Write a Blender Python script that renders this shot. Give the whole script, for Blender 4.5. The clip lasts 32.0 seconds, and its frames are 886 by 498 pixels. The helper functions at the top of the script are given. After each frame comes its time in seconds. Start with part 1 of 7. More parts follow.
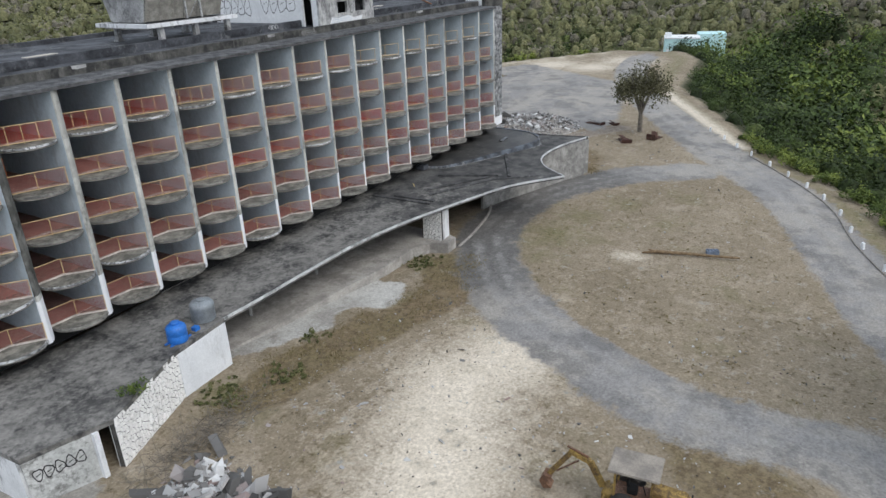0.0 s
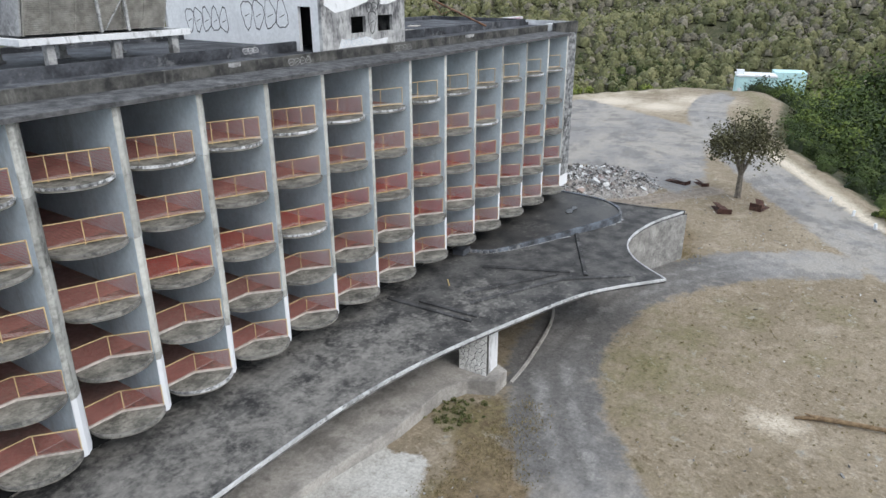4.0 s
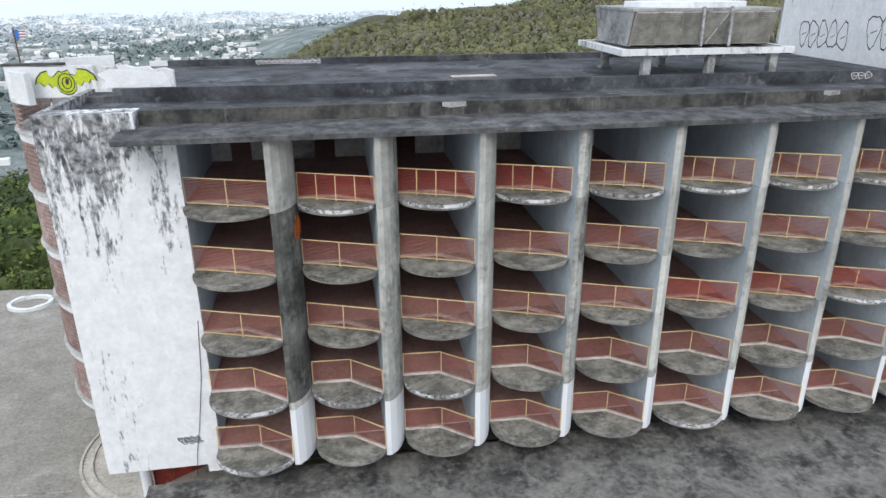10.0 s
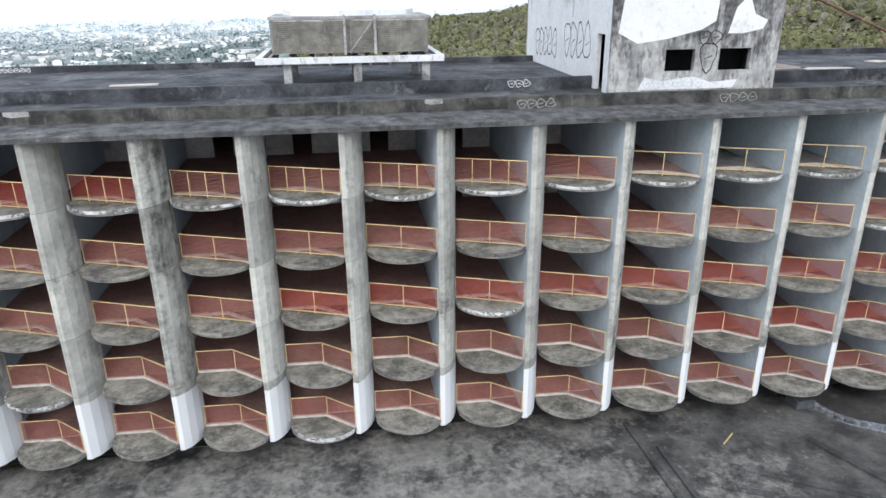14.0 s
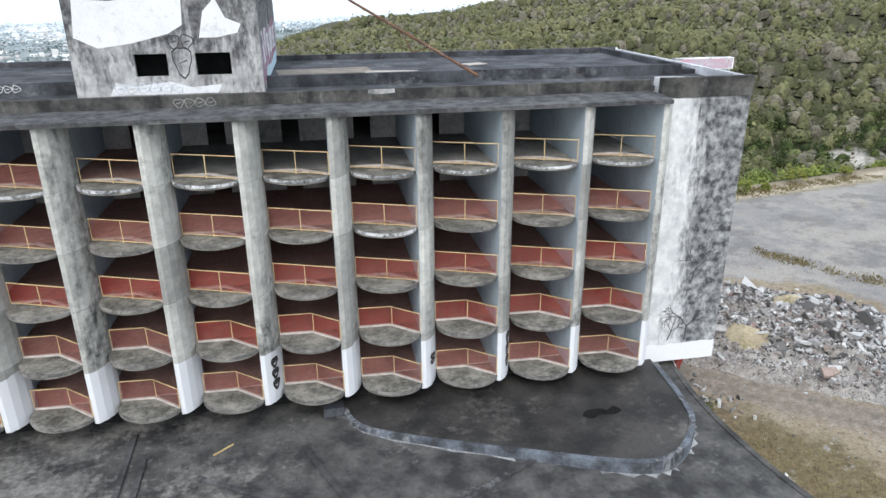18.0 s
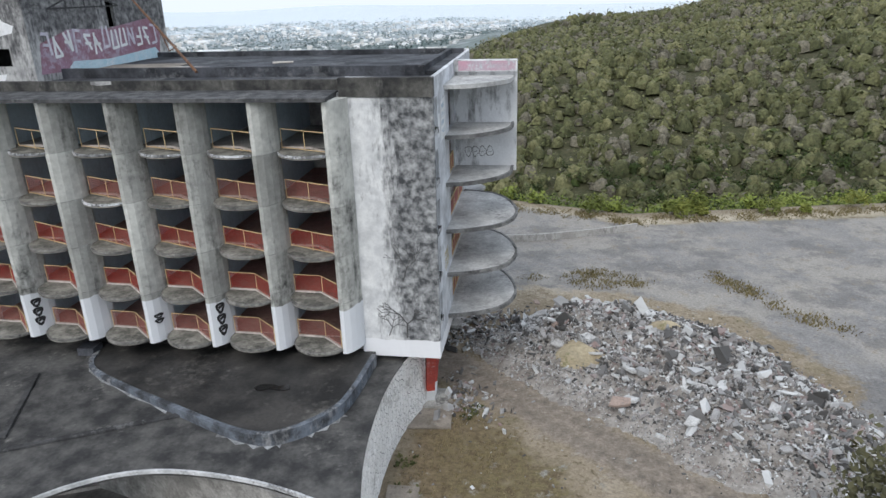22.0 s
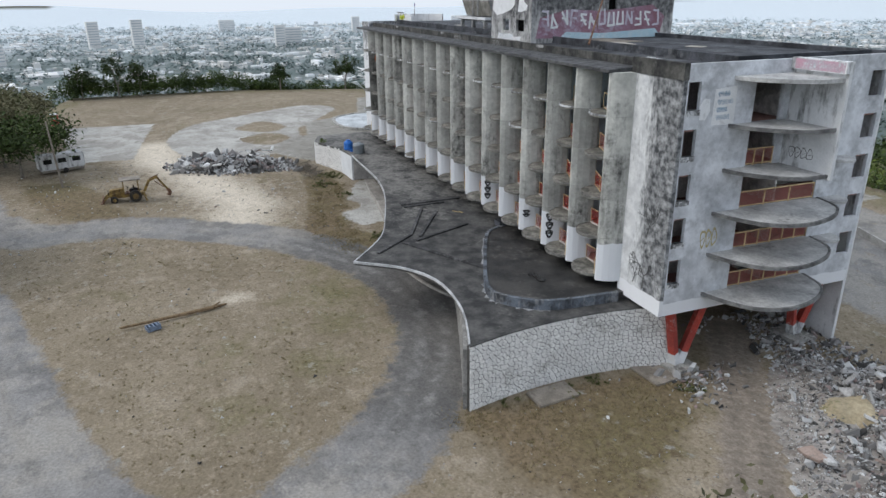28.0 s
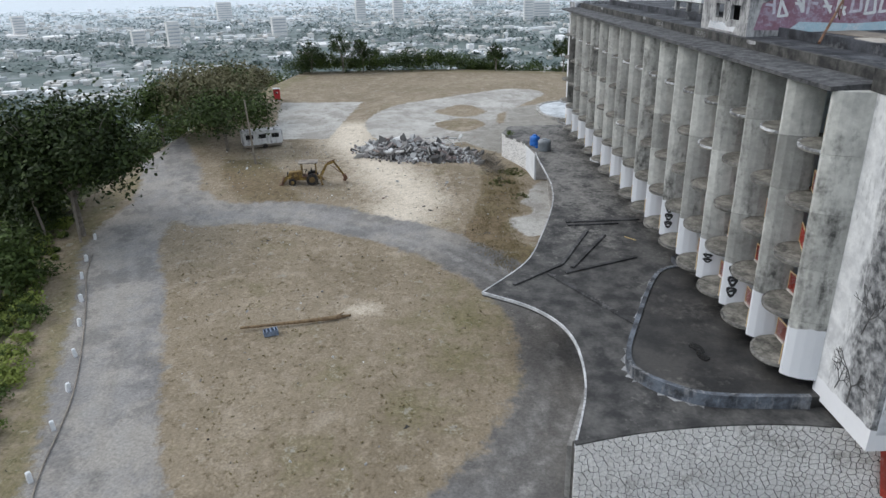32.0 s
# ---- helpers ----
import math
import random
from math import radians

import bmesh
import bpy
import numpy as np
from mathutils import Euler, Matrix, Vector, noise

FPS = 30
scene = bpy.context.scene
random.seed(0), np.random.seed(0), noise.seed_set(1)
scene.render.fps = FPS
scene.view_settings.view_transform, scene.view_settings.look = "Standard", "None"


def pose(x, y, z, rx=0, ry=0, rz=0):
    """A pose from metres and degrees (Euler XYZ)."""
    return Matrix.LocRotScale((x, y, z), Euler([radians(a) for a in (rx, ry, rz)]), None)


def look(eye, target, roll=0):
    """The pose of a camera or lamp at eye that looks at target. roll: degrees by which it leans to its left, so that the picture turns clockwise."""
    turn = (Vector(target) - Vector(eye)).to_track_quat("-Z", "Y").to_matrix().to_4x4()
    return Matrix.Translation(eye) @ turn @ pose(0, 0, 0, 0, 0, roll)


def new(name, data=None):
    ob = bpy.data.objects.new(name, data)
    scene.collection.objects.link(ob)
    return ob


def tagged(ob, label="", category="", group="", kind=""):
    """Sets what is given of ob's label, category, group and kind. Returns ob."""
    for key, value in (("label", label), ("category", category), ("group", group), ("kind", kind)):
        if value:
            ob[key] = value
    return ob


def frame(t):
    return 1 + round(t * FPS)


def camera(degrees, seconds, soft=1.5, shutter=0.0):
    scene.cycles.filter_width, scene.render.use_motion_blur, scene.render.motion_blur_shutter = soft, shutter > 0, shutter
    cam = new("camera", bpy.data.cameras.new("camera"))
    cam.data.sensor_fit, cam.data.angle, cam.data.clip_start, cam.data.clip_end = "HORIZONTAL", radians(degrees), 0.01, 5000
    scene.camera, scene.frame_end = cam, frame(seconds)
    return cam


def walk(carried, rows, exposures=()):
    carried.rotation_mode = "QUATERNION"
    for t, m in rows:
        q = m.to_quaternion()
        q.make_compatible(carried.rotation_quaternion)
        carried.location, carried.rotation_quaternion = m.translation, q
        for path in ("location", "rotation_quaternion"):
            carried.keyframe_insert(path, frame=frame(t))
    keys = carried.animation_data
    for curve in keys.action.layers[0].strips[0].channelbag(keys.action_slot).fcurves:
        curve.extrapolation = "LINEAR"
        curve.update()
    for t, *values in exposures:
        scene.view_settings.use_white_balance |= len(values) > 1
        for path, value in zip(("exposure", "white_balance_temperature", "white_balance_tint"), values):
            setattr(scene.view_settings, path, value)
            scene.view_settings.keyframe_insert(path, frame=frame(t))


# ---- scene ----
cam = camera(65.9, 32.0)
EXPOSURES = [(0, -0.18), (2.5, 0.0), (6, 0.3), (7, 0.4), (8, 0.1), (9, 0.0), (11, 0.18), (13, 0.31), (18, 0.3), (20, 0.2), (21, 0.05), (23, -0.28), (24, -0.2), (25, -0.2), (26, -0.38), (28, -0.36), (32, -0.28)]
PATH = [
    (0, (-1.338, 2.308, 27.284), (0.268, 3.2, 26.492), -2.2),
    (0.5, (0.653, 3.993, 27.17), (2.262, 4.881, 26.381), -1.9),
    (1, (3.079, 5.712, 26.932), (4.773, 6.432, 26.149), -1.4),
    (1.5, (5.793, 7.551, 26.598), (7.518, 8.204, 25.822), -1.2),
    (2, (8.608, 9.394, 26.393), (10.335, 10.043, 25.622), -1.0),
    (2.5, (11.766, 11.154, 26.284), (13.495, 11.802, 25.517), -0.9),
    (4.5, (19.405, 15.168, 25.5), (20.867, 16.322, 24.772), 0.1),
    (5, (19.575, 15.35, 25.376), (20.884, 16.675, 24.647), 0.0),
    (5.5, (19.646, 15.413, 25.29), (20.783, 16.887, 24.56), -0.1),
    (6, (19.691, 15.485, 25.227), (20.642, 17.086, 24.499), -0.2),
    (6.5, (19.648, 15.465, 25.219), (20.402, 17.17, 24.495), -0.2),
    (7, (19.597, 15.44, 25.246), (20.19, 17.208, 24.524), -0.2),
    (7.5, (19.499, 15.538, 25.41), (19.953, 17.345, 24.684), -0.2),
    (8, (19.447, 15.589, 25.588), (19.825, 17.413, 24.86), -0.2),
    (8.5, (19.51, 15.634, 25.754), (19.866, 17.463, 25.025), -0.3),
    (9, (19.65, 15.698, 25.988), (20.007, 17.525, 25.256), -0.3),
    (9.5, (19.928, 15.725, 26.197), (20.286, 17.551, 25.462), -0.3),
    (10, (20.628, 15.654, 26.377), (20.986, 17.48, 25.644), -0.2),
    (10.5, (21.755, 15.544, 26.592), (22.117, 17.369, 25.856), -0.1),
    (11, (23.378, 15.239, 26.677), (23.739, 17.065, 25.943), -0.1),
    (11.5, (25.419, 14.864, 26.641), (25.774, 16.693, 25.912), -0.2),
    (12, (27.626, 14.495, 26.547), (27.981, 16.325, 25.821), -0.1),
    (12.5, (30.234, 14.061, 26.462), (30.579, 15.893, 25.738), -0.2),
    (13, (32.886, 13.588, 26.409), (33.229, 15.422, 25.689), -0.3),
    (13.5, (35.772, 13.084, 26.353), (36.11, 14.92, 25.637), -0.4),
    (14, (38.805, 12.693, 26.365), (39.135, 14.531, 25.647), -0.5),
    (14.5, (41.842, 12.309, 26.393), (42.167, 14.146, 25.669), -0.6),
    (16.5, (53.049, 10.211, 25.955), (53.442, 12.044, 25.258), -0.2),
    (17, (56.364, 9.648, 25.927), (56.754, 11.482, 25.229), -0.4),
    (17.5, (59.546, 9.193, 26.23), (59.94, 11.019, 25.516), -0.5),
    (18, (62.879, 8.634, 26.344), (63.272, 10.459, 25.624), -0.5),
    (18.5, (66.279, 8.113, 26.351), (66.667, 9.938, 25.631), -0.6),
    (19, (69.789, 7.642, 26.369), (70.168, 9.468, 25.645), -0.7),
    (19.5, (73.3, 7.219, 26.365), (73.669, 9.046, 25.639), -0.8),
    (20, (76.828, 6.582, 26.296), (77.132, 8.422, 25.574), -1.0),
    (20.5, (80.461, 6.053, 26.273), (80.697, 7.903, 25.552), -1.1),
    (21, (84.18, 5.584, 26.297), (84.342, 7.441, 25.573), -1.2),
    (21.5, (87.849, 5.142, 26.246), (87.842, 7.008, 25.526), -1.5),
    (22, (91.293, 4.762, 26.162), (91.059, 6.616, 25.449), -1.6),
    (22.5, (94.585, 4.577, 26.097), (94.04, 6.368, 25.393), -1.4),
    (23, (97.857, 4.476, 26.023), (96.981, 6.133, 25.326), -1.1),
    (23.5, (101.312, 4.472, 25.894), (100.141, 5.94, 25.206), -0.8),
    (24, (104.651, 4.921, 25.767), (103.301, 6.228, 25.084), -0.6),
    (24.5, (107.753, 5.707, 25.742), (106.389, 6.999, 25.056), -0.7),
    (24.7, (108.984, 6.055, 26.038), (107.511, 7.216, 25.344), -0.6),
    (25, (110.952, 6.803, 26.188), (109.316, 7.719, 25.492), -0.6),
    (25.3, (112.91, 7.741, 26.013), (111.182, 8.473, 25.322), -0.1),
    (25.5, (113.889, 8.092, 25.858), (112.159, 8.824, 25.171), 0.3),
    (26, (116.103, 9.175, 25.896), (114.373, 9.905, 25.207), 0.1),
    (26.5, (117.713, 9.952, 25.904), (115.984, 10.68, 25.211), -0.1),
    (28.5, (119.29, 12.09, 25.972), (117.558, 12.793, 25.261), -1.1),
    (29, (118.743, 12.987, 26.046), (116.972, 13.576, 25.327), -1.2),
    (29.5, (117.986, 14.035, 26.094), (116.218, 14.623, 25.366), -1.3),
    (30, (117.009, 15.111, 26.125), (115.243, 15.698, 25.391), -1.4),
    (30.5, (115.731, 16.302, 26.221), (113.96, 16.86, 25.479), -1.5),
    (31, (114.305, 17.543, 26.328), (112.494, 17.942, 25.577), -1.6),
    (31.5, (112.693, 18.971, 26.294), (110.853, 19.187, 25.54), -1.4),
    (32, (111.147, 20.374, 26.303), (109.298, 20.453, 25.546), -1.4),
]
walk(cam, [(t, look(eye, target, roll)) for t, eye, target, roll in PATH], EXPOSURES)

# ---- light ----
SUN_AZ, SUN_EL = 196.0, 44.0
world = bpy.data.worlds.new("overcast_sky")
scene.world = world
world.use_nodes = True
wn, wl = world.node_tree.nodes, world.node_tree.links
sky = wn.new("ShaderNodeTexSky")
sky.sky_type = "NISHITA"
sky.sun_disc = False
sky.sun_elevation, sky.sun_rotation = radians(SUN_EL), radians(SUN_AZ)
sky.dust_density = 3.0
cloud_mix = wn.new("ShaderNodeMixRGB")
cloud_mix.inputs[0].default_value = 0.72
cloud_mix.inputs[2].default_value = (10.2, 11.2, 12.6, 1)
wl.new(sky.outputs[0], cloud_mix.inputs[1])
wl.new(cloud_mix.outputs[0], wn["Background"].inputs[0])
wn["Background"].inputs[1].default_value = 0.132
sun = new("sun", bpy.data.lights.new("sun", "SUN"))
sun.data.energy, sun.data.angle, sun.data.color = 1.4, radians(25), (1.0, 0.97, 0.93)
sun.matrix_world = pose(0, 0, 200, 90 - SUN_EL, 0, 180 - SUN_AZ)


# ---- materials ----
def surf(name, c1, c2, scale=1.2, c3=None, stain=0.35, cover=0.5, streak=False, grain=14.0, rough=0.9, bump=0.25, metal=0.0, vary=0.0, sharp=0.12, top=None, side=None, gritty=0.5):
    """A weathered surface: two tones at a large and a fine scale, and stains or streaks of a third tone."""
    m = bpy.data.materials.new(name)
    m.use_nodes = True
    n, l = m.node_tree.nodes, m.node_tree.links
    p = n["Principled BSDF"]
    p.inputs["Roughness"].default_value, p.inputs["Metallic"].default_value = rough, metal
    p.inputs["Specular IOR Level"].default_value = 0.22 if rough > 0.6 else 0.45
    geo = n.new("ShaderNodeNewGeometry")

    def noise_of(s, detail, stretch=None):
        t = n.new("ShaderNodeTexNoise")
        t.inputs["Scale"].default_value, t.inputs["Detail"].default_value, t.inputs["Roughness"].default_value = s, detail, 0.62
        if stretch:
            mp = n.new("ShaderNodeMapping")
            mp.inputs["Scale"].default_value = stretch
            l.new(geo.outputs["Position"], mp.inputs[0])
            l.new(mp.outputs[0], t.inputs["Vector"])
        else:
            l.new(geo.outputs["Position"], t.inputs["Vector"])
        return t.outputs[0]

    def ramp(src, lo, hi):
        r = n.new("ShaderNodeMapRange")
        r.inputs[1].default_value, r.inputs[2].default_value = lo, hi
        l.new(src, r.inputs[0])
        return r.outputs[0]

    def mix(fac, a, b):
        x = n.new("ShaderNodeMixRGB")
        for i, v in ((0, fac), (1, a), (2, b)):
            if isinstance(v, tuple):
                x.inputs[i].default_value = (*v, 1)
            elif isinstance(v, float):
                x.inputs[i].default_value = v
            else:
                l.new(v, x.inputs[i])
        return x.outputs[0]

    fine = noise_of(grain, 6)
    col = mix(ramp(noise_of(scale, 9), 0.39, 0.61), c1, c2)
    if c3:
        lines = streak == "lifts"
        soft_run = streak == "runs"
        b1 = noise_of(scale * 0.55, 9, (0.5, 0.5, 1.5) if lines else (1, 1, 0.3) if streak else None)
        b2 = noise_of(scale * 3.4, 8, (0.35, 0.35, 1.6) if lines else (1, 1, 0.26) if soft_run else (1, 1, 0.2) if streak else None)
        both = n.new("ShaderNodeMath")
        both.operation = "MULTIPLY_ADD"
        both.inputs[1].default_value = 0.75
        l.new(b2, both.inputs[0])
        l.new(b1, both.inputs[2])
        big = both.outputs[0]
        for axis_no, span in ((2, top), (0, side)):
            if not span:
                continue
            sep = n.new("ShaderNodeSeparateXYZ")
            l.new(geo.outputs["Position"], sep.inputs[0])
            wet = n.new("ShaderNodeMapRange")
            for i, v in enumerate((span[0], span[1], 0.0, span[2])):
                wet.inputs[i + 1].default_value = v
            l.new(sep.outputs[axis_no], wet.inputs[0])
            more = n.new("ShaderNodeMath")
            l.new(big, more.inputs[0])
            l.new(wet.outputs[0], more.inputs[1])
            big = more.outputs[0]
        ragged = n.new("ShaderNodeMath")
        ragged.operation = "MULTIPLY_ADD"
        ragged.inputs[1].default_value = 0.45
        l.new(noise_of(scale * 7.0, 7, (1, 1, 0.4) if streak and not soft_run else None), ragged.inputs[0])
        l.new(big, ragged.inputs[2])
        edge = 1.345 - 0.5 * cover
        depth = n.new("ShaderNodeMapRange")
        depth.inputs[1].default_value, depth.inputs[2].default_value = 0.35, 0.62
        depth.inputs[3].default_value, depth.inputs[4].default_value = 0.45 * stain, stain
        l.new(noise_of(scale * 2.3, 8), depth.inputs[0])
        f = n.new("ShaderNodeMath")
        f.operation = "MULTIPLY"
        l.new(ramp(ragged.outputs[0], edge, edge + sharp), f.inputs[0])
        l.new(depth.outputs[0], f.inputs[1])
        col = mix(f.outputs[0], col, c3)
    g = n.new("ShaderNodeMixRGB")
    g.blend_type = "MULTIPLY"
    g.inputs[0].default_value = gritty
    l.new(col, g.inputs[1])
    shade = n.new("ShaderNodeMapRange")
    shade.inputs[1].default_value, shade.inputs[2].default_value = 0.25, 0.75
    shade.inputs[3].default_value, shade.inputs[4].default_value = 0.45, 1.5
    l.new(fine, shade.inputs[0])
    l.new(shade.outputs[0], g.inputs[2])
    col = g.outputs[0]
    if vary:
        info = n.new("ShaderNodeObjectInfo")
        hs = n.new("ShaderNodeHueSaturation")
        r = n.new("ShaderNodeMapRange")
        r.inputs[3].default_value, r.inputs[4].default_value = 1 - vary, 1 + vary
        l.new(info.outputs["Random"], r.inputs[0])
        l.new(r.outputs[0], hs.inputs["Value"])
        l.new(col, hs.inputs["Color"])
        col = hs.outputs[0]
    l.new(col, p.inputs["Base Color"])
    if bump:
        b = n.new("ShaderNodeBump")
        b.inputs["Strength"].default_value, b.inputs["Distance"].default_value = bump, 0.03
        l.new(fine, b.inputs["Height"])
        l.new(b.outputs[0], p.inputs["Normal"])
    return m


STREAKED_WHITE = surf("streaked_white_wall", (0.72, 0.73, 0.74), (0.65, 0.66, 0.68), 1.5, (0.045, 0.047, 0.05), 0.97, 0.0, True, 4.0, sharp=0.12, top=(14.0, 20.4, 0.33), side=(14.0, 10.4, 0.16), gritty=0.16)
WHITE_DIRTY = surf("old_white_paint", (0.72, 0.73, 0.74), (0.62, 0.63, 0.64), 0.5, (0.12, 0.12, 0.12), 0.8, 0.42, True, 8.0, gritty=0.22)
WHITE = surf("white_paint", (0.74, 0.76, 0.78), (0.66, 0.68, 0.7), 0.6, (0.4, 0.4, 0.39), 0.5, 0.3, True, 9.0, gritty=0.22)
MOULD_WALL = surf("mouldy_white_wall", (0.7, 0.71, 0.71), (0.52, 0.53, 0.54), 0.95, (0.035, 0.038, 0.042), 0.95, 0.14, True, 4.0, sharp=0.26, top=(6.0, 20.5, 0.22), side=(83.2, 85.0, 0.54), gritty=0.22)
BARE = surf("bare_concrete", (0.4, 0.395, 0.38), (0.28, 0.28, 0.27), 0.5, (0.12, 0.1, 0.1), 0.7, 0.45, True, 10.0)
CONC = surf("weathered_concrete", (0.44, 0.43, 0.4), (0.28, 0.275, 0.26), 1.1, (0.06, 0.06, 0.06), 0.85, 0.46, False, 9.0)
ROOF_DARK = surf("tarred_roof", (0.085, 0.09, 0.102), (0.026, 0.028, 0.032), 0.5, (0.17, 0.175, 0.18), 0.7, 0.36, False, 6.0, rough=0.85)
FASCIA = surf("stained_fascia", (0.1, 0.098, 0.09), (0.032, 0.032, 0.032), 0.9, (0.27, 0.265, 0.25), 0.6, 0.3, True, 5.0, sharp=0.25)
BLUEWALL = surf("pale_blue_plaster", (0.55, 0.63, 0.69), (0.47, 0.55, 0.61), 0.5, (0.33, 0.37, 0.39), 0.45, 0.33, True, 5.0, gritty=0.22)
INNER = surf("dim_room_plaster", (0.68, 0.66, 0.63), (0.45, 0.43, 0.42), 0.5, (0.12, 0.11, 0.1), 0.6, 0.4, False, 7.0)
ROOMFLOOR = surf("red_brown_room_floor", (0.42, 0.25, 0.215), (0.32, 0.19, 0.165), 0.7, (0.33, 0.28, 0.24), 0.5, 0.42, False, 5.0)
BARE_FLOOR = surf("grey_room_floor", (0.36, 0.35, 0.33), (0.25, 0.24, 0.23), 0.7, (0.16, 0.15, 0.14), 0.5, 0.42, False, 5.0)
CEILING = surf("room_ceiling_plaster", (0.7, 0.7, 0.69), (0.55, 0.55, 0.54), 0.6, (0.25, 0.24, 0.22), 0.5, 0.4, False, 5.0)
YELLOW = surf("yellow_rail_paint", (0.66, 0.51, 0.28), (0.54, 0.4, 0.22), 1.5, (0.3, 0.16, 0.07), 0.6, 0.35, False, 12.0, 0.6)
RED_OLD = surf("faded_red_rods", (0.4, 0.15, 0.125), (0.31, 0.115, 0.1), 0.8, (0.4, 0.25, 0.2), 0.5, 0.4, False, 9.0, 0.7, vary=0.15)
RED_NEW = surf("bright_red_rods", (0.44, 0.065, 0.05), (0.36, 0.06, 0.045), 0.8, (0.32, 0.09, 0.07), 0.6, 0.4, False, 9.0, 0.7, vary=0.12)
RED_COL = surf("red_column_paint", (0.42, 0.07, 0.05), (0.3, 0.06, 0.05), 0.8, (0.5, 0.45, 0.42), 0.5, 0.3, False, 8.0)
# near-black for machine parts; as a fill it stands in for unlit interiors
BLACK = surf("black_and_unlit_void", (0.02, 0.02, 0.02), (0.012, 0.012, 0.012), 1.0)


# ---- mesh helpers ----
class Geo:
    """Collects plain solids, then becomes one mesh."""

    def __init__(self):
        self.v, self.f = [], []

    def add(self, v, f):
        k = len(self.v)
        self.v += [tuple(p) for p in v]
        self.f += [tuple(i + k for i in q) for q in f]
        return self

    def box(self, x0, y0, z0, x1, y1, z1, m=None):
        v = [Vector((x, y, z)) for z in (z0, z1) for x, y in ((x0, y0), (x1, y0), (x1, y1), (x0, y1))]
        if m is not None:
            v = [m @ p for p in v]
        return self.add(v, [(3, 2, 1, 0), (4, 5, 6, 7), (0, 1, 5, 4), (1, 2, 6, 5), (2, 3, 7, 6), (3, 0, 4, 7)])

    def prism(self, poly, z0, z1, m=None):
        n = len(poly)
        area = sum(poly[i - 1][0] * poly[i][1] - poly[i][0] * poly[i - 1][1] for i in range(n))
        poly = list(poly) if area > 0 else list(poly)[::-1]
        v = [Vector((x, y, z)) for z in (z0, z1) for x, y in poly]
        if m is not None:
            v = [m @ p for p in v]
        return self.add(v, [tuple(range(n))[::-1], tuple(range(n, 2 * n))] + [(i, (i + 1) % n, n + (i + 1) % n, n + i) for i in range(n)])

    def tube(self, a, b, r0, r1=None, n=8):
        a, b = Vector(a), Vector(b)
        r1 = r0 if r1 is None else r1
        q = (b - a).to_track_quat("Z", "Y").to_matrix()
        v = [p + q @ Vector((r * math.cos(6.2832 * i / n), r * math.sin(6.2832 * i / n), 0)) for p, r in ((a, r0), (b, r1)) for i in range(n)]
        return self.add(v, [tuple(range(n))[::-1], tuple(range(n, 2 * n))] + [(i, (i + 1) % n, n + (i + 1) % n, n + i) for i in range(n)])

    def beam(self, a, b, w, h):
        """A bar of a rectangular section from a to b."""
        a, b = Vector(a), Vector(b)
        d = b - a
        return self.box(-w / 2, -h / 2, 0, w / 2, h / 2, d.length, Matrix.Translation(a) @ d.to_track_quat("Z", "Y").to_matrix().to_4x4())

    def mesh(self, name, mat, smooth=False):
        me = bpy.data.meshes.new(name)
        me.from_pydata(self.v, [], self.f)
        me.materials.append(mat)
        if smooth:
            me.polygons.foreach_set("use_smooth", [True] * len(me.polygons))
        me.update()
        return me


def part(name, geo, mat, parent=None, label="", smooth=False, bevel=0.0):
    me = geo if isinstance(geo, bpy.types.Mesh) else geo.mesh(name, mat, smooth)
    if bevel:
        bm = bmesh.new()
        bm.from_mesh(me)
        bmesh.ops.bevel(bm, geom=[e for e in bm.edges if e.calc_face_angle(0) > 0.5], offset=bevel, segments=2, affect="EDGES", clamp_overlap=True)
        bm.to_mesh(me)
        bm.free()
    ob = new(name, me)
    ob.parent = parent
    return tagged(ob, label)


def thing(name, label, category, group="", kind="", at=None):
    ob = new(name)
    if at is not None:
        ob.matrix_basis = at
    return tagged(ob, label, category, group, kind)


def smoothstep(a, b, x):
    t = np.clip((x - a) / (b - a), 0, 1)
    return t * t * (3 - 2 * t)


def poly_dist(px, py, poly):
    """Signed distance to a polygon, positive outside."""
    d, inside = np.full(px.shape, 1e9), np.zeros(px.shape, bool)
    n = len(poly)
    for i in range(n):
        (ax, ay), (bx, by) = poly[i - 1], poly[i]
        ex, ey = bx - ax, by - ay
        t = np.clip(((px - ax) * ex + (py - ay) * ey) / (ex * ex + ey * ey), 0, 1)
        d = np.minimum(d, np.hypot(px - ax - t * ex, py - ay - t * ey))
        if ay != by:
            inside ^= ((ay > py) != (by > py)) & (px < ax + (py - ay) * ex / ey)
    return np.where(inside, -d, d)


def line_dist(px, py, pts):
    d = np.full(px.shape, 1e9)
    for (ax, ay), (bx, by) in zip(pts, pts[1:]):
        ex, ey = bx - ax, by - ay
        t = np.clip(((px - ax) * ex + (py - ay) * ey) / (ex * ex + ey * ey), 0, 1)
        d = np.minimum(d, np.hypot(px - ax - t * ex, py - ay - t * ey))
    return d


def curve_through(pts, steps=8, closed=False):
    """A smooth line through the given corners."""
    n, out = len(pts), []
    for i in range(n if closed else n - 1):
        p = [Vector(pts[(i + k) % n] if closed else pts[min(max(i + k, 0), n - 1)]) for k in (-1, 0, 1, 2)]
        for s in range(steps):
            t = s / steps
            out.append(tuple(0.5 * ((2 * p[1]) + (p[2] - p[0]) * t + (2 * p[0] - 5 * p[1] + 4 * p[2] - p[3]) * t * t + (3 * p[1] - p[0] - 3 * p[2] + p[3]) * t ** 3)))
    return out if closed else out + [tuple(pts[-1])]


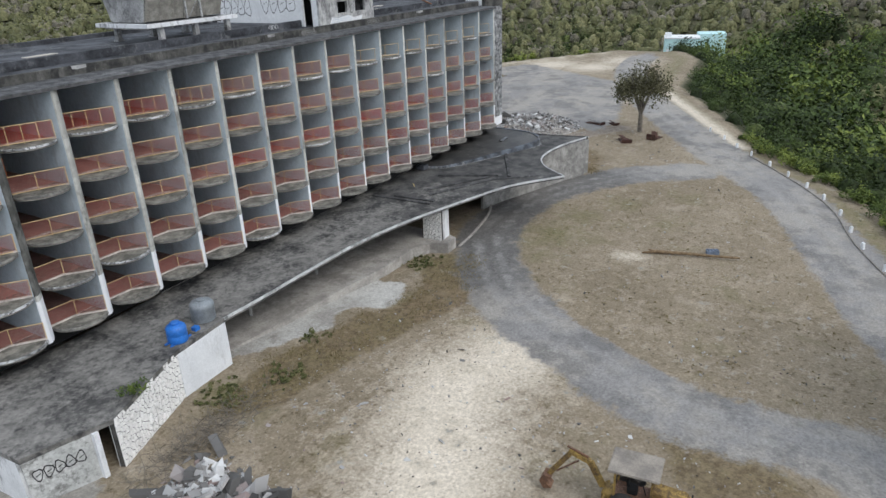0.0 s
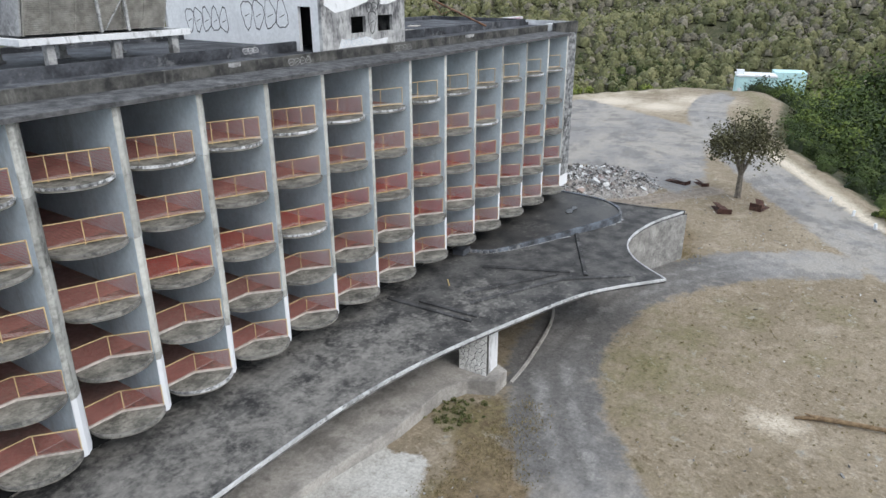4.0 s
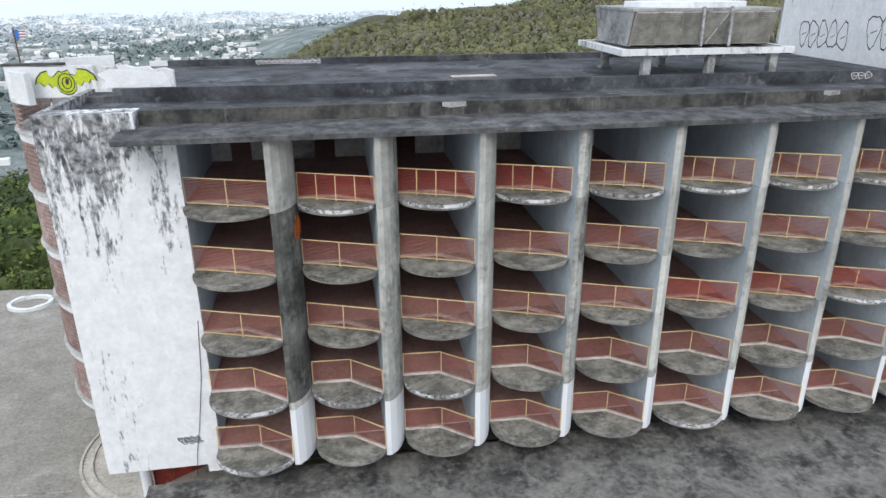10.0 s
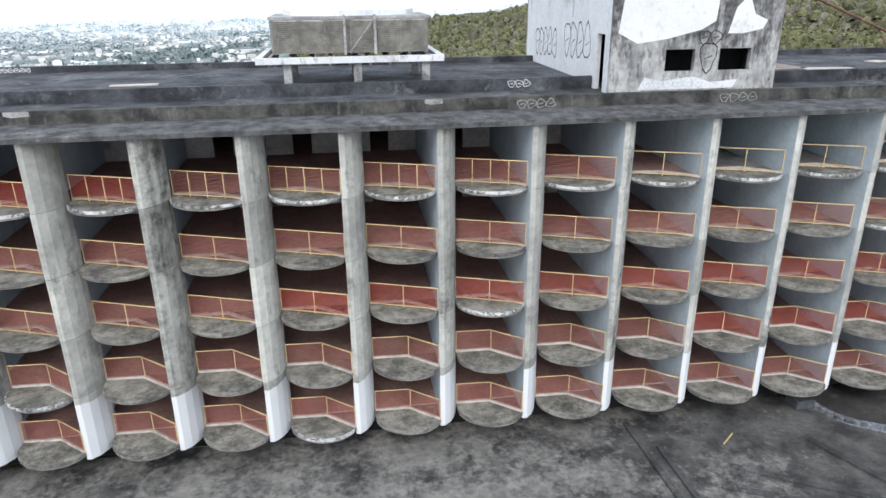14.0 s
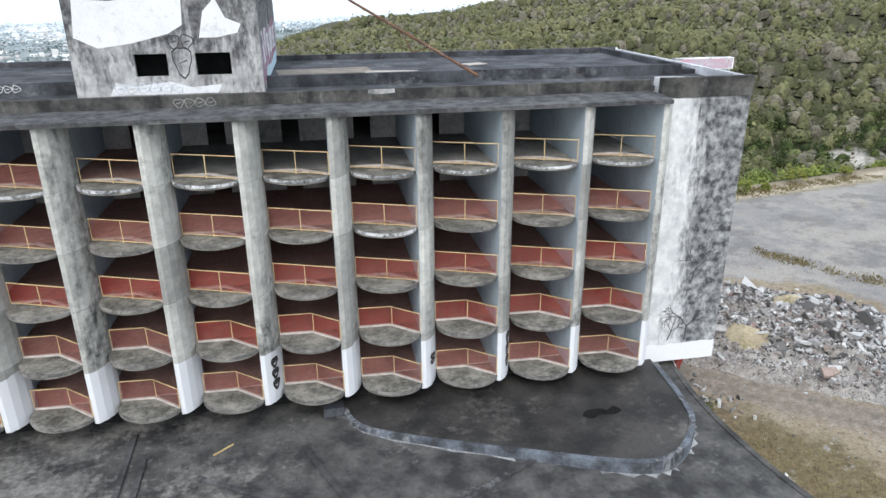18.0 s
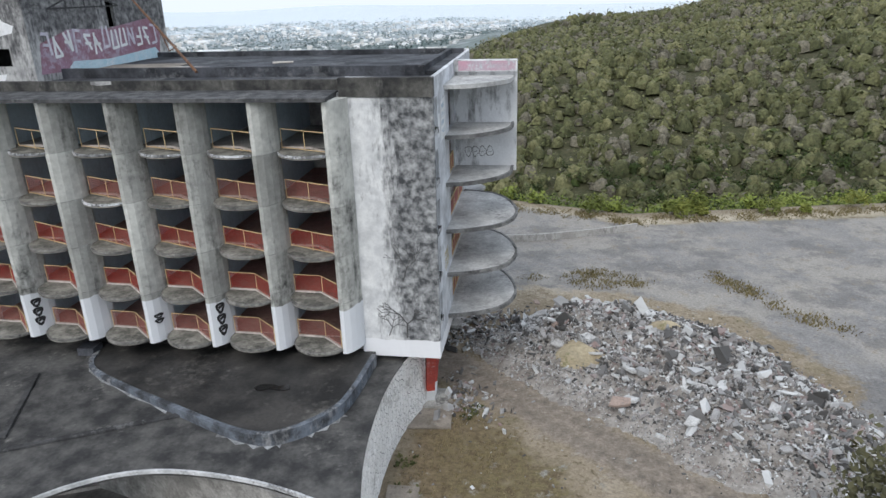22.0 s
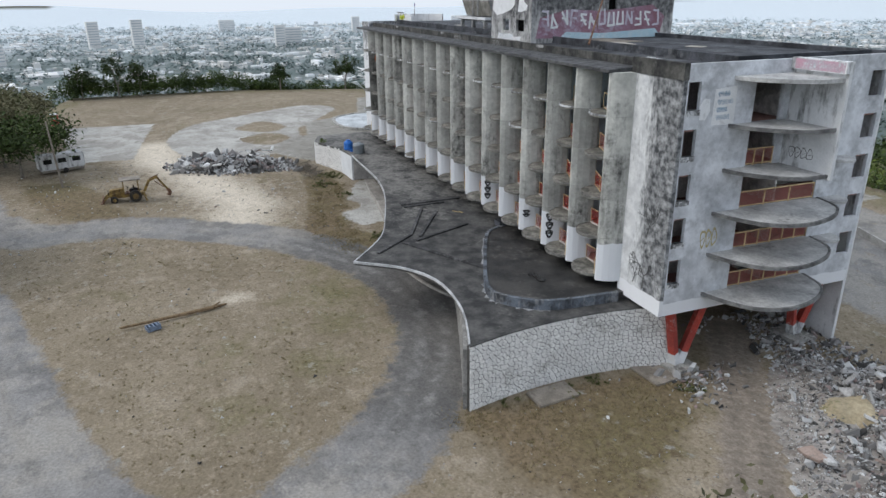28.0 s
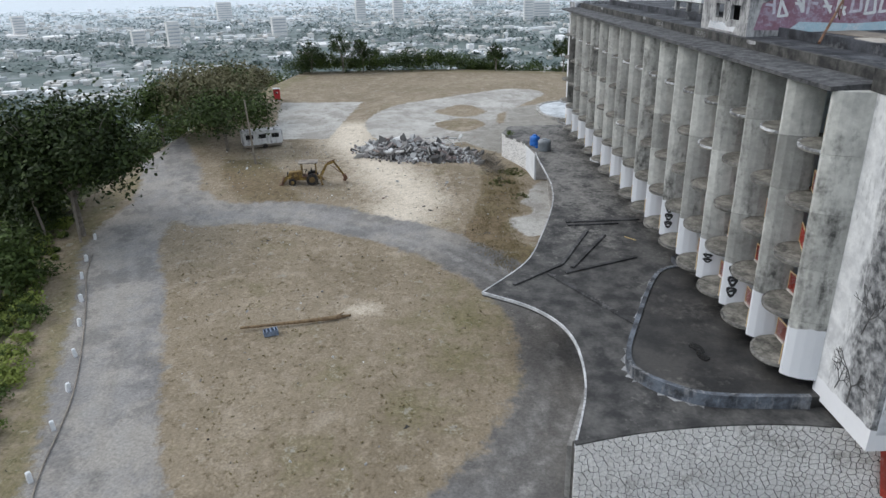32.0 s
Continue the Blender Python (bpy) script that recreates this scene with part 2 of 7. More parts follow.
def ribbon(pts, inner, outer, z0, z1):
    """A strip along a line, from an inner to an outer offset."""
    geo, L, R = Geo(), [], []
    for i, p in enumerate(pts):
        a, b = Vector(pts[max(i - 1, 0)]), Vector(pts[min(i + 1, len(pts) - 1)])
        t = (b - a).normalized()
        nrm = Vector((-t.y, t.x))
        L.append(Vector(p) + nrm * inner)
        R.append(Vector(p) + nrm * outer)
    n = len(pts)
    v = [(p.x, p.y, z) for z in (z0, z1) for row in (L, R) for p in row]
    f = [(0, n, 3 * n, 2 * n), (n - 1, 3 * n - 1, 4 * n - 1, 2 * n - 1)]
    for i in range(n - 1):
        f += [(i, i + 1, n + i + 1, n + i), (2 * n + i, 3 * n + i, 3 * n + i + 1, 2 * n + i + 1), (i, 2 * n + i, 2 * n + i + 1, i + 1), (n + i, n + i + 1, 3 * n + i + 1, 3 * n + i)]
    geo.add(v, f)
    return geo


# ---- ground ----
PLATEAU = [(-70, -6), (-68, 28), (-56, 62), (-30, 71), (-6, 74), (4, 72.5), (20, 80), (36, 96), (60, 100), (104, 84), (150, 92), (176, 74), (200, 56), (206, 40), (190, 33), (150, 30), (122, 17.5), (104, 10),
           (93, 2.5), (80, -4.5), (60, -10), (46, -15), (32, -19), (6, -17), (-30, -15)]
ISLAND = curve_through([(60.5, 27), (50, 21), (44, 14), (39.5, 6), (39, -1), (42.5, -5.5), (52, -2.5), (66, 1.5), (80, 6), (85, 12), (82, 20), (73, 26)], 6, True)
ROAD = curve_through([(-12, -26), (10, -16), (27, -10.5), (42, -10.5), (56, -5.5), (72, -0.5), (84, 3.5), (93, 9), (104, 15.5), (120, 24), (146, 36), (170, 43), (192, 45)], 6)
ROAD_IN = curve_through([(30, -8), (35.5, -3), (36, 6), (40, 14), (46, 22), (55, 28.5), (64, 31), (74, 29.5), (84, 23), (90, 15)], 6)


def terrain(x, y):
    """The height of the ground: a levelled hilltop, its slopes, a plain on one side and wooded hills on the other."""
    d = poly_dist(x, y, PLATEAU)
    cx, cy = x - 50, y - 30
    far, az = np.hypot(cx, cy), np.degrees(np.arctan2(cx, cy))
    wob = 6 * np.sin(x * 0.021 + 1.3) * np.cos(y * 0.017) + 3 * np.sin(x * 0.05 + y * 0.043)
    plain = -95.0
    side = smoothstep(-15, 5, az) * (1 - smoothstep(125, 165, az))
    crest = np.interp(az, (-15, 3, 7, 11, 16, 20, 27, 40, 60, 125), (-60, -26, -20, -14, -5, 1, 8, 20, 34, 40))
    hill = 4 + (crest - 4) * smoothstep(150, 620, far) - 34 * (1 - smoothstep(60, 260, far)) + wob * smoothstep(120, 400, far)
    ridge_drop = smoothstep(900, 2200, far)
    hill = hill * (1 - ridge_drop) + plain * ridge_drop
    out = plain * (1 - side) + hill * side
    gentle = smoothstep(62, 90, y) * (1 - smoothstep(25, 60, x)) * smoothstep(-130, -60, x)
    slope = -np.maximum(d - 1.0, 0) * (0.42 - 0.21 * gentle)
    base = np.maximum(out, slope)
    base = np.where(out > slope, out + (slope - out) * np.exp(-np.maximum(d, 0) / 45.0), base)
    k = smoothstep(0, 6, d)
    rise = np.interp(x, (-90, -35, 10, 25, 45, 60), (2.9, 2.4, 1.7, 1.25, 0.3, 0.0))
    bank = 0.5 * np.exp(-(((x - 25) / 9) ** 2 + ((y - 1) / 5) ** 2))
    near = rise + bank + 0.05 * np.sin(x * 0.31) * np.cos(y * 0.27) * (poly_dist(x, y, [(8, 30), (90, 24), (95, 62), (8, 60)]) > 1)
    swell = smoothstep(2500, 4200, far) * (1 - side) * (40 + 26 * np.sin(az * 0.11 + 0.6) + 12 * np.sin(az * 0.31))
    return np.where(d > 0, (base + swell) * k + near * (1 - k), near)


def axis(lo, hi, step, reach):
    a = list(np.arange(lo, hi + step, step))
    s = step
    while a[-1] < reach:
        s *= 1.13
        a.append(a[-1] + s)
    s = step
    while a[0] > -reach:
        s *= 1.13
        a.insert(0, a[0] - s)
    return np.array(a)


gx, gy = axis(-95, 150, 0.65, 4600), axis(-40, 100, 0.65, 4600)
GX, GY = np.meshgrid(gx, gy)
GZ = terrain(GX, GY)
nx, ny = len(gx), len(gy)
ids = np.arange(nx * ny).reshape(ny, nx)
quads = np.stack([ids[:-1, :-1], ids[:-1, 1:], ids[1:, 1:], ids[1:, :-1]], -1).reshape(-1, 4)
gm = bpy.data.meshes.new("ground")
gm.from_pydata(np.stack([GX, GY, GZ], -1).reshape(-1, 3).tolist(), [], quads.tolist())
gm.polygons.foreach_set("use_smooth", [True] * len(gm.polygons))


def mask(name, values):
    gm.attributes.new(name, "FLOAT", "POINT").data.foreach_set("value", np.clip(values, 0, 1).astype(np.float32).ravel())


d_plateau = poly_dist(GX, GY, PLATEAU)
on_top = 1 - smoothstep(-0.5, 2.5, d_plateau)
d_island = poly_dist(GX, GY, ISLAND)
asphalt = np.maximum(1 - smoothstep(2.5, 5.1, line_dist(GX, GY, ROAD)), 1 - smoothstep(2.1, 4.7, line_dist(GX, GY, ROAD_IN)))
asphalt *= smoothstep(-1.5, 1.5, d_island)
LOT = [(106, 33), (113, 31), (150, 38), (172, 70), (148, 88), (104, 82), (84, 92), (60, 92), (70, 66), (92, 63), (100, 62), (109, 58), (114, 48), (110, 40)]
asphalt = np.maximum(asphalt, (1 - smoothstep(-1.5, 1.0, poly_dist(GX, GY, LOT))) * 0.8)
YARD = [(6, 27), (13, 31), (16, 34), (12, 46), (60, 60), (62, 98), (0, 100), (-50, 74), (-41, 56), (-23, 51), (-15, 38), (-4, 36), (0, 31)]
PADS = ([(3.4, 7.3), (-26.4, 11), (-28.5, -5.5), (2.7, -2)],
        curve_through([(5, 15), (-8.5, 12.4), (-22, 17.5), (-29.5, 29), (-36, 41), (-30, 48), (-16, 40), (-10, 36), (2, 34), (9, 27), (8, 20)], 4, True),
        curve_through([(28, 37), (30, 35), (33.6, 33.6), (35.5, 32.6), (37, 33.7), (38.7, 33.4), (40, 31), (43, 31), (45.2, 32), (45, 34.5), (46, 40), (28, 41)], 4, True))
ISLETS = (curve_through([(-14.8, 25), (-20.4, 30.6), (-14, 34.2), (-9.5, 30)], 4, True), curve_through([(-5, 24.4), (-8.6, 30), (-3, 32.8), (1.2, 28.2)], 4, True))
concrete = 1 - smoothstep(-1, 0.6, poly_dist(GX, GY, YARD))
for pad in PADS:
    concrete = np.maximum(concrete, 1 - smoothstep(-0.8, 0.5, poly_dist(GX, GY, pad)))
for islet in ISLETS:
    concrete = np.minimum(concrete, smoothstep(-0.5, 0.7, poly_dist(GX, GY, islet)))
sand = np.exp(-((line_dist(GX, GY, [(-4, 10.5), (6, 11), (15, 15), (24, 17.5), (33, 20.5), (38, 18.5)]) / 4.6) ** 2)) * 0.95
sand = np.maximum(sand, 0.8 * np.exp(-((line_dist(GX, GY, [(104, 10.8), (120, 18.5), (142, 29)]) / 1.6) ** 2)))

for sx_, sy_, sr_ in ((183, 46.5, 8), (170, 53, 7), (160, 66, 9), (172, 64, 8)):
    sand = np.maximum(sand, 0.8 * np.exp(-((GX - sx_) ** 2 + (GY - sy_) ** 2) / sr_ ** 2))
sand = np.maximum(sand, 0.9 * np.exp(-((np.hypot((GX - 95) * 0.7, GY - 66) / 3.6) ** 2)))
sand = np.maximum(sand, 0.72 * np.exp(-((np.hypot((GX - 59.6) * 1.2, (GY - 15.6) * 0.8) / 1.5) ** 2)))
wood = smoothstep(0.5, 4, d_plateau)
town = smoothstep(420, 620, np.hypot(GX - 50, GY - 30)) * (GZ < -40)
mask("asphalt", asphalt * on_top)
mask("concrete", concrete * on_top)
mask("yard", 1 - smoothstep(-3, 3, poly_dist(GX, GY, YARD)))
sand = np.maximum(sand, 0.55 * np.exp(-((d_plateau + 1.5) / 1.8) ** 2) * (GX > 70) * (GY > 50))
mask("sand", sand * on_top)
DIRT = curve_through([(82, 52), (84.5, 50), (88, 47.2), (91.4, 44.6), (94.6, 41.8), (97.7, 38.9), (100.3, 36.5), (103, 34.8), (106, 33), (110, 30)], 6)
mask("dirt", (1 - smoothstep(1.2, 2.4, line_dist(GX, GY, DIRT))) * on_top)
weed = np.zeros_like(GX)
for wx_, wy_, wr_, wf_ in ((62, 24.5, 4.5, 0.62), (68, 23.5, 3.5, 0.55), (56, 23.5, 3.0, 0.45), (74, 20, 3.5, 0.45), (79, 14, 3.0, 0.42), (70, 14, 3.0, 0.4), (28, 31.5, 2.2, 0.6), (24.5, 33.4, 2.0, 0.7), (50, 32.8, 2.0, 0.7)):
    weed = np.maximum(weed, wf_ * np.exp(-((GX - wx_) ** 2 + (GY - wy_) ** 2) / wr_ ** 2))
weed = np.maximum(weed, 0.36 * (1 - smoothstep(-1.5, 1.5, poly_dist(GX, GY, [(85, 27), (92, 31), (90, 38), (86, 45), (84.5, 38)]))))
weed = np.maximum(weed, 0.52 * (1 - smoothstep(-2, 1.5, poly_dist(GX, GY, [(22, 32), (30, 33.5), (36, 31.5), (48, 31), (54, 29.5), (48, 26), (40, 29), (28, 30)]))))
for strip_ in ([(109.5, 66.5), (112.5, 61.5), (116.5, 56)], [(92.5, 66), (100, 63.8)], [(97, 67.5), (101.5, 65)], [(126, 66), (130, 63)], [(141, 76), (152, 70)]):
    weed = np.maximum(weed, 0.62 * np.exp(-((line_dist(GX, GY, strip_) / 1.5) ** 2)))
mask("weed", np.maximum(weed, 0.55 * np.exp(-((d_plateau + 2) / 3.0) ** 2)) * on_top)
inner = 1 - smoothstep(0.3, 0.75, np.abs(line_dist(GX, GY, ROAD) - 1.0))
inner = np.maximum(inner, 1 - smoothstep(0.3, 0.7, np.abs(line_dist(GX, GY, ROAD_IN) - 0.9)))
inner = np.maximum(inner, 1 - smoothstep(0.15, 0.5, np.abs(line_dist(GX, GY, DIRT) - 0.75)))
mask("rut", inner * on_top)
MOUND = curve_through([(23, 32.6), (30, 33.6), (35, 32.2), (38.4, 32.4), (40.5, 30.4), (45, 30.6), (50, 32.6), (54, 30.8), (52, 28), (45, 25.5), (39, 26.8), (31, 28.6), (25, 29.6)], 4, True)
mound = 1 - smoothstep(-0.8, 0.8, poly_dist(GX, GY, MOUND))
for poly_ in ([(84.2, 26.5), (92, 27.5), (97, 31), (94, 37.5), (88, 43.5), (84.5, 44)], [(13, -7), (22, -5.5), (30, -1.5), (35.5, 3.5), (34, 8), (28, 5.5), (20, 2.5), (14, 0)]):
    mound = np.maximum(mound, 0.85 * (1 - smoothstep(-1.6, 1.4, poly_dist(GX, GY, poly_))))
mask("mound", mound * on_top)
mask("drive", np.exp(-((line_dist(GX, GY, [(50, 27.5), (64, 31), (75, 29.5), (82, 25)]) / 5.5) ** 2)) * on_top)
mask("wood", wood)
mask("town", town)
# weight of the haze that is painted over the far ground
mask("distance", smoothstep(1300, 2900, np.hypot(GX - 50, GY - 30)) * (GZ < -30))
ROCKS = ((232, -28, 11, 15), (188, 142, 8, 5))
rock = np.zeros_like(GX)
for rx_, ry_, ra_, rb_ in ROCKS:
    rock = np.maximum(rock, 1.2 * np.exp(-(((GX - rx_) / ra_) ** 2 + ((GY - ry_) / rb_) ** 2)))
mask("rock", rock)


def ground_material():
    m = bpy.data.materials.new("ground")
    m.use_nodes = True
    n, l = m.node_tree.nodes, m.node_tree.links
    p = n["Principled BSDF"]
    p.inputs["Roughness"].default_value, p.inputs["Specular IOR Level"].default_value = 0.95, 0.2
    geo = n.new("ShaderNodeNewGeometry")

    def nz(s, d=8.0, r=0.65):
        t = n.new("ShaderNodeTexNoise")
        t.inputs["Scale"].default_value, t.inputs["Detail"].default_value, t.inputs["Roughness"].default_value = s, d, r
        l.new(geo.outputs["Position"], t.inputs["Vector"])
        return t.outputs[0]

    def rng(src, lo, hi, a=0.0, b=1.0):
        r = n.new("ShaderNodeMapRange")
        for i, v in enumerate((lo, hi, a, b)):
            r.inputs[i + 1].default_value = v
        l.new(src, r.inputs[0])
        return r.outputs[0]

    def mix(f, a, b, kind="MIX"):
        x = n.new("ShaderNodeMixRGB")
        x.blend_type = kind
        for i, v in ((0, f), (1, a), (2, b)):
            if isinstance(v, tuple):
                x.inputs[i].default_value = (*v, 1)
            elif isinstance(v, float):
                x.inputs[i].default_value = v
            else:
                l.new(v, x.inputs[i])
        return x.outputs[0]

    def math_of(op, a, b):
        x = n.new("ShaderNodeMath")
        x.operation = op
        for i, v in ((0, a), (1, b)):
            if isinstance(v, float):
                x.inputs[i].default_value = v
            else:
                l.new(v, x.inputs[i])
        return x.outputs[0]

    big, mid, fine = nz(0.09), nz(0.6), nz(5.0, 10.0, 0.75)
    edge = math_of("ADD", math_of("MULTIPLY", mid, 1.7), math_of("ADD", math_of("MULTIPLY", fine, 0.5), math_of("MULTIPLY", nz(1.6, 8.0, 0.7), 0.9)))

    def part_of(name, soft=0.25):
        a = n.new("ShaderNodeAttribute")
        a.attribute_name = name
        return rng(math_of("ADD", a.outputs["Fac"], math_of("SUBTRACT", edge, 1.55)), 0.5 - soft, 0.5 + soft)

    clod = nz(1.9, 9.0, 0.7)
    soil = mix(rng(big, 0.35, 0.65), (0.19, 0.155, 0.108), (0.272, 0.227, 0.166))
    soil = mix(rng(mid, 0.52, 0.7, 0.0, 0.8), soil, (0.165, 0.128, 0.085))
    soil = mix(rng(clod, 0.54, 0.63, 0.0, 0.85), soil, (0.115, 0.09, 0.053))
    soil = mix(rng(nz(3.4, 6.0, 0.7), 0.59, 0.66, 0.0, 0.4), soil, (0.085, 0.07, 0.042))
    soil = mix(rng(nz(0.23, 6), 0.56, 0.66, 0.0, 0.35), soil, (0.14, 0.128, 0.06))
    soil = mix(rng(nz(0.34, 10, 0.72), 0.52, 0.64, 0.0, 0.6), soil, (0.35, 0.3, 0.235))
    soil = mix(rng(nz(1.1, 9), 0.54, 0.66, 0.0, 0.55), soil, (0.34, 0.285, 0.21))
    soil = mix(rng(fine, 0.64, 0.7, 0.0, 0.6), soil, (0.45, 0.4, 0.33))
    weedc = mix(rng(clod, 0.42, 0.62), (0.15, 0.135, 0.055), (0.085, 0.09, 0.03))
    soil = mix(math_of("MULTIPLY", part_of("weed", 0.3), 0.8), soil, weedc)
    sandc = mix(rng(mid, 0.38, 0.62), (0.68, 0.61, 0.51), (0.52, 0.46, 0.37))
    sandc = mix(rng(clod, 0.58, 0.7, 0.0, 0.6), sandc, (0.27, 0.22, 0.16))
    dirtc = mix(rng(clod, 0.4, 0.65), (0.29, 0.248, 0.205), (0.185, 0.155, 0.125))
    asp = mix(rng(mid, 0.3, 0.7), (0.275, 0.266, 0.257), (0.185, 0.18, 0.176))
    asp = mix(rng(nz(0.3, 6), 0.52, 0.68, 0.0, 0.7), asp, (0.3, 0.28, 0.25))
    asp = mix(rng(clod, 0.6, 0.7, 0.0, 0.5), asp, (0.1, 0.1, 0.1))
    asp = mix(rng(nz(0.11, 9, 0.72), 0.47, 0.55, 0.0, 0.7), asp, (0.33, 0.308, 0.275))
    asp = mix(rng(nz(0.17, 9, 0.72), 0.5, 0.58, 0.0, 0.6), asp, (0.13, 0.127, 0.125))
    asp = mix(math_of("MULTIPLY", part_of("drive", 0.4), 0.85), asp, mix(rng(clod, 0.4, 0.65), (0.125, 0.12, 0.115), (0.08, 0.077, 0.074)))
    rut = n.new("ShaderNodeAttribute")
    rut.attribute_name = "rut"
    asp = mix(math_of("MULTIPLY", rut.outputs["Fac"], rng(mid, 0.42, 0.62, 0.0, 0.55)), asp, (0.32, 0.315, 0.305))
    dirtc = mix(math_of("MULTIPLY", rut.outputs["Fac"], rng(mid, 0.35, 0.6, 0.2, 0.8)), dirtc, (0.12, 0.102, 0.085))
    con = mix(rng(nz(0.2, 9, 0.7), 0.4, 0.6), (0.47, 0.46, 0.43), (0.3, 0.285, 0.26))
    con = mix(rng(mid, 0.56, 0.7, 0.0, 0.6), con, (0.17, 0.155, 0.13))
    con = mix(rng(clod, 0.6, 0.72, 0.0, 0.5), con, (0.56, 0.55, 0.53))
    con = mix(math_of("MULTIPLY", part_of("yard", 0.4), 0.8), con, mix(rng(mid, 0.35, 0.65), (0.27, 0.255, 0.225), (0.19, 0.178, 0.155)))
    leafy = mix(rng(nz(0.05), 0.35, 0.65), (0.066, 0.066, 0.035), (0.1, 0.09, 0.056))
    leafy = mix(rng(nz(0.25, 6), 0.4, 0.65), leafy, (0.058, 0.062, 0.03))
    leafy = mix(rng(nz(0.9, 7, 0.75), 0.44, 0.6, 0.0, 0.85), leafy, (0.038, 0.042, 0.02))
    # the plain's tones are kept pale and bluish, with haze mixed in
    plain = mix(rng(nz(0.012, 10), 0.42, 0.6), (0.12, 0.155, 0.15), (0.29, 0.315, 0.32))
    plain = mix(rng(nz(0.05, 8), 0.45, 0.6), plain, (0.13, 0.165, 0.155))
    col = mix(part_of("sand", 0.4), soil, sandc)
    col = mix(math_of("MULTIPLY", part_of("mound", 0.22), 0.85), col, mix(rng(clod, 0.4, 0.62), mix(rng(big, 0.4, 0.6), (0.21, 0.157, 0.097), (0.155, 0.13, 0.062)), (0.1, 0.074, 0.043)))
    col = mix(part_of("concrete", 0.14), col, con)
    col = mix(part_of("dirt", 0.3), col, dirtc)
    col = mix(part_of("asphalt", 0.2), col, asp)
    col = mix(part_of("wood"), col, leafy)
    col = mix(part_of("town"), col, plain)
    col = mix(part_of("rock", 0.3), col, mix(rng(clod, 0.4, 0.65), (0.5, 0.48, 0.44), (0.32, 0.3, 0.27)))
    # far ground blends to a pale blue-grey: haze put into the base colour
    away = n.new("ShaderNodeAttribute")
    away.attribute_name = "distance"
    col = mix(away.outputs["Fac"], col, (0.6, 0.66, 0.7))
    col = mix(0.55, col, mix(rng(fine, 0.32, 0.68), (0.4, 0.4, 0.4), (1.55, 1.55, 1.55)), "MULTIPLY")
    l.new(col, p.inputs["Base Color"])
    b = n.new("ShaderNodeBump")
    b.inputs["Strength"].default_value, b.inputs["Distance"].default_value = 0.5, 0.06
    l.new(fine, b.inputs["Height"])
    l.new(b.outputs[0], p.inputs["Normal"])
    return m


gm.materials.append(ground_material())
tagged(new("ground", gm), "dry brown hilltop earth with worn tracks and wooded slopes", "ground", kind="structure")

# ---- hotel block ----
BAY, FX0, BAYS, YF = 4.128, 14.88, 16, 39.97
ST, Z1 = 2.88, 6.45
SOFFIT = Z1 + 5 * ST
YB = 58.5
hotel = thing("hotel_building", "abandoned five-storey concrete hotel slab with rows of balconies", "building")

ROOFEDGE = surf("blackened_cornice", (0.11, 0.111, 0.114), (0.042, 0.043, 0.045), 1.6, (0.28, 0.28, 0.275), 0.6, 0.36, "lifts", 5.0, rough=0.85, sharp=0.25)
DISC = surf("mould_dark_balcony", (0.3, 0.29, 0.255), (0.13, 0.127, 0.112), 1.1, (0.03, 0.03, 0.028), 0.88, 0.58, False, 6.0, sharp=0.3)
CORNICE = surf("cornice_concrete", (0.4, 0.4, 0.395), (0.24, 0.24, 0.24), 0.7, (0.09, 0.09, 0.09), 0.75, 0.46, False, 7.0)
GREY_WALL = surf("grey_white_wall", (0.68, 0.7, 0.73), (0.44, 0.455, 0.48), 0.55, (0.2, 0.205, 0.215), 0.65, 0.42, False, 3.0, sharp=0.3, top=(14.0, 21.5, 0.12), gritty=0.22)
FAN = surf("fan_slab_concrete", (0.54, 0.54, 0.53), (0.36, 0.36, 0.355), 0.6, (0.08, 0.08, 0.08), 0.8, 0.38, False, 5.0, sharp=0.3)
FAN_EDGE = surf("blackened_fan_edge", (0.22, 0.22, 0.215), (0.09, 0.09, 0.09), 0.9, (0.03, 0.03, 0.03), 0.8, 0.5, False, 5.0, sharp=0.2)
# the block stands two degrees off the line of the drive
hotel.matrix_basis = pose(48, 40.56, 0, 0, 0, -1.976) @ pose(-48, -39.97, 0)
TOWER_MAT = surf("stained_tower_plaster", (0.5, 0.5, 0.49), (0.27, 0.27, 0.27), 1.1, (0.04, 0.04, 0.045), 0.92, 0.54, True, 4.0, sharp=0.2, top=(22.5, 27.0, 0.36), gritty=0.22)
TOWER_WHITE = surf("white_tower_plaster", (0.72, 0.73, 0.74), (0.66, 0.67, 0.68), 0.9, (0.07, 0.07, 0.075), 0.9, 0.12, True, 5.0, sharp=0.2, top=(24.2, 27.5, 0.4), gritty=0.22)
FIN_MAT = surf("fin_concrete", (0.475, 0.478, 0.448), (0.34, 0.342, 0.322), 0.5, (0.04, 0.041, 0.039), 0.9, 0.44, "runs", 3.0, sharp=0.2, vary=0.26, gritty=0.36)

FIN_BLACK = surf("mould_blackened_fin", (0.2, 0.2, 0.188), (0.085, 0.086, 0.08), 0.5, (0.025, 0.026, 0.024), 0.9, 0.62, "runs", 3.0, sharp=0.2, gritty=0.4)


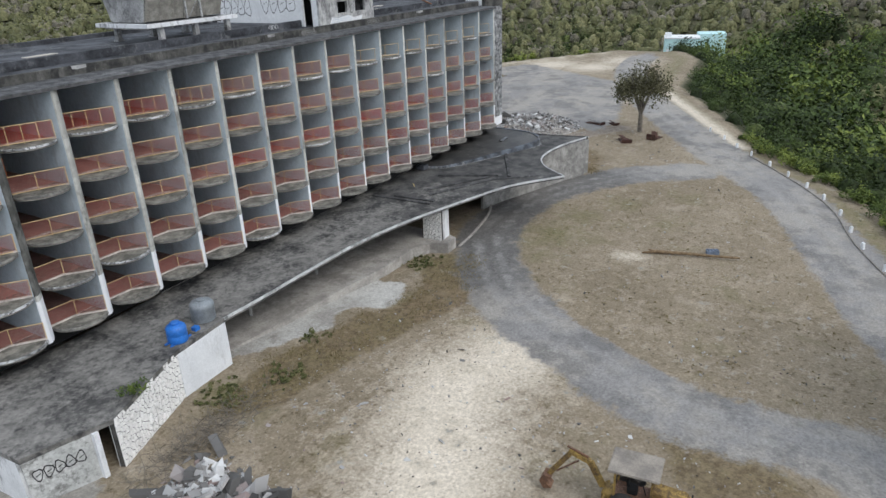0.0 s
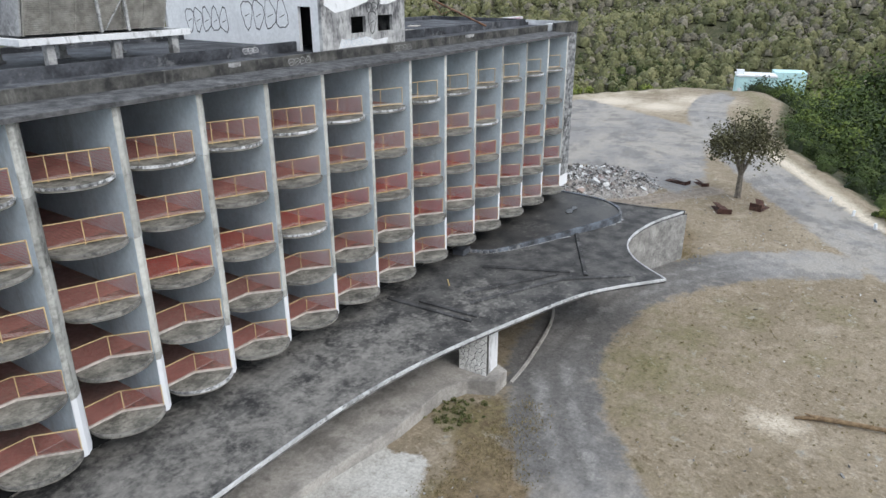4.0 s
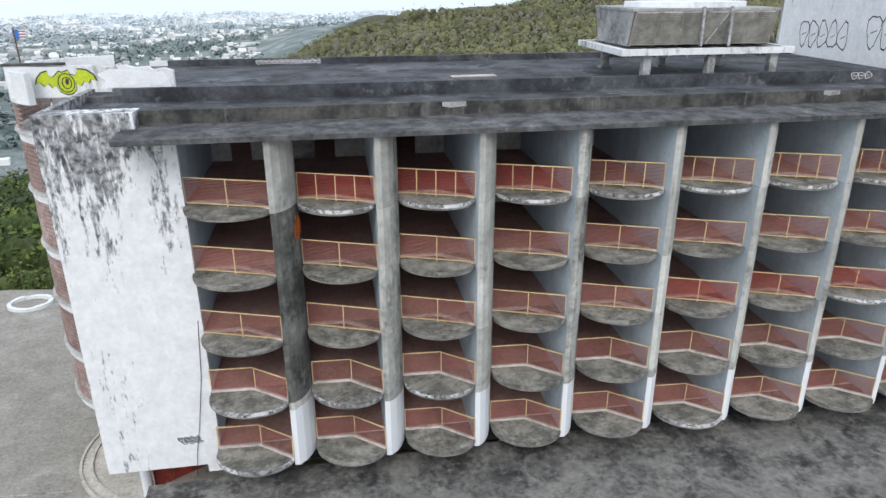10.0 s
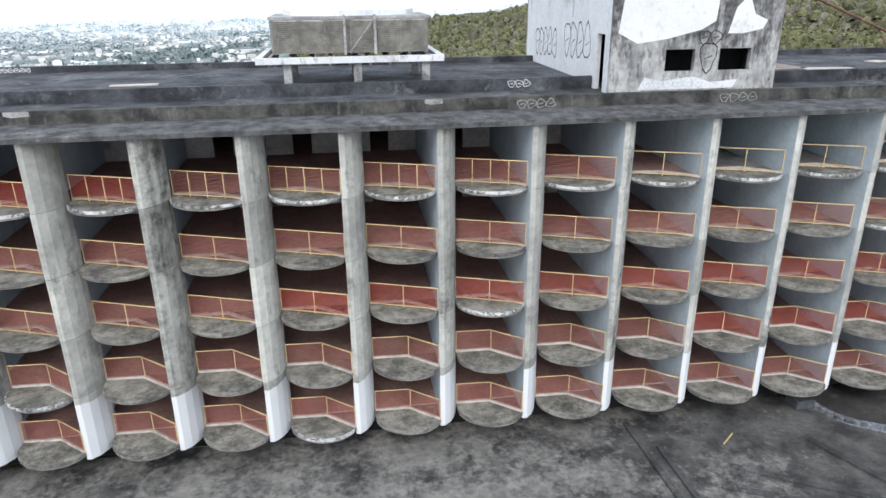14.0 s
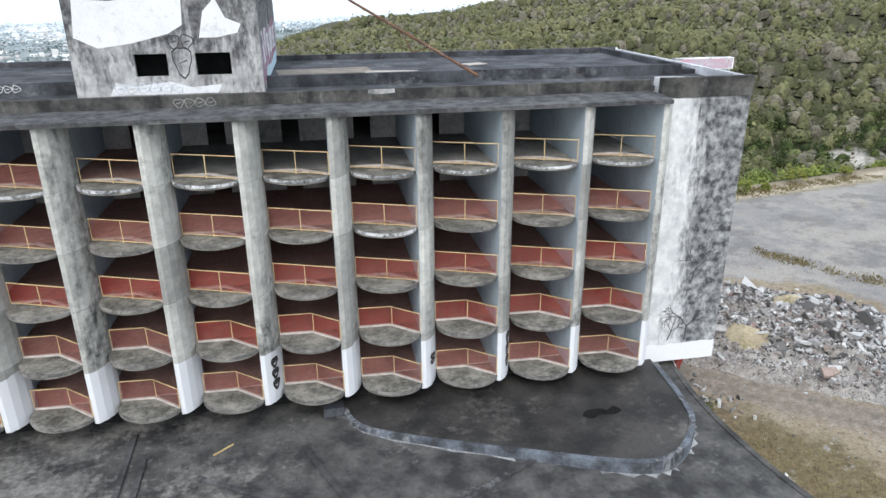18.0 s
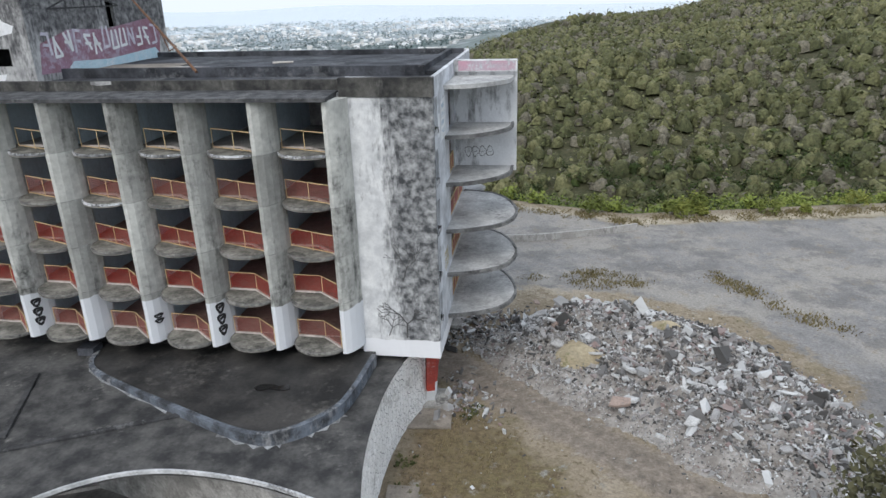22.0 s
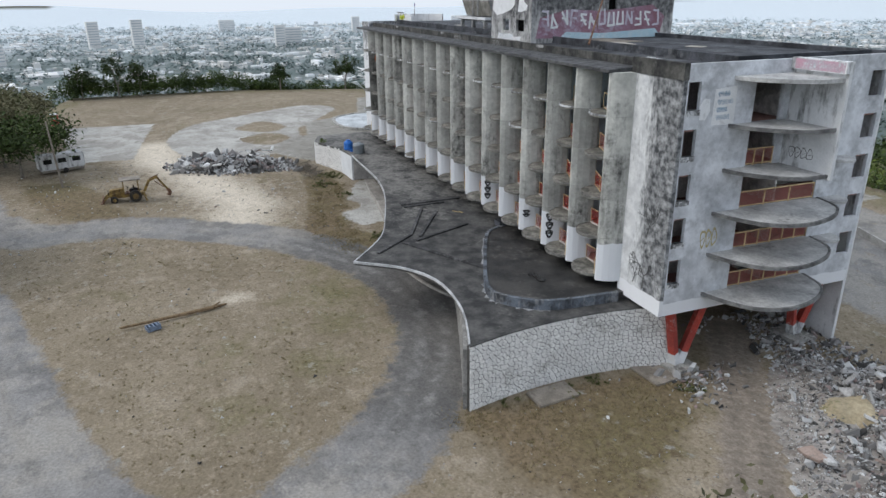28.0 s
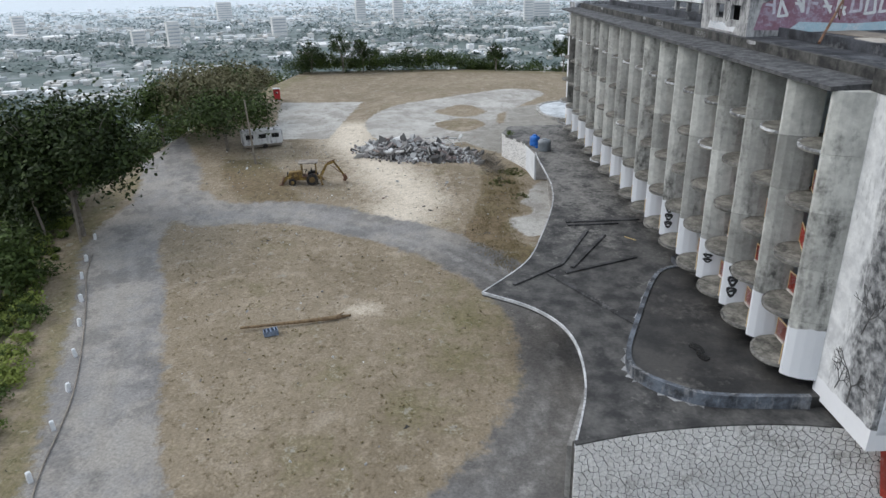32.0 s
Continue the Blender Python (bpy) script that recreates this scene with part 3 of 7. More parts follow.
def painted_foot(m, level, colour):
    """Adds a coat of paint below a ragged line to a wall material."""
    n, l = m.node_tree.nodes, m.node_tree.links
    p = n["Principled BSDF"]
    src = p.inputs["Base Color"].links[0].from_socket
    geo, sep, nz, add, rng, mix = (n.new(k) for k in ("ShaderNodeNewGeometry", "ShaderNodeSeparateXYZ", "ShaderNodeTexNoise", "ShaderNodeMath", "ShaderNodeMapRange", "ShaderNodeMixRGB"))
    l.new(geo.outputs["Position"], sep.inputs[0])
    l.new(geo.outputs["Position"], nz.inputs["Vector"])
    nz.inputs["Scale"].default_value, nz.inputs["Detail"].default_value = 0.8, 6
    add.operation = "MULTIPLY_ADD"
    l.new(nz.outputs[0], add.inputs[0])
    add.inputs[1].default_value = 0.5
    l.new(sep.outputs[2], add.inputs[2])
    rng.inputs[1].default_value, rng.inputs[2].default_value = level + 0.22, level + 0.27
    rng.inputs[3].default_value, rng.inputs[4].default_value = 0.94, 0.0
    l.new(add.outputs[0], rng.inputs[0])
    l.new(rng.outputs[0], mix.inputs[0])
    l.new(src, mix.inputs[1])
    mix.inputs[2].default_value = (*colour, 1)
    l.new(mix.outputs[0], p.inputs["Base Color"])


painted_foot(FIN_MAT, 8.95, (0.72, 0.74, 0.77))
painted_foot(FIN_BLACK, 9.25, (0.72, 0.74, 0.77))
painted_foot(MOULD_WALL, 6.35, (0.76, 0.77, 0.79))
painted_foot(GREY_WALL, 6.1, (0.74, 0.75, 0.77))
TX0, TX1, TY0, TY1, TZ = 52.7, 61.4, 44.3, 60.0, 31.0
FLOORS = [Z1 + ST * i for i in range(5)]
ROOM = 9.0



def pierced(us, zs, holes, d0, d1, along_y=False):
    """One wall panel with rectangular openings: a grid of cells, those named in holes left open."""
    geo, seen = Geo(), {}

    def corner(u, d, z):
        p = (d, u, z) if along_y else (u, d, z)
        if p not in seen:
            seen[p] = len(geo.v)
            geo.v.append(p)
        return seen[p]

    solid = {(i, j) for i in range(len(us) - 1) for j in range(len(zs) - 1)} - set(holes)
    for i, j in sorted(solid):
        u0, u1, z0, z1 = us[i], us[i + 1], zs[j], zs[j + 1]
        faces = [[(u0, d0, z0), (u1, d0, z0), (u1, d0, z1), (u0, d0, z1)], [(u1, d1, z0), (u0, d1, z0), (u0, d1, z1), (u1, d1, z1)]]
        for di, dj, face in ((-1, 0, [(u0, d1, z0), (u0, d0, z0), (u0, d0, z1), (u0, d1, z1)]), (1, 0, [(u1, d0, z0), (u1, d1, z0), (u1, d1, z1), (u1, d0, z1)]),
                             (0, -1, [(u0, d1, z0), (u1, d1, z0), (u1, d0, z0), (u0, d0, z0)]), (0, 1, [(u0, d0, z1), (u1, d0, z1), (u1, d1, z1), (u0, d1, z1)])):
            if (i + di, j + dj) not in solid:
                faces.append(face)
        for face in faces:
            ids_ = tuple(corner(*p) for p in face)
            geo.f.append(ids_[::-1] if along_y else ids_)
    return geo


# fins between the bays, one lift to a storey with a joint between the lifts
fin_plan = [(-0.14, 0.03), (-0.08, 0.0), (0.1, 0.0), (0.4, 0.27), (0.63, 0.65), (0.8, 1.1), (0.86, 1.5), (0.86, 1.62), (0.12, 1.66), (0.12, ROOM), (-0.12, ROOM), (-0.15, 1.6)]


def fin_lift(z0, z1, mat=FIN_MAT):
    me = Geo().prism(fin_plan, z0, z1).mesh("fin", mat)
    me.materials.append(BLUEWALL)
    for f in me.polygons:
        if f.normal.x < -0.9 or (f.center.y > 1.7 and f.normal.x > 0.5):
            f.material_index = 1
    return me


lift_low, lift_mid, lift_top = fin_lift(-0.4, ST - 0.016), fin_lift(0.0, ST - 0.016), fin_lift(0.0, ST + 0.02)
lift_black = fin_lift(0.0, ST - 0.016, FIN_BLACK)
part("party_wall", Geo().box(15.2, YF + 1.78, Z1 - 0.4, 15.45, YF + ROOM, SOFFIT), BLUEWALL, hotel)
for k in range(1, BAYS + 1):
    for i in range(5):
        ob = part("fin", lift_black if k == 1 and 1 <= i <= 3 else (lift_low, lift_mid, lift_mid, lift_mid, lift_top)[i], None, hotel)
        ob.location = (FX0 + BAY * k + 0.012 * ((k * 7 + i * 5) % 3 - 1), YF + 0.01 * ((k * 5 + i * 3) % 3 - 1), Z1 + ST * i)

# room floors and back walls
for i, z in enumerate(FLOORS):
    part("ceiling_slab", Geo().box(FX0, YF + 1.5, z - 0.22, FX0 + BAY * BAYS, YB, z - 0.03), CEILING, hotel)
    split = FX0 + BAY * (10 if i == 4 else 16)
    part("floor_finish", Geo().box(FX0, YF + 1.5, z - 0.03, split, YB, z), ROOMFLOOR, hotel)
    if i == 4:
        part("floor_finish", Geo().box(split, YF + 1.5, z - 0.03, FX0 + BAY * BAYS, YB, z), BARE_FLOOR, hotel)
part("floor_slab", Geo().box(FX0 - 1.2, YF + 1.72, SOFFIT, FX0 + BAY * BAYS + 0.2, YB, SOFFIT + 0.18), CEILING, hotel, "roof slab")
part("rear_wall", Geo().box(FX0 - 4, YB, 0.0, FX0 + BAY * BAYS + 5.4, YB + 0.25, 21.9), WHITE_DIRTY, hotel)
for k in range(BAYS):
    for i, z in enumerate(FLOORS):
        g = Geo()
        x0 = FX0 + BAY * k
        g.box(x0 + 0.12, YF + ROOM - 0.1, z, x0 + 1.5, YF + ROOM + 0.1, z + ST - 0.22)
        g.box(x0 + 2.5, YF + ROOM - 0.1, z, x0 + BAY - 0.12, YF + ROOM + 0.1, z + ST - 0.22)
        g.box(x0 + 1.5, YF + ROOM - 0.1, z + 2.1, x0 + 2.5, YF + ROOM + 0.1, z + ST - 0.22)
        part("room_wall", g, INNER, hotel)

# balcony slabs: a disc-like edge that swings out in front of the fins
disc = curve_through([(0.86, 1.3), (0.88, 0.7), (1.12, 0.15), (1.65, -0.35), (2.4, -0.64), (3.2, -0.56), (3.75, -0.22), (3.97, 0.1)], 5)
slab_mesh = Geo().prism(disc + [(3.97, 1.5), (0.8, 1.5)], -0.2, 0.0).mesh("balcony_slab", DISC)
RIM = surf("flaking_white_rim", (0.66, 0.67, 0.68), (0.5, 0.51, 0.52), 1.5, (0.045, 0.045, 0.045), 0.95, 0.66, False, 6.0, sharp=0.08)
RIM_OLD = surf("worn_rim", (0.3, 0.29, 0.265), (0.16, 0.155, 0.145), 1.5, (0.05, 0.05, 0.05), 0.85, 0.66, False, 6.0, sharp=0.2)
KERB_MAT = surf("pale_balcony_kerb", (0.6, 0.54, 0.5), (0.44, 0.4, 0.37), 1.5, (0.2, 0.19, 0.17), 0.6, 0.4, False, 6.0)
RIMS = [Geo().prism([(x + (x - 2.1) * 0.012, y - 0.03) for x, y in disc] + [(x, y + 0.09) for x, y in disc[::-1]], -0.11, 0.012).mesh("rim", m) for m in (RIM, RIM_OLD)]
KERB = [(0.88, 1.4), (2.55, 1.34), (3.97, 0.14)]


def bars(geo, pts, z, w, h):
    for a, b in zip(pts, pts[1:]):
        geo.beam((*a, z), (*b, z), w, h)


def railing(pts, posts, red):
    """A yellow frame along the line pts and the red rods in it, as two meshes."""
    fr, rods = Geo(), Geo()
    for z in (0.08, 1.12):
        bars(fr, pts, z, 0.05, 0.045)
    line = [Vector(p) for p in pts]
    length = sum((b - a).length for a, b in zip(line, line[1:]))

    def along(s):
        for a, b in zip(line, line[1:]):
            if s <= (b - a).length + 1e-6:
                return a + (b - a) * s / (b - a).length
            s -= (b - a).length
        return line[-1]

    for j in range(posts + 2):
        p = along(length * j / (posts + 1))
        fr.tube((p.x, p.y, -0.1 if j in (1,) else 0.0), (p.x, p.y, 1.14), 0.028, n=6)
    if red:
        for j in range(17):
            bars(rods, pts, 0.14 + 0.06 * j, 0.014, 0.016)
    return fr.mesh("railing", YELLOW), (rods.mesh("infill", red) if red else None)


STRAIGHT = [(0.88, 1.34), (3.97, 0.14)]
RAILS = {(bent, posts, tone): railing(KERB if bent else STRAIGHT, posts, {"old": RED_OLD, "new": RED_NEW, "": None}[tone])
         for bent, posts in ((1, 1), (0, 1), (0, 3)) for tone in ("old", "new", "")}
SET_BACK = (-0.15, 0.05, 0.25, 0.4, 0.5)
kerb_mesh = Geo()
bars(kerb_mesh, KERB, 0.05, 0.14, 0.12)
kerb_mesh = kerb_mesh.mesh("kerb", KERB_MAT)
for k in range(BAYS):
    for i, z in enumerate(FLOORS):
        here = (FX0 + BAY * k, YF + SET_BACK[i], z + 0.004)
        pieces = [part("balcony_slab", slab_mesh, None, hotel), part("kerb", kerb_mesh, None, hotel),
                  part("rim", RIMS[0 if (i == 4 and k) or (i, k) in ((1, 1), (1, 2), (3, 12), (0, 0), (0, 5), (2, 7), (1, 0)) else 1], None, hotel)]
        tone = "new" if (i == 4 and k in (1, 2, 3)) or (i == 2 and k >= 5) or (i == 1 and k >= 10) else "old"
        posts = 3 if i == 4 and 1 <= k <= 7 else 1
        if i == 4 and k >= 9:
            tone = ""
        fr, rods = RAILS[(1 if i < 2 else 0, posts, tone)]
        rail = part("railing", fr, None, hotel)
        for ob in pieces + [rail]:
            ob.location = here
            if k == 0:
                ob.scale.x, ob.location.x = 1.1, here[0] - 0.4
        if rods:
            tagged(part("infill", rods, None, rail), kind="stuff")

# roof edge: a projecting cornice, a set-back fascia, a gutter ledge and the roof behind a low step
XL, XR = 10.45, 86.4
part("cornice", Geo().prism([(39.75, SOFFIT), (42.3, SOFFIT), (42.3, SOFFIT + 0.3), (40.9, SOFFIT + 0.28), (39.75, SOFFIT + 0.2)], FX0 - 1.3, 81.1, Matrix(((0, 0, 1, 0), (1, 0, 0, 0), (0, 1, 0, 0), (0, 0, 0, 1)))), ROOFEDGE, hotel, "cracked projecting concrete cornice")
part("fascia", Geo().box(14.06, 42.2, SOFFIT + 0.24, 81.1, 42.5, 21.7), FASCIA, hotel)
part("gutter", Geo().box(XL + 0.3, 42.5, SOFFIT + 0.25, XR - 0.3, 46.8, 21.35), ROOF_DARK, hotel)
part("roof", Geo().box(XL + 0.3, 46.8, SOFFIT + 0.25, XR - 0.3, YB, 21.6), ROOF_DARK, hotel)
for a, b in ((12.0, TX0), (TX1, 84.8)):
    part("parapet", Geo().box(a, 46.6, 21.35, b, 46.9, 21.95), ROOF_DARK, hotel)
part("parapet", Geo().box(12.0, YB - 0.4, 21.6, 86.0, YB, 21.95), ROOF_DARK, hotel)
part("parapet", Geo().box(84.8, 46.6, 21.35, 85.1, YB - 0.4, 21.95), ROOF_DARK, hotel)

# end walls
g = Geo().prism([(XL, 41.45), (14.05, 41.45), (14.05, 42.6), (XL + 0.3, 42.6), (XL + 0.3, 49.5), (XL, 49.5)], 5.46, 21.75)
g.box(14.05, 41.45, 5.46, 14.8, 41.75, SOFFIT).box(14.8, 41.45, 5.05, 15.46, 41.75, SOFFIT)
part("end_wall", g, STREAKED_WHITE, hotel, "white end wall streaked with black mould")
g = Geo().prism([(81.62, 41.47), (82.6, 41.5), (XR, 41.5), (XR, 41.8), (81.4, 42.6)], 5.2, 21.8)
part("end_wall", g, MOULD_WALL, hotel, "white end wall black with mould")
part("wall_cap", Geo().box(81.3, 41.43, 20.85, XR + 0.03, 41.83, 21.86), FASCIA, hotel, "dark stained parapet cap")
# side wall with window openings
levels, holes = [5.2], []
for i, z in enumerate(FLOORS):
    levels += [z, z + 1.05, z + ST - 0.3, z + ST - 0.13]
    row = 1 + 4 * i
    holes += [(1, row + 1), (1, row + 2), (5, row + 1), (5, row + 2), (3, row), (3, row + 1)]
    if i < 3:
        holes += [(4, row), (4, row + 1)]
cols = (41.8, 41.9, 42.85, 47.1, 49.4, 53.7, 57.0, 58.2, YB)
part("side_wall", pierced(cols, levels + [21.8], [(6 if c == 5 else c, r) for c, r in holes], XR - 0.25, XR, True), GREY_WALL, hotel, "grey-white end wall with empty windows")
# fan-shaped balconies on the end wall
fan = curve_through([(0, 44.9), (1.6, 45.4), (3.2, 46.4), (4.0, 47.9), (4.1, 49.7), (3.4, 51.9), (2.1, 53.5), (0, 54.1)], 5)
fan_short = curve_through([(0, 45.3), (1.4, 45.7), (2.9, 46.9), (3.7, 48.3), (3.8, 50.0)], 5) + [(0, 50.0)]
for i, z in enumerate(FLOORS):
    shape = fan if i < 3 else fan_short
    fs = part("fan_balcony", Geo().prism([(XR + x, y) for x, y in shape], z - 0.16, z), FAN, hotel, "weathered fan-shaped balcony slab")
    rim_line = [(XR + x, y) for x, y in (shape if i < 3 else shape[:-1])]
    part("slab_edge", ribbon(rim_line, -0.03, 0.14, z - 0.19, z + 0.035), FAN_EDGE, fs)
    end = 53.7 if i < 3 else 49.4
    fr = Geo()
    n = 7 if i < 2 else 4
    for j in range(n):
        y = 47.1 + (end - 47.1) * j / (n - 1)
        fr.box(XR - 0.16, y - 0.04, z, XR - 0.08, y + 0.04, z + 1.1)
    fr.box(XR - 0.16, 47.1, z + 1.06, XR - 0.08, end, z + 1.14).box(XR - 0.16, 47.1, z + 0.08, XR - 0.08, end, z + 0.15)
    if i < 4:
        rl = part("railing", fr, YELLOW, hotel)
        rd = Geo()
        for j in range(16):
            rd.box(XR - 0.13, 47.1, z + 0.16 + 0.058 * j, XR - 0.11, end, z + 0.186 + 0.058 * j)
        tagged(part("infill", rd, RED_OLD, rl), kind="stuff")
    part("partition", Geo().box(82.8, 50.3, z, XR - 0.3, 50.45, z + ST - 0.3), INNER, hotel)
    part("floor_slab", Geo().box(82.8, 42.0, z - 0.3, XR - 0.26, YB - 0.1, z), ROOMFLOOR, hotel)
part("balcony_wall", Geo().prism([(XR, 50.0), (XR + 4.0, 50.0), (XR + 4.0, 50.25), (XR, 50.25)], Z1 + 3 * ST - 0.3, 21.2), WHITE_DIRTY, hotel, "cracked white side wall of the upper balconies")
part("balcony_roof", Geo().prism([(XR + x, y) for x, y in fan_short], Z1 + 5 * ST - 0.15, Z1 + 5 * ST + 0.1), FAN, hotel)
part("balcony_parapet", Geo().prism([(XR, 49.7), (XR + 4.0, 49.7), (XR + 4.0, 50.3), (XR, 50.3)], 21.2, 21.9), WHITE_DIRTY, hotel)
for i, z in enumerate(FLOORS[1:4]):
    part("small_balcony", Geo().prism([(XR + 1.5 * math.cos(a * 0.2617), 54.9 + 1.1 * math.sin(a * 0.2617)) for a in range(-6, 7)], z - 0.15, z), FAN, hotel)
part("underside", Geo().box(81.1, 41.8, 5.2, XR - 0.25, YB - 0.1, 5.5), CONC, hotel)
part("stair_wall", Geo().box(82.6, 42.0, 5.5, 82.8, YB - 0.1, 20.8), INNER, hotel)

# lift tower on the roof
part("tower_front", pierced((TX0, 55.5, 57.0, 58.3, 59.95, TX1), (21.35, 22.35, 23.4, TZ), ((1, 1), (3, 1)), TY0, TY0 + 0.25), TOWER_MAT, hotel, "stained white rooftop tower front with two openings")
part("tower_side", pierced((TY0 + 0.25, 52.5, 53.4, TY1), (21.35, 24.2, 25.9, TZ), ((1, 1),), TX1 - 0.25, TX1, True), TOWER_MAT, hotel)
part("tower_back", Geo().box(TX0, TY1 - 0.25, 21.35, TX1 - 0.25, TY1, TZ), TOWER_MAT, hotel)
part("tower_side", pierced((TY0 + 0.25, 45.2, 46.3, TY1 - 0.25), (21.35, 24.1, TZ), ((1, 0),), TX0, TX0 + 0.25, True), TOWER_WHITE, hotel)
part("tower_roof", Geo().box(TX0 + 0.25, TY0 + 0.25, TZ - 0.3, TX1 - 0.25, TY1 - 0.25, TZ), CONC, hotel)
# added black box in the hollow tower, so its openings look unlit
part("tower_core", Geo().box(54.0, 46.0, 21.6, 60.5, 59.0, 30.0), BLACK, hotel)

# paint patches and scrawls, as thin coats on the walls
FRESH = surf("fresh_white_patch", (0.76, 0.77, 0.78), (0.7, 0.71, 0.72), 1.0, (0.4, 0.4, 0.4), 0.5, 0.3, bump=0.1, gritty=0.22)
INK = surf("black_spray_paint", (0.03, 0.03, 0.035), (0.02, 0.02, 0.02), 2.0, rough=0.6)
MAUVE = surf("mauve_spray_paint", (0.25, 0.13, 0.16), (0.32, 0.2, 0.26), 0.9, (0.45, 0.42, 0.5), 0.7, 0.45)
SKYP = surf("light_blue_spray_paint", (0.4, 0.58, 0.66), (0.5, 0.62, 0.68), 1.0, (0.7, 0.7, 0.72), 0.6, 0.4)
LIME = surf("lime_spray_paint", (0.5, 0.58, 0.04), (0.42, 0.5, 0.04), 1.5, (0.1, 0.12, 0.02), 0.4, 0.3)
FACE = Matrix(((1, 0, 0, 0), (0, 0, -1, 0), (0, 1, 0, 0), (0, 0, 0, 1)))
EAST = Matrix(((0, 0, 1, 0), (1, 0, 0, 0), (0, 1, 0, 0), (0, 0, 0, 1)))


def coat(name, poly, mat, m, thick=0.006):
    """A flat coat of paint on a wall; m lays the drawing plane onto it."""
    return part(name, Geo().prism(poly, 0, thick, m), mat, hotel)


def scrawl(m, x, y, w, h, mat, letters=4, line=0.07):
    """Unreadable bubble scrawl: rings and bars of its size."""
    geo = Geo()
    for i in range(letters):
        cx, cw = x + w * (i + 0.5) / letters, w / letters * 0.5
        n = 12
        for j in range(n):
            a, b = 6.2832 * j / n, 6.2832 * (j + 1) / n
            geo.prism([(cx + cw * r * math.cos(t) * (1 + 0.18 * math.sin(3 * t + i)), y + h / 2 + h / 2 * r * math.sin(t) * (1 + 0.18 * math.sin(3 * t + i))) for r, t in ((1, a), (1, b), (1 - line / cw, b), (1 - line / cw, a))], 0, 0.006, m)
        geo.prism([(cx - cw * 0.4, y + h * 0.4), (cx + cw * 0.5, y + h * 0.5), (cx + cw * 0.5, y + h * 0.5 + line), (cx - cw * 0.4, y + h * 0.4 + line)], 0, 0.006, m)
    return tagged(part("scrawl", geo, mat, hotel), kind="stuff")


front = Matrix.Translation((0, TY0, 0)) @ FACE
coat("paint_patch", [(53.0, 24.2), (53.2, 25.9), (54.8, 25.8), (57.3, 26.1), (58.0, 26.0), (57.9, 24.7), (57.2, 24.3), (55.5, 23.9), (54.0, 23.7)], FRESH, front)
coat("paint_patch", [(58.6, 24.1), (58.9, 25.3), (59.5, 25.9), (59.9, 25.0), (60.6, 24.7), (60.4, 24.3), (59.4, 24.1)], FRESH, front)
coat("paint_patch", [(54.2, 21.5), (54.5, 22.1), (55.4, 21.9), (57.0, 22.1), (58.0, 21.8), (59.4, 21.9), (59.2, 21.5)], FRESH, front)
scrawl(front, 57.25, 22.3, 0.9, 1.5, INK, 1, 0.05)
scrawl(front, 57.1, 23.6, 1.2, 0.7, INK, 2, 0.05)
scrawl(front, 54.4, 21.55, 3.2, 0.5, BLUEWALL, 6, 0.05)
east = Matrix.Translation((TX1, 0, 0)) @ EAST
coat("paint_band", [(44.8, 21.8), (45.2, 23.6), (48.0, 24.3), (52.0, 24.1), (57.5, 24.6), (59.0, 23.5), (58.6, 22.0), (50.0, 21.7)], MAUVE, east)
coat("paint_band", [(47.0, 21.6), (48.0, 22.3), (52.0, 22.1), (58.0, 22.4), (58.8, 21.6)], SKYP, east, 0.01)
rnd_tag = np.random.default_rng(5)
LILAC = surf("pale_lilac_paint", (0.62, 0.6, 0.66), (0.5, 0.48, 0.56), 1.2, (0.3, 0.2, 0.25), 0.6, 0.45)
for i in range(13):
    y0, w = 45.3 + 1.02 * i, 0.86
    z0, h = 22.65 + rnd_tag.uniform(-0.15, 0.2), rnd_tag.uniform(1.15, 1.55)
    strokes = [((0.1, 0.0), (0.2, 1.0)), ((0.9, 0.05), (0.75, 1.0)), ((0.1, 0.95), (0.9, 0.9)), ((0.15, 0.5), (0.85, 0.45)), ((0.1, 0.05), (0.9, 0.1)), ((0.15, 0.9), (0.85, 0.1))]
    letter = Geo()
    for k in rnd_tag.choice(6, 3, replace=False):
        (ax_, az_), (bx_, bz_) = strokes[k]
        letter.beam((TX1 + 0.02, y0 + ax_ * w, z0 + az_ * h), (TX1 + 0.02, y0 + bx_ * w, z0 + bz_ * h), 0.024, 0.19)
    tagged(part("letter_stroke", letter, FRESH if i % 3 else LILAC, hotel), kind="stuff")
roof_sketch = Geo()
for p, q in (((46.5, 25.6), (54.0, 25.6)), ((46.5, 25.6), (50.2, 26.7)), ((54.0, 25.6), (50.2, 26.7)), ((48.3, 25.6), (48.3, 26.1)), ((50.2, 25.6), (50.2, 26.7)), ((52.1, 25.6), (52.1, 26.1))):
    roof_sketch.beam((TX1 + 0.012, p[0], p[1]), (TX1 + 0.012, q[0], q[1]), 0.02, 0.1)
tagged(part("line_drawing", roof_sketch, INK, hotel, "black painted roof-truss outline"), kind="stuff")
west = Matrix.Translation((TX0, 0, 0)) @ Matrix(((0, 0, -1, 0), (-1, 0, 0, 0), (0, 1, 0, 0), (0, 0, 0, 1)))
scrawl(west, -57.6, 22.2, 4.6, 1.7, INK, 5, 0.05)
scrawl(west, -51.6, 22.6, 4.4, 1.9, INK, 4, 0.05)
fas = Matrix.Translation((0, 42.2, 0)) @ FACE
for x, w in ((47.6, 1.8), (57.4, 1.9)):
    scrawl(fas, x, 21.15, w, 0.42, CORNICE, 4, 0.04)
scrawl(Matrix.Translation((0, 46.6, 0)) @ FACE, 48.2, 21.5, 1.2, 0.36, FRESH, 3, 0.03)
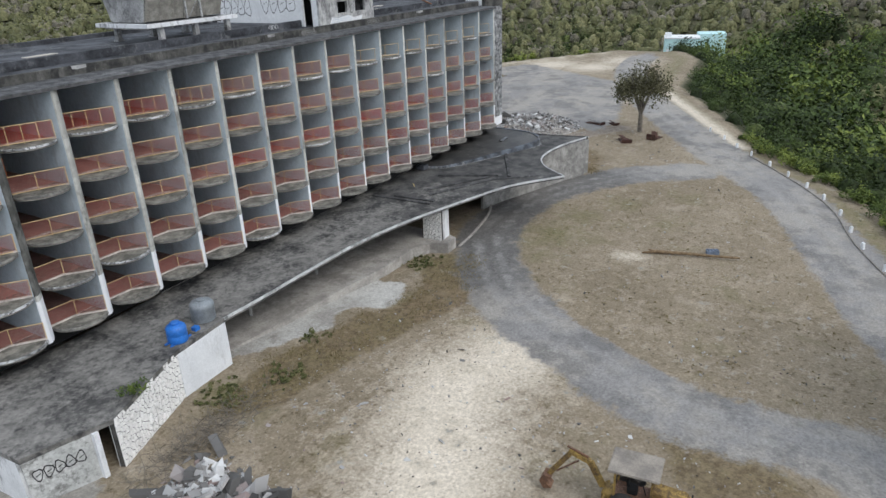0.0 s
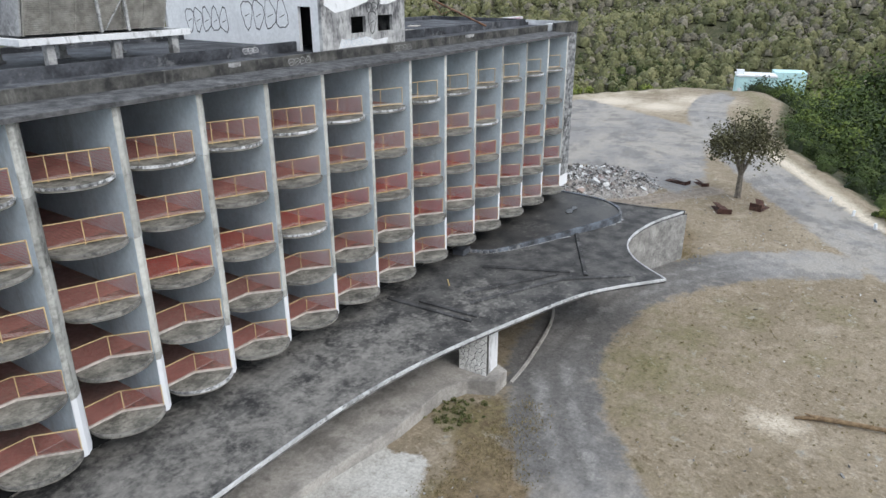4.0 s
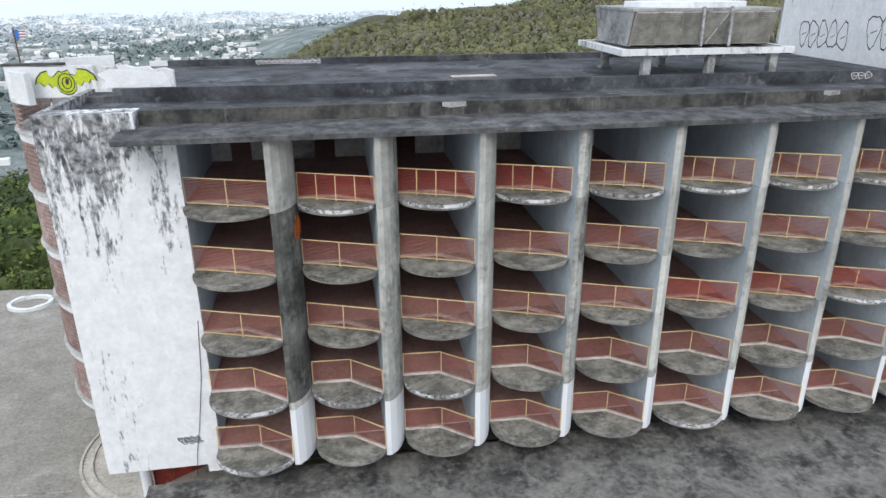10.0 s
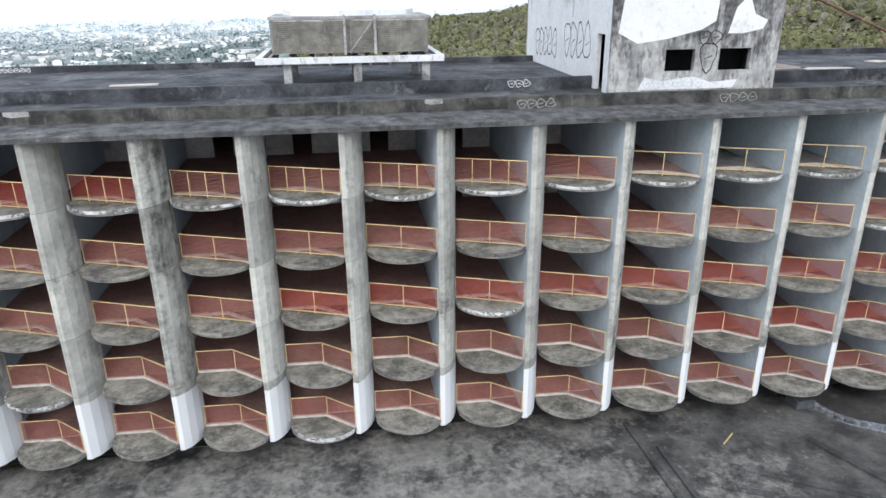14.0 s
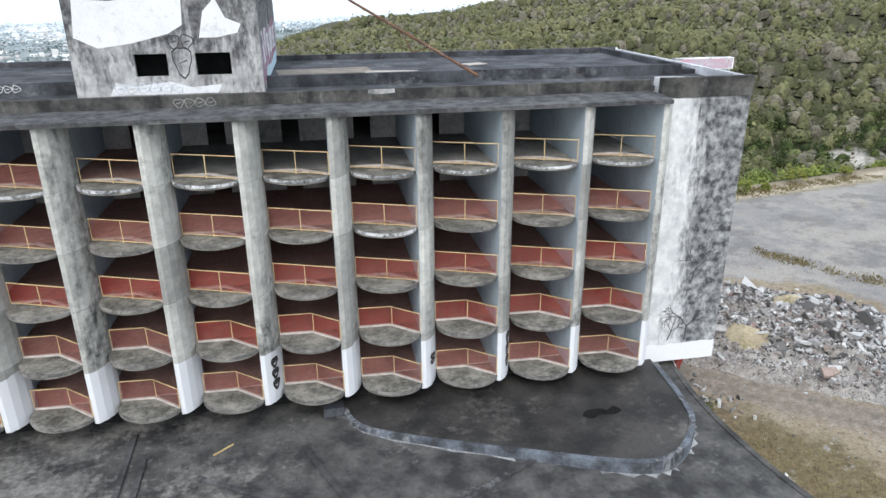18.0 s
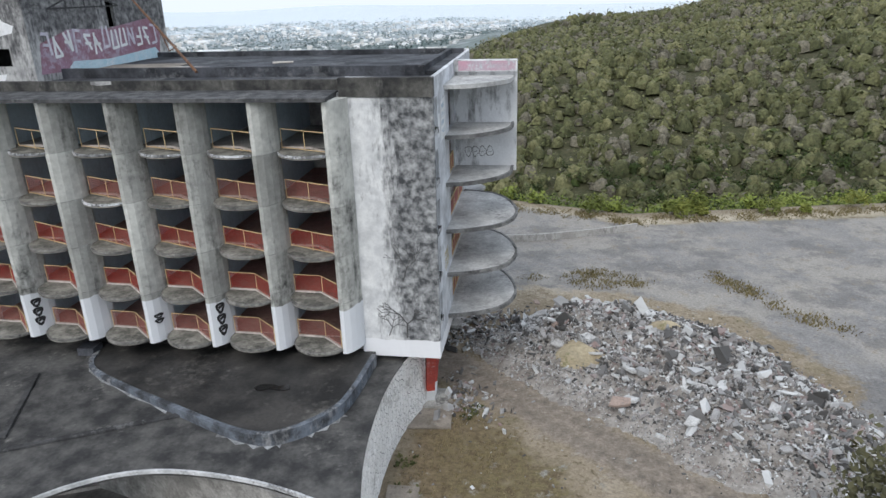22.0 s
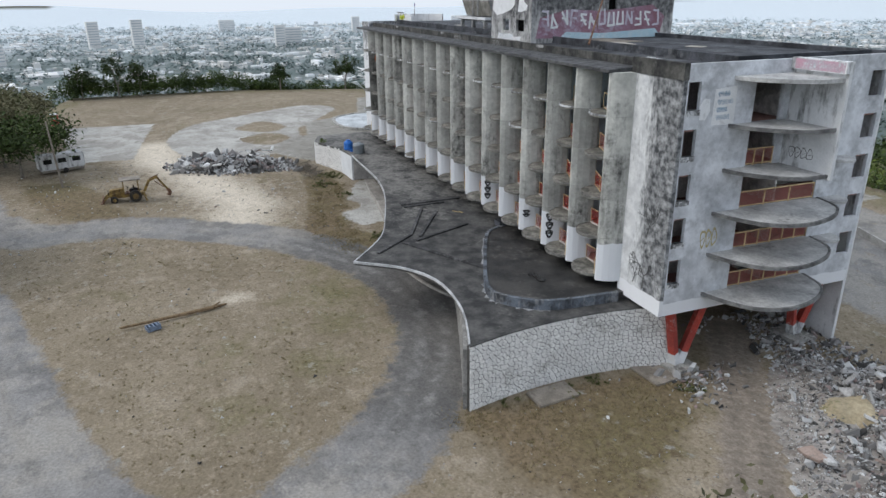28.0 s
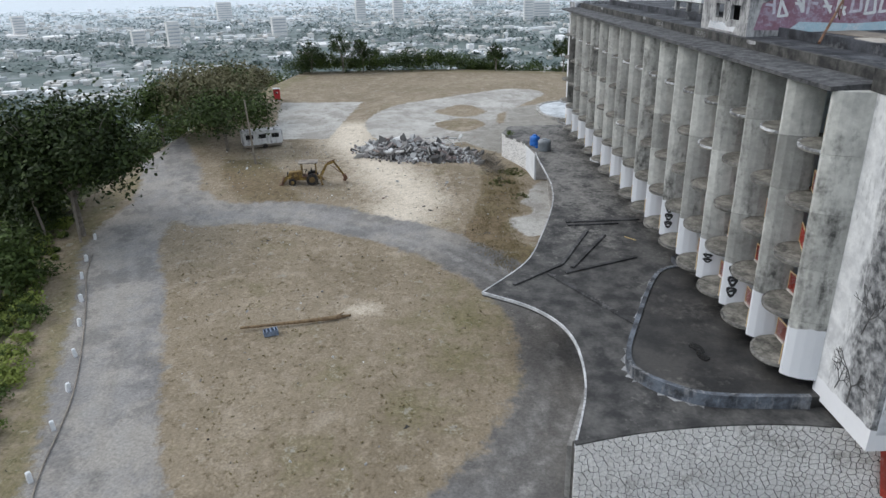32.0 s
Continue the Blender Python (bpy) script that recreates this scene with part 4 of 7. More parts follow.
for x, w in ((26.0, 1.0), (43.4, 0.8), (66.4, 1.3)):
    coat("paint_patch", [(x, 21.52), (x + w * 0.3, 21.45), (x + w, 21.5), (x + w, 21.69), (x, 21.69)], CORNICE, fas)
for k, z0, h in ((11, 6.75, 1.9), (13, 7.3, 1.0), (14, 6.7, 2.2)):
    d = Vector((0.39, 0.68)).normalized()
    m = Matrix(((d.x, 0, d.y, FX0 + BAY * k + 0.367), (d.y, 0, -d.x, YF + 0.152), (0, 1, 0, 0), (0, 0, 0, 1)))
    for j in range(2 if h < 1.5 else 3):
        scrawl(m, 0.02, z0 + h * j / 3, 0.62, h / 3, INK, 1, 0.16)
scrawl(Matrix.Translation((0, 41.45, 0)) @ FACE, 13.65, 6.85, 1.0, 0.24, INK, 4, 0.05)
scrawl(Matrix.Translation((0, 41.45, 0)) @ FACE, 13.8, 6.68, 0.95, 0.2, INK, 3, 0.05)
cable = Geo()
for p, q in zip(((15.3, 41.41, 12.9), (15.1, 41.4, 10.2), (14.7, 41.39, 7.6), (14.42, 41.38, 6.2)), ((15.1, 41.4, 10.2), (14.7, 41.39, 7.6), (14.42, 41.38, 6.2), (14.3, 41.3, 5.0))):
    cable.tube(p, q, 0.014, n=5)
part("cable", cable, INK, hotel, "thin black cable down the white wall")
scrawl(Matrix.Translation((0, YB - 0.4, 0)) @ FACE, 17.1, 21.63, 3.9, 0.27, FRESH, 12, 0.04)
CREEPER = surf("dead_creeper", (0.1, 0.1, 0.1), (0.06, 0.06, 0.06), 2.0)
creeper = Geo()
rnd_creep = np.random.default_rng(21)


def creep(x, z, a, ln, w, depth):
    """A branching dead creeper flat on the end wall."""
    x1, z1 = x + ln * math.sin(a), z + ln * math.cos(a)
    creeper.beam((x, 41.49, z), (x1, 41.49, z1), 0.02, w)
    if depth:
        for turn in (-0.75, -0.15, 0.6):
            if rnd_creep.uniform() < 0.8:
                creep(x1, z1, a + turn + rnd_creep.uniform(-0.3, 0.3), ln * rnd_creep.uniform(0.55, 0.85), w * 0.66, depth - 1)


creep(84.4, 6.5, 0.05, 0.95, 0.1, 4)
creep(83.3, 6.6, 0.35, 0.6, 0.06, 3)
creep(84.3, 10.2, 0.3, 0.9, 0.06, 3)
part("dead_creeper", creeper, CREEPER, hotel, "dark branching creeper remains")
# a red-orange winged paint figure on a balcony's side wall, and black scribble in the last rooms
ORANGE = surf("orange_spray_paint", (0.5, 0.12, 0.02), (0.36, 0.09, 0.02), 2.0, (0.03, 0.02, 0.02), 0.8, 0.5)
slant = Vector((0.17, 0.45)).normalized()
lean = Matrix(((slant.x, 0, slant.y, FX0 + BAY + 0.655), (slant.y, 0, -slant.x, YF + 0.64), (0, 1, 0, 0), (0, 0, 0, 1)))
coat("winged_figure", [(0.05, 16.6), (0.15, 17.3), (0.3, 17.55), (0.42, 17.3), (0.55, 17.5), (0.7, 17.2), (0.66, 16.7), (0.58, 16.95), (0.46, 16.5), (0.36, 16.9), (0.22, 16.45), (0.16, 16.8)], ORANGE, lean, 0.02)
inner_face = Matrix(((0, 0, -1, FX0 + BAY * 15 - 0.12), (-1, 0, 0, YF), (0, 1, 0, 0), (0, 0, 0, 1)))
for j in range(3):
    scrawl(inner_face, -4.6 + 0.6 * j, 18.3 + 0.25 * (j % 2), 1.1, 1.6, INK, 2, 0.09)

# patches, scrawls and sills on the east end wall
BLUEINK = surf("blue_spray_paint", (0.1, 0.25, 0.42), (0.15, 0.32, 0.48), 2.0, rough=0.6)
PINK = surf("pink_spray_paint", (0.5, 0.3, 0.36), (0.42, 0.36, 0.4), 0.9, (0.5, 0.66, 0.66), 0.7, 0.46)
OCHRE = surf("ochre_spray_paint", (0.45, 0.38, 0.18), (0.38, 0.32, 0.16), 2.0)
side = Matrix.Translation((XR, 0, 0)) @ EAST
coat("paint_patch", [(43.9, 18.0), (43.95, 20.2), (45.6, 20.35), (45.65, 17.95)], FRESH, side)
coat("paint_patch", [(42.95, 18.4), (42.9, 19.3), (43.2, 19.7), (43.6, 19.6), (43.7, 18.9), (43.4, 18.35)], FRESH, side)
for j, w in enumerate((0.9, 1.2, 0.8, 1.1)):
    scrawl(side, 44.2, 19.75 - 0.48 * j, w, 0.3, BLUEINK, 4, 0.05)
scrawl(side, 44.2, 9.8, 1.4, 1.3, OCHRE, 3, 0.06)
scrawl(Matrix.Translation((0, 50.0, 0)) @ FACE, XR + 0.6, 15.7, 1.9, 0.7, INK, 4, 0.03)
coat("paint_band", [(XR + 0.3, 21.25), (XR + 0.3, 21.85), (XR + 3.9, 21.85), (XR + 3.9, 21.25)], PINK, Matrix.Translation((0, 49.7, 0)) @ FACE, 0.008)
for z in FLOORS:
    part("window_sill", Geo().box(XR - 0.2, 41.86, z + 0.72, XR + 0.05, 42.9, z + 1.05), RIM, hotel)

# cooling tower on the roof
TIMBER = surf("grey_weathered_timber", (0.36, 0.345, 0.31), (0.22, 0.21, 0.19), 1.5, (0.12, 0.115, 0.1), 0.5, 0.4, False, 12.0)
cool = thing("cooling_tower", "timber-louvred rooftop cooling tower on a concrete frame", "cooling tower", at=hotel.matrix_basis.copy())
CX0, CX1, CY0, CY1 = 36.5, 44.3, 48.0, 52.6
for sgn, y in ((-1, CY0), (1, CY1)):
    for j in range(17):
        z = 23.33 + 0.096 * j
        lean = 0.55 * (1 - j / 17)
        part("louvre", Geo().box(CX0 + 0.1, -0.015, -0.1, CX1 - 0.1, 0.015, 0.1, pose(0, y - sgn * lean + sgn * 0.25, z, 32 * sgn)), TIMBER, cool)
    for j in range(7):
        x = CX0 + 0.1 + (CX1 - CX0 - 0.2) * j / 6
        part("upright", Geo().beam((x, y - sgn * 0.32, 23.2), (x, y + sgn * 0.3, 24.9), 0.08, 0.08), TIMBER, cool)
for x in (CX0, CX1):
    part("end_panel", Geo().prism([(CY0 + 0.35, 23.2), (CY1 - 0.35, 23.2), (CY1 + 0.2, 24.9), (CY0 - 0.2, 24.9)], x - 0.04, x + 0.04, Matrix(((0, 0, 1, 0), (1, 0, 0, 0), (0, 1, 0, 0), (0, 0, 0, 1)))), CORNICE, cool)
part("brace", Geo().beam((40.1, 47.55, 23.2), (40.1, 47.6, 25.1), 0.12, 0.12).beam((41.6, 47.55, 23.2), (41.6, 47.6, 25.1), 0.14, 0.14).beam((40.3, 47.55, 23.3), (41.5, 47.6, 24.8), 0.06, 0.06), CORNICE, cool)
part("casing", Geo().box(CX0 - 0.1, CY0 - 0.25, 24.9, CX1 + 0.1, CY1 + 0.25, 25.02), CORNICE, cool)
dome = Geo()
dome.prism([(40.4 + 3.4 * math.cos(a * 0.5236), 50.3 + 2.1 * math.sin(a * 0.5236)) for a in range(12)], 25.02, 25.28)
part("fan_cowl", dome, WHITE, cool)
# added black block behind the louvres in place of shade
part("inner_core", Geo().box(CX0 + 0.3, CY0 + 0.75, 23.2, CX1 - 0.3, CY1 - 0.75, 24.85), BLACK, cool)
part("platform", Geo().box(35.7, 47.0, 22.85, 45.0, 47.3, 23.15).box(35.7, 53.0, 22.85, 45.0, 53.3, 23.15).box(35.7, 47.3, 22.85, 36.0, 53.0, 23.15).box(44.7, 47.3, 22.85, 45.0, 53.0, 23.15), WHITE_DIRTY, cool, "white platform beams")
for j in range(9):
    x = 36.3 + j
    part("joist", Geo().box(x - 0.07, 47.3, 22.7, x + 0.07, 53.0, 23.1), CORNICE, cool)
for x in (37.2, 40.65, 44.1):
    for y in (47.45, 52.8):
        part("leg", Geo().box(x - 0.2, y - 0.2, 21.6, x + 0.2, y + 0.2, 22.85).box(x - 0.3, y - 0.3, 21.6, x + 0.3, y + 0.3, 21.75), CORNICE, cool)

# fallen mast and loose sheets on the roof
RUST = surf("rusty_steel", (0.16, 0.085, 0.05), (0.1, 0.06, 0.045), 2.0, (0.3, 0.2, 0.15), 0.5, 0.4, False, 14.0, 0.75)
mast = thing("fallen_mast", "rusty steel mast leaning from the rooftop tower to the parapet", "mast")
low_end, high_end = Vector((72.3, 43.5, 22.0)), Vector((60.4, 54.2, 29.3))
part("pole", Geo().tube(low_end, high_end, 0.085, 0.06, 8), RUST, mast)
hook = low_end.lerp(high_end, 0.3)
part("bracket", Geo().beam(hook, hook + Vector((0.7, -0.5, -1.2)), 0.05, 0.05).beam(hook + Vector((0.7, -0.5, -1.2)), hook + Vector((1.5, -1.1, -0.9)), 0.05, 0.05).beam(hook + Vector((1.5, -1.1, -0.9)), low_end.lerp(high_end, 0.22), 0.04, 0.04), RUST, mast)

SHEET = surf("grey_board", (0.3, 0.27, 0.23), (0.2, 0.18, 0.16), 1.0, (0.1, 0.09, 0.08), 0.5, 0.4)
PALE = surf("pale_board", (0.5, 0.47, 0.42), (0.4, 0.37, 0.33), 1.0, (0.25, 0.22, 0.2), 0.5, 0.35)
for x, y, w, d, r, m in ((64.5, 51.0, 5.5, 2.6, 6, SHEET), (68.3, 49.4, 3.0, 1.5, -12, PALE), (65.5, 47.9, 2.2, 0.7, 10, PALE), (29.0, 50.5, 2.4, 0.6, 3, PALE), (74.0, 52.6, 1.4, 0.9, 20, PALE)):
    tagged(part("loose_sheet", Geo().box(-w / 2, -d / 2, 0, w / 2, d / 2, 0.05, hotel.matrix_basis @ pose(x, y, 21.61, 0, 0, r)), m), "weathered board lying flat on the roof", "board", "boards on the roof")

# ---- entrance canopy ----
CZ = 4.8
CANOPY_TOP = surf("canopy_tar", (0.105, 0.103, 0.099), (0.038, 0.038, 0.039), 0.6, (0.31, 0.3, 0.28), 0.68, 0.22, False, 4.0, rough=0.75, sharp=0.22, side=(70.0, 46.0, 0.26))
EDGE_WHITE = surf("flaking_edge_paint", (0.62, 0.63, 0.64), (0.4, 0.41, 0.42), 0.9, (0.12, 0.12, 0.12), 0.85, 0.46, False, 8.0)
RIBTAR = surf("black_roof_rib", (0.085, 0.085, 0.087), (0.04, 0.04, 0.041), 0.6, (0.2, 0.2, 0.2), 0.6, 0.42, False, 7.0)
canopy = thing("entrance_canopy", "sweeping dark concrete entrance canopy with pointed tips", "canopy")
brow = curve_through([(27.6, 35.85), (31.2, 35.6), (36.5, 35.4), (42.4, 35.0), (48.5, 33.8), (56, 31.4), (62, 29.0), (67.1, 25.0)], 6)
arch = curve_through([(67.1, 25.0), (70, 28.3), (73.8, 29.9), (79.2, 29.5), (84.4, 27.7)], 6)
WALL_LINE = curve_through([(84.4, 27.7), (83.7, 31.5), (83.5, 36), (83.9, 40), (85.0, 43.5)], 6)
LEFT_LINE = [(12.2, 34.6), (14.4, 33.9), (16.6, 33.1), (23.1, 35.5), (27.6, 35.85)]
edge = LEFT_LINE + brow[1:] + arch[1:] + WALL_LINE[1:20]
part("roof_slab", Geo().prism(edge + [(83.6, 43.0), (12.2, 43.0)], CZ - 0.3, CZ), CANOPY_TOP, canopy)


part("edge_trim", ribbon(brow, -0.04, 0.06, CZ - 0.15, CZ + 0.04), EDGE_WHITE, canopy, "flaking white painted edge")
part("edge_trim", ribbon(arch, -0.04, 0.07, CZ - 0.16, CZ + 0.04), EDGE_WHITE, canopy, "flaking white painted edge")
part("drip_edge", ribbon(WALL_LINE[:20], -0.05, 0.25, CZ - 0.02, CZ + 0.06), CANOPY_TOP, canopy)
ARCH_WALL = surf("mottled_arch_plaster", (0.36, 0.35, 0.33), (0.2, 0.195, 0.185), 0.8, (0.1, 0.1, 0.095), 0.8, 0.5, False, 6.0, sharp=0.3)
for pts in ([(53.5, 34.0), (53.5, 40.8)], [(54.3, 34.0), (54.3, 38.6)], [(55.8, 35.4), (62.8, 31.7), (66.2, 27.4)], [(57.0, 36.6), (63.6, 32.3)], [(64.5, 31.6), (62.0, 37.8)], [(64.5, 30.3), (73.6, 34.7)]):
    part("roof_rib", ribbon(pts, -0.16, 0.16, CZ, CZ + 0.13), RIBTAR, canopy, bevel=0.03)
kerb_line = curve_through([(64.2, 40.6), (65.6, 38.2), (73.1, 34.3), (77.5, 32.4), (79.6, 32.7), (81.4, 34.6), (82.0, 36.6), (82.4, 40.4)], 6)
RAISED = surf("raised_roof_tar", (0.06, 0.057, 0.054), (0.022, 0.022, 0.022), 0.4, (0.24, 0.23, 0.21), 0.6, 0.37, False, 5.0, rough=0.55, sharp=0.25)
BLUEKERB = surf("blue_grey_kerb", (0.15, 0.17, 0.2), (0.05, 0.053, 0.058), 0.8, (0.4, 0.4, 0.4), 0.5, 0.4, True, 6.0)


def kerb_height(x):
    """The raised roof is flush at its west end and stands highest beside the end wall."""
    return 0.1 + 0.55 * min(max((x - 65.0) / 15.0, 0.0), 1.0)


top_line = kerb_line + [(82.4, 43.0), (64.2, 43.0)]
nk = len(top_line)
part("raised_roof", Geo().add([(x, y, CZ) for x, y in top_line] + [(x, y, CZ + kerb_height(x)) for x, y in top_line],
                              [tuple(range(nk, 2 * nk))[::-1]] + [(i, (i + 1) % nk, nk + (i + 1) % nk, nk + i)[::-1] for i in range(nk)]), RAISED, canopy)
kerb_part = ribbon(kerb_line, -0.14, 0.16, CZ, CZ + 1.0)
kerb_part.v = [(x, y, z if z < CZ + 0.5 else CZ + kerb_height(x) + 0.09) for x, y, z in kerb_part.v]
part("kerb", kerb_part, BLUEKERB, canopy, "blue-grey stained kerb")
LIMEWASH = surf("lime_leak_stain", (0.4, 0.41, 0.42), (0.22, 0.225, 0.23), 1.4, (0.1, 0.1, 0.1), 0.7, 0.5, False, 5.0)
for a0, a1 in ((3, 12), (15, 24), (26, 33)):
    strip = [Vector(p) for p in kerb_line[a0:a1]]
    outer = [p + (Vector((0, -1)) if p.x < 80 else Vector((0.9, -0.4))) * (0.28 + 0.2 * math.sin(3.1 * j + a0)) for j, p in enumerate(strip)]
    part("leak_stain", Geo().prism([tuple(p) for p in strip] + [tuple(p) for p in outer[::-1]], CZ, CZ + 0.006), LIMEWASH, canopy)
PUDDLE = surf("wet_roof_patch", (0.02, 0.02, 0.02), (0.014, 0.014, 0.014), 1.0, rough=0.25, bump=0.05)
wet = Matrix.Translation((77.2, 36.6, CZ + kerb_height(77.2))) @ Matrix.Rotation(radians(-2.1), 4, "Y")
part("wet_patch", Geo().prism(curve_through([(-0.9, 0.0), (-0.5, 0.35), (0.2, 0.3), (0.5, 0.1), (0.95, 0.35), (1.2, -0.1), (0.7, -0.3), (0.0, -0.15), (-0.5, -0.35)], 4, True), 0.0, 0.03, wet), PUDDLE, canopy, "dark wet patch")
part("roof_hatch", Geo().box(63.1, 40.2, CZ, 64.2, 41.2, CZ + 0.5), ROOF_DARK, canopy)
part("pier", Geo().box(53.61, 32.75, 0, 54.9, 34.8, CZ - 0.3), WHITE_DIRTY, canopy, "white pier")
TERRACE = surf("worn_terrace_concrete", (0.42, 0.4, 0.37), (0.28, 0.265, 0.245), 0.5, (0.15, 0.14, 0.13), 0.6, 0.44, False, 7.0)
porch = thing("porch_terrace", "worn raised concrete porch terrace under the canopy", "terrace")
part("slab", Geo().prism([(28, 43.3), (28, 37.4), (34, 36.4), (40, 35.6), (46, 34.6), (50.4, 34.4), (52.2, 33.6), (53.0, 31.9), (54.7, 31.9), (55.2, 33.0), (56, 43.3)], -0.1, 1.2), TERRACE, porch, bevel=0.03)
part("kerb", ribbon(curve_through([(55.0, 31.7), (59, 32.0), (65.7, 33.2), (70.5, 36.0), (72, 41)], 5), -0.1, 0.1, -0.05, 0.22), TERRACE, porch)
part("arch_wall", ribbon(curve_through([(66.0, 34.2), (69.2, 33.35), (74.1, 31.5), (79.1, 29.5), (82.2, 28.2), (84.0, 27.4)], 6), 0.0, 0.35, 0.0, CZ - 0.3), ARCH_WALL, canopy, "pale plastered wall under the arched edge")
for x, y in ((33.5, 39.5), (42.0, 39.5), (60.5, 38.5), (72.5, 38.0)):
    part("column", Geo().tube((x, y, 0), (x, y, CZ - 0.3), 0.16, n=12), BARE, canopy)
part("back_wall", Geo().box(29.0, 43.4, 0, 82.0, 43.7, 6.2), INNER, canopy)
# black strip between canopy and balconies: the recess's shade put into colour
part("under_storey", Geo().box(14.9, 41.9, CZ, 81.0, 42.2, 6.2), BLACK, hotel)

# canopy's low walls on the west side
DARKWALL = surf("graffiti_wall", (0.55, 0.56, 0.55), (0.42, 0.43, 0.42), 0.7, (0.1, 0.1, 0.09), 0.8, 0.4, False, 6.0)
part("white_wall", Geo().prism([(23.1, 35.45), (27.6, 35.8), (27.6, 36.05), (23.1, 35.7)], 1.0, CZ - 0.3), WHITE, canopy, "plain white side wall")
part("end_post", Geo().box(27.3, 36.06, 0.9, 27.6, 40.5, CZ - 0.3), INNER, canopy)
part("room_wall", Geo().prism([(12.3, 34.7), (15.6, 33.5), (15.7, 33.75), (12.4, 34.95)], 1.2, CZ - 0.3), DARKWALL, canopy, "wall with unreadable graffiti")
dw = Vector((3.3, -1.2)).normalized()
room_face = Matrix(((dw.x, 0, dw.y, 12.3), (dw.y, 0, -dw.x, 34.7), (0, 1, 0, 0), (0, 0, 0, 1)))
ob = scrawl(room_face, 0.3, 3.0, 2.6, 0.8, INK, 5, 0.06)
ob.parent = canopy
part("door_jamb", Geo().box(15.45, 33.3, 1.2, 15.75, 33.8, CZ - 0.3), WHITE, canopy)
part("side_wall", Geo().box(12.2, 34.9, 1.2, 12.45, 42.5, CZ - 0.3), WHITE_DIRTY, canopy)

# water tanks
BLUE = surf("blue_plastic", (0.02, 0.16, 0.55), (0.02, 0.13, 0.45), 2.0, (0.1, 0.25, 0.5), 0.3, 0.3, False, 10.0, rough=0.45, bump=0.05)
GREYP = surf("grey_plastic", (0.24, 0.27, 0.29), (0.19, 0.21, 0.23), 2.0, (0.3, 0.3, 0.3), 0.4, 0.3, False, 10.0, rough=0.5, bump=0.05)


def lathe(profile, n=20):
    geo = Geo()
    v = [Vector((r * math.cos(6.2832 * i / n), r * math.sin(6.2832 * i / n), z)) for r, z in profile for i in range(n)]
    f = [(a * n + i, a * n + (i + 1) % n, (a + 1) * n + (i + 1) % n, (a + 1) * n + i) for a in range(len(profile) - 1) for i in range(n)]
    return geo.add(v, f + [tuple(range(n))[::-1], tuple(range((len(profile) - 1) * n, len(profile) * n))])


bt = thing("blue_water_tank", "bright blue plastic water tank on the canopy roof", "water tank", "tanks on the canopy", at=pose(24.1, 36.4, CZ))
part("body", lathe([(0.62, 0.0), (0.65, 0.1), (0.65, 0.5), (0.62, 0.55), (0.65, 0.6), (0.65, 1.0), (0.58, 1.12), (0.34, 1.25)]), BLUE, bt, smooth=True)
part("lid", lathe([(0.3, 1.25), (0.3, 1.36), (0.24, 1.4)]), BLUE, bt)
part("foot_frame", Geo().box(-0.85, -0.3, 0, 0.85, -0.2, 0.1).box(-0.85, 0.2, 0, 0.85, 0.3, 0.1).box(1.3, -0.2, 0, 1.7, 0.2, 0.25), BLUE, bt)
gt = thing("grey_water_tank", "grey ribbed plastic water tank on the canopy roof", "water tank", "tanks on the canopy", at=pose(27.0, 37.1, CZ))
part("body", lathe([(0.8, 0.0), (0.83, 0.08), (0.8, 0.3), (0.83, 0.34), (0.8, 0.6), (0.83, 0.64), (0.8, 0.9), (0.83, 0.94), (0.8, 1.2), (0.7, 1.32), (0.35, 1.42)]), GREYP, gt, smooth=True)
part("lid", lathe([(0.3, 1.42), (0.3, 1.5), (0.2, 1.53)]), GREYP, gt)
STICK = surf("yellow_timber", (0.55, 0.43, 0.2), (0.45, 0.34, 0.16), 2.0)
tagged(part("loose_batten", Geo().beam((57.6, 38.2, CZ + 0.04), (58.5, 38.9, CZ + 0.04), 0.07, 0.05), STICK), "yellow timber batten lying on the canopy roof", "batten")

# V-shaped legs under the east end
for y, reach in ((44.0, 1), (55.6, 1)):
    vleg = thing("v_support", "red painted concrete V-shaped support with a bare foot", "support", "V supports")
    part("footing", Geo().box(84.0, y - 1.1, 0, 86.4, y + 1.1, 0.35), CONC, vleg)
    for dy in (-1.5, 1.5):
        part("strut", Geo().beam((85.2, y + dy * 0.12, 0.3), (85.6, y + dy, 5.22), 0.55, 0.5), RED_COL, vleg)
        part("foot_cover", Geo().beam((85.2, y + dy * 0.12, 0.3), (85.28, y + dy * 0.3, 1.3), 0.6, 0.55), WHITE_DIRTY, vleg)

# stair drum with a pierced screen at the west end
PIERCED = surf("terracotta_block", (0.4, 0.3, 0.275), (0.3, 0.21, 0.19), 0.8, (0.5, 0.46, 0.44), 0.6, 0.45, False, 6.0, vary=0.12)
drum = thing("stair_drum", "round stair drum of pierced terracotta blocks with white bands", "stair tower", at=hotel.matrix_basis.copy())
DX, DY, DR = 10.6, 51.0, 4.2
sec = [radians(100 + 8 * i) for i in range(23)]


def arc_wall(r0, r1, z0, z1, angles):
    mid = [(DX + r1 * math.cos(t), DY + r1 * math.sin(t)) for t in angles]
    return ribbon(mid, 0.0, r1 - r0, z0, z1)


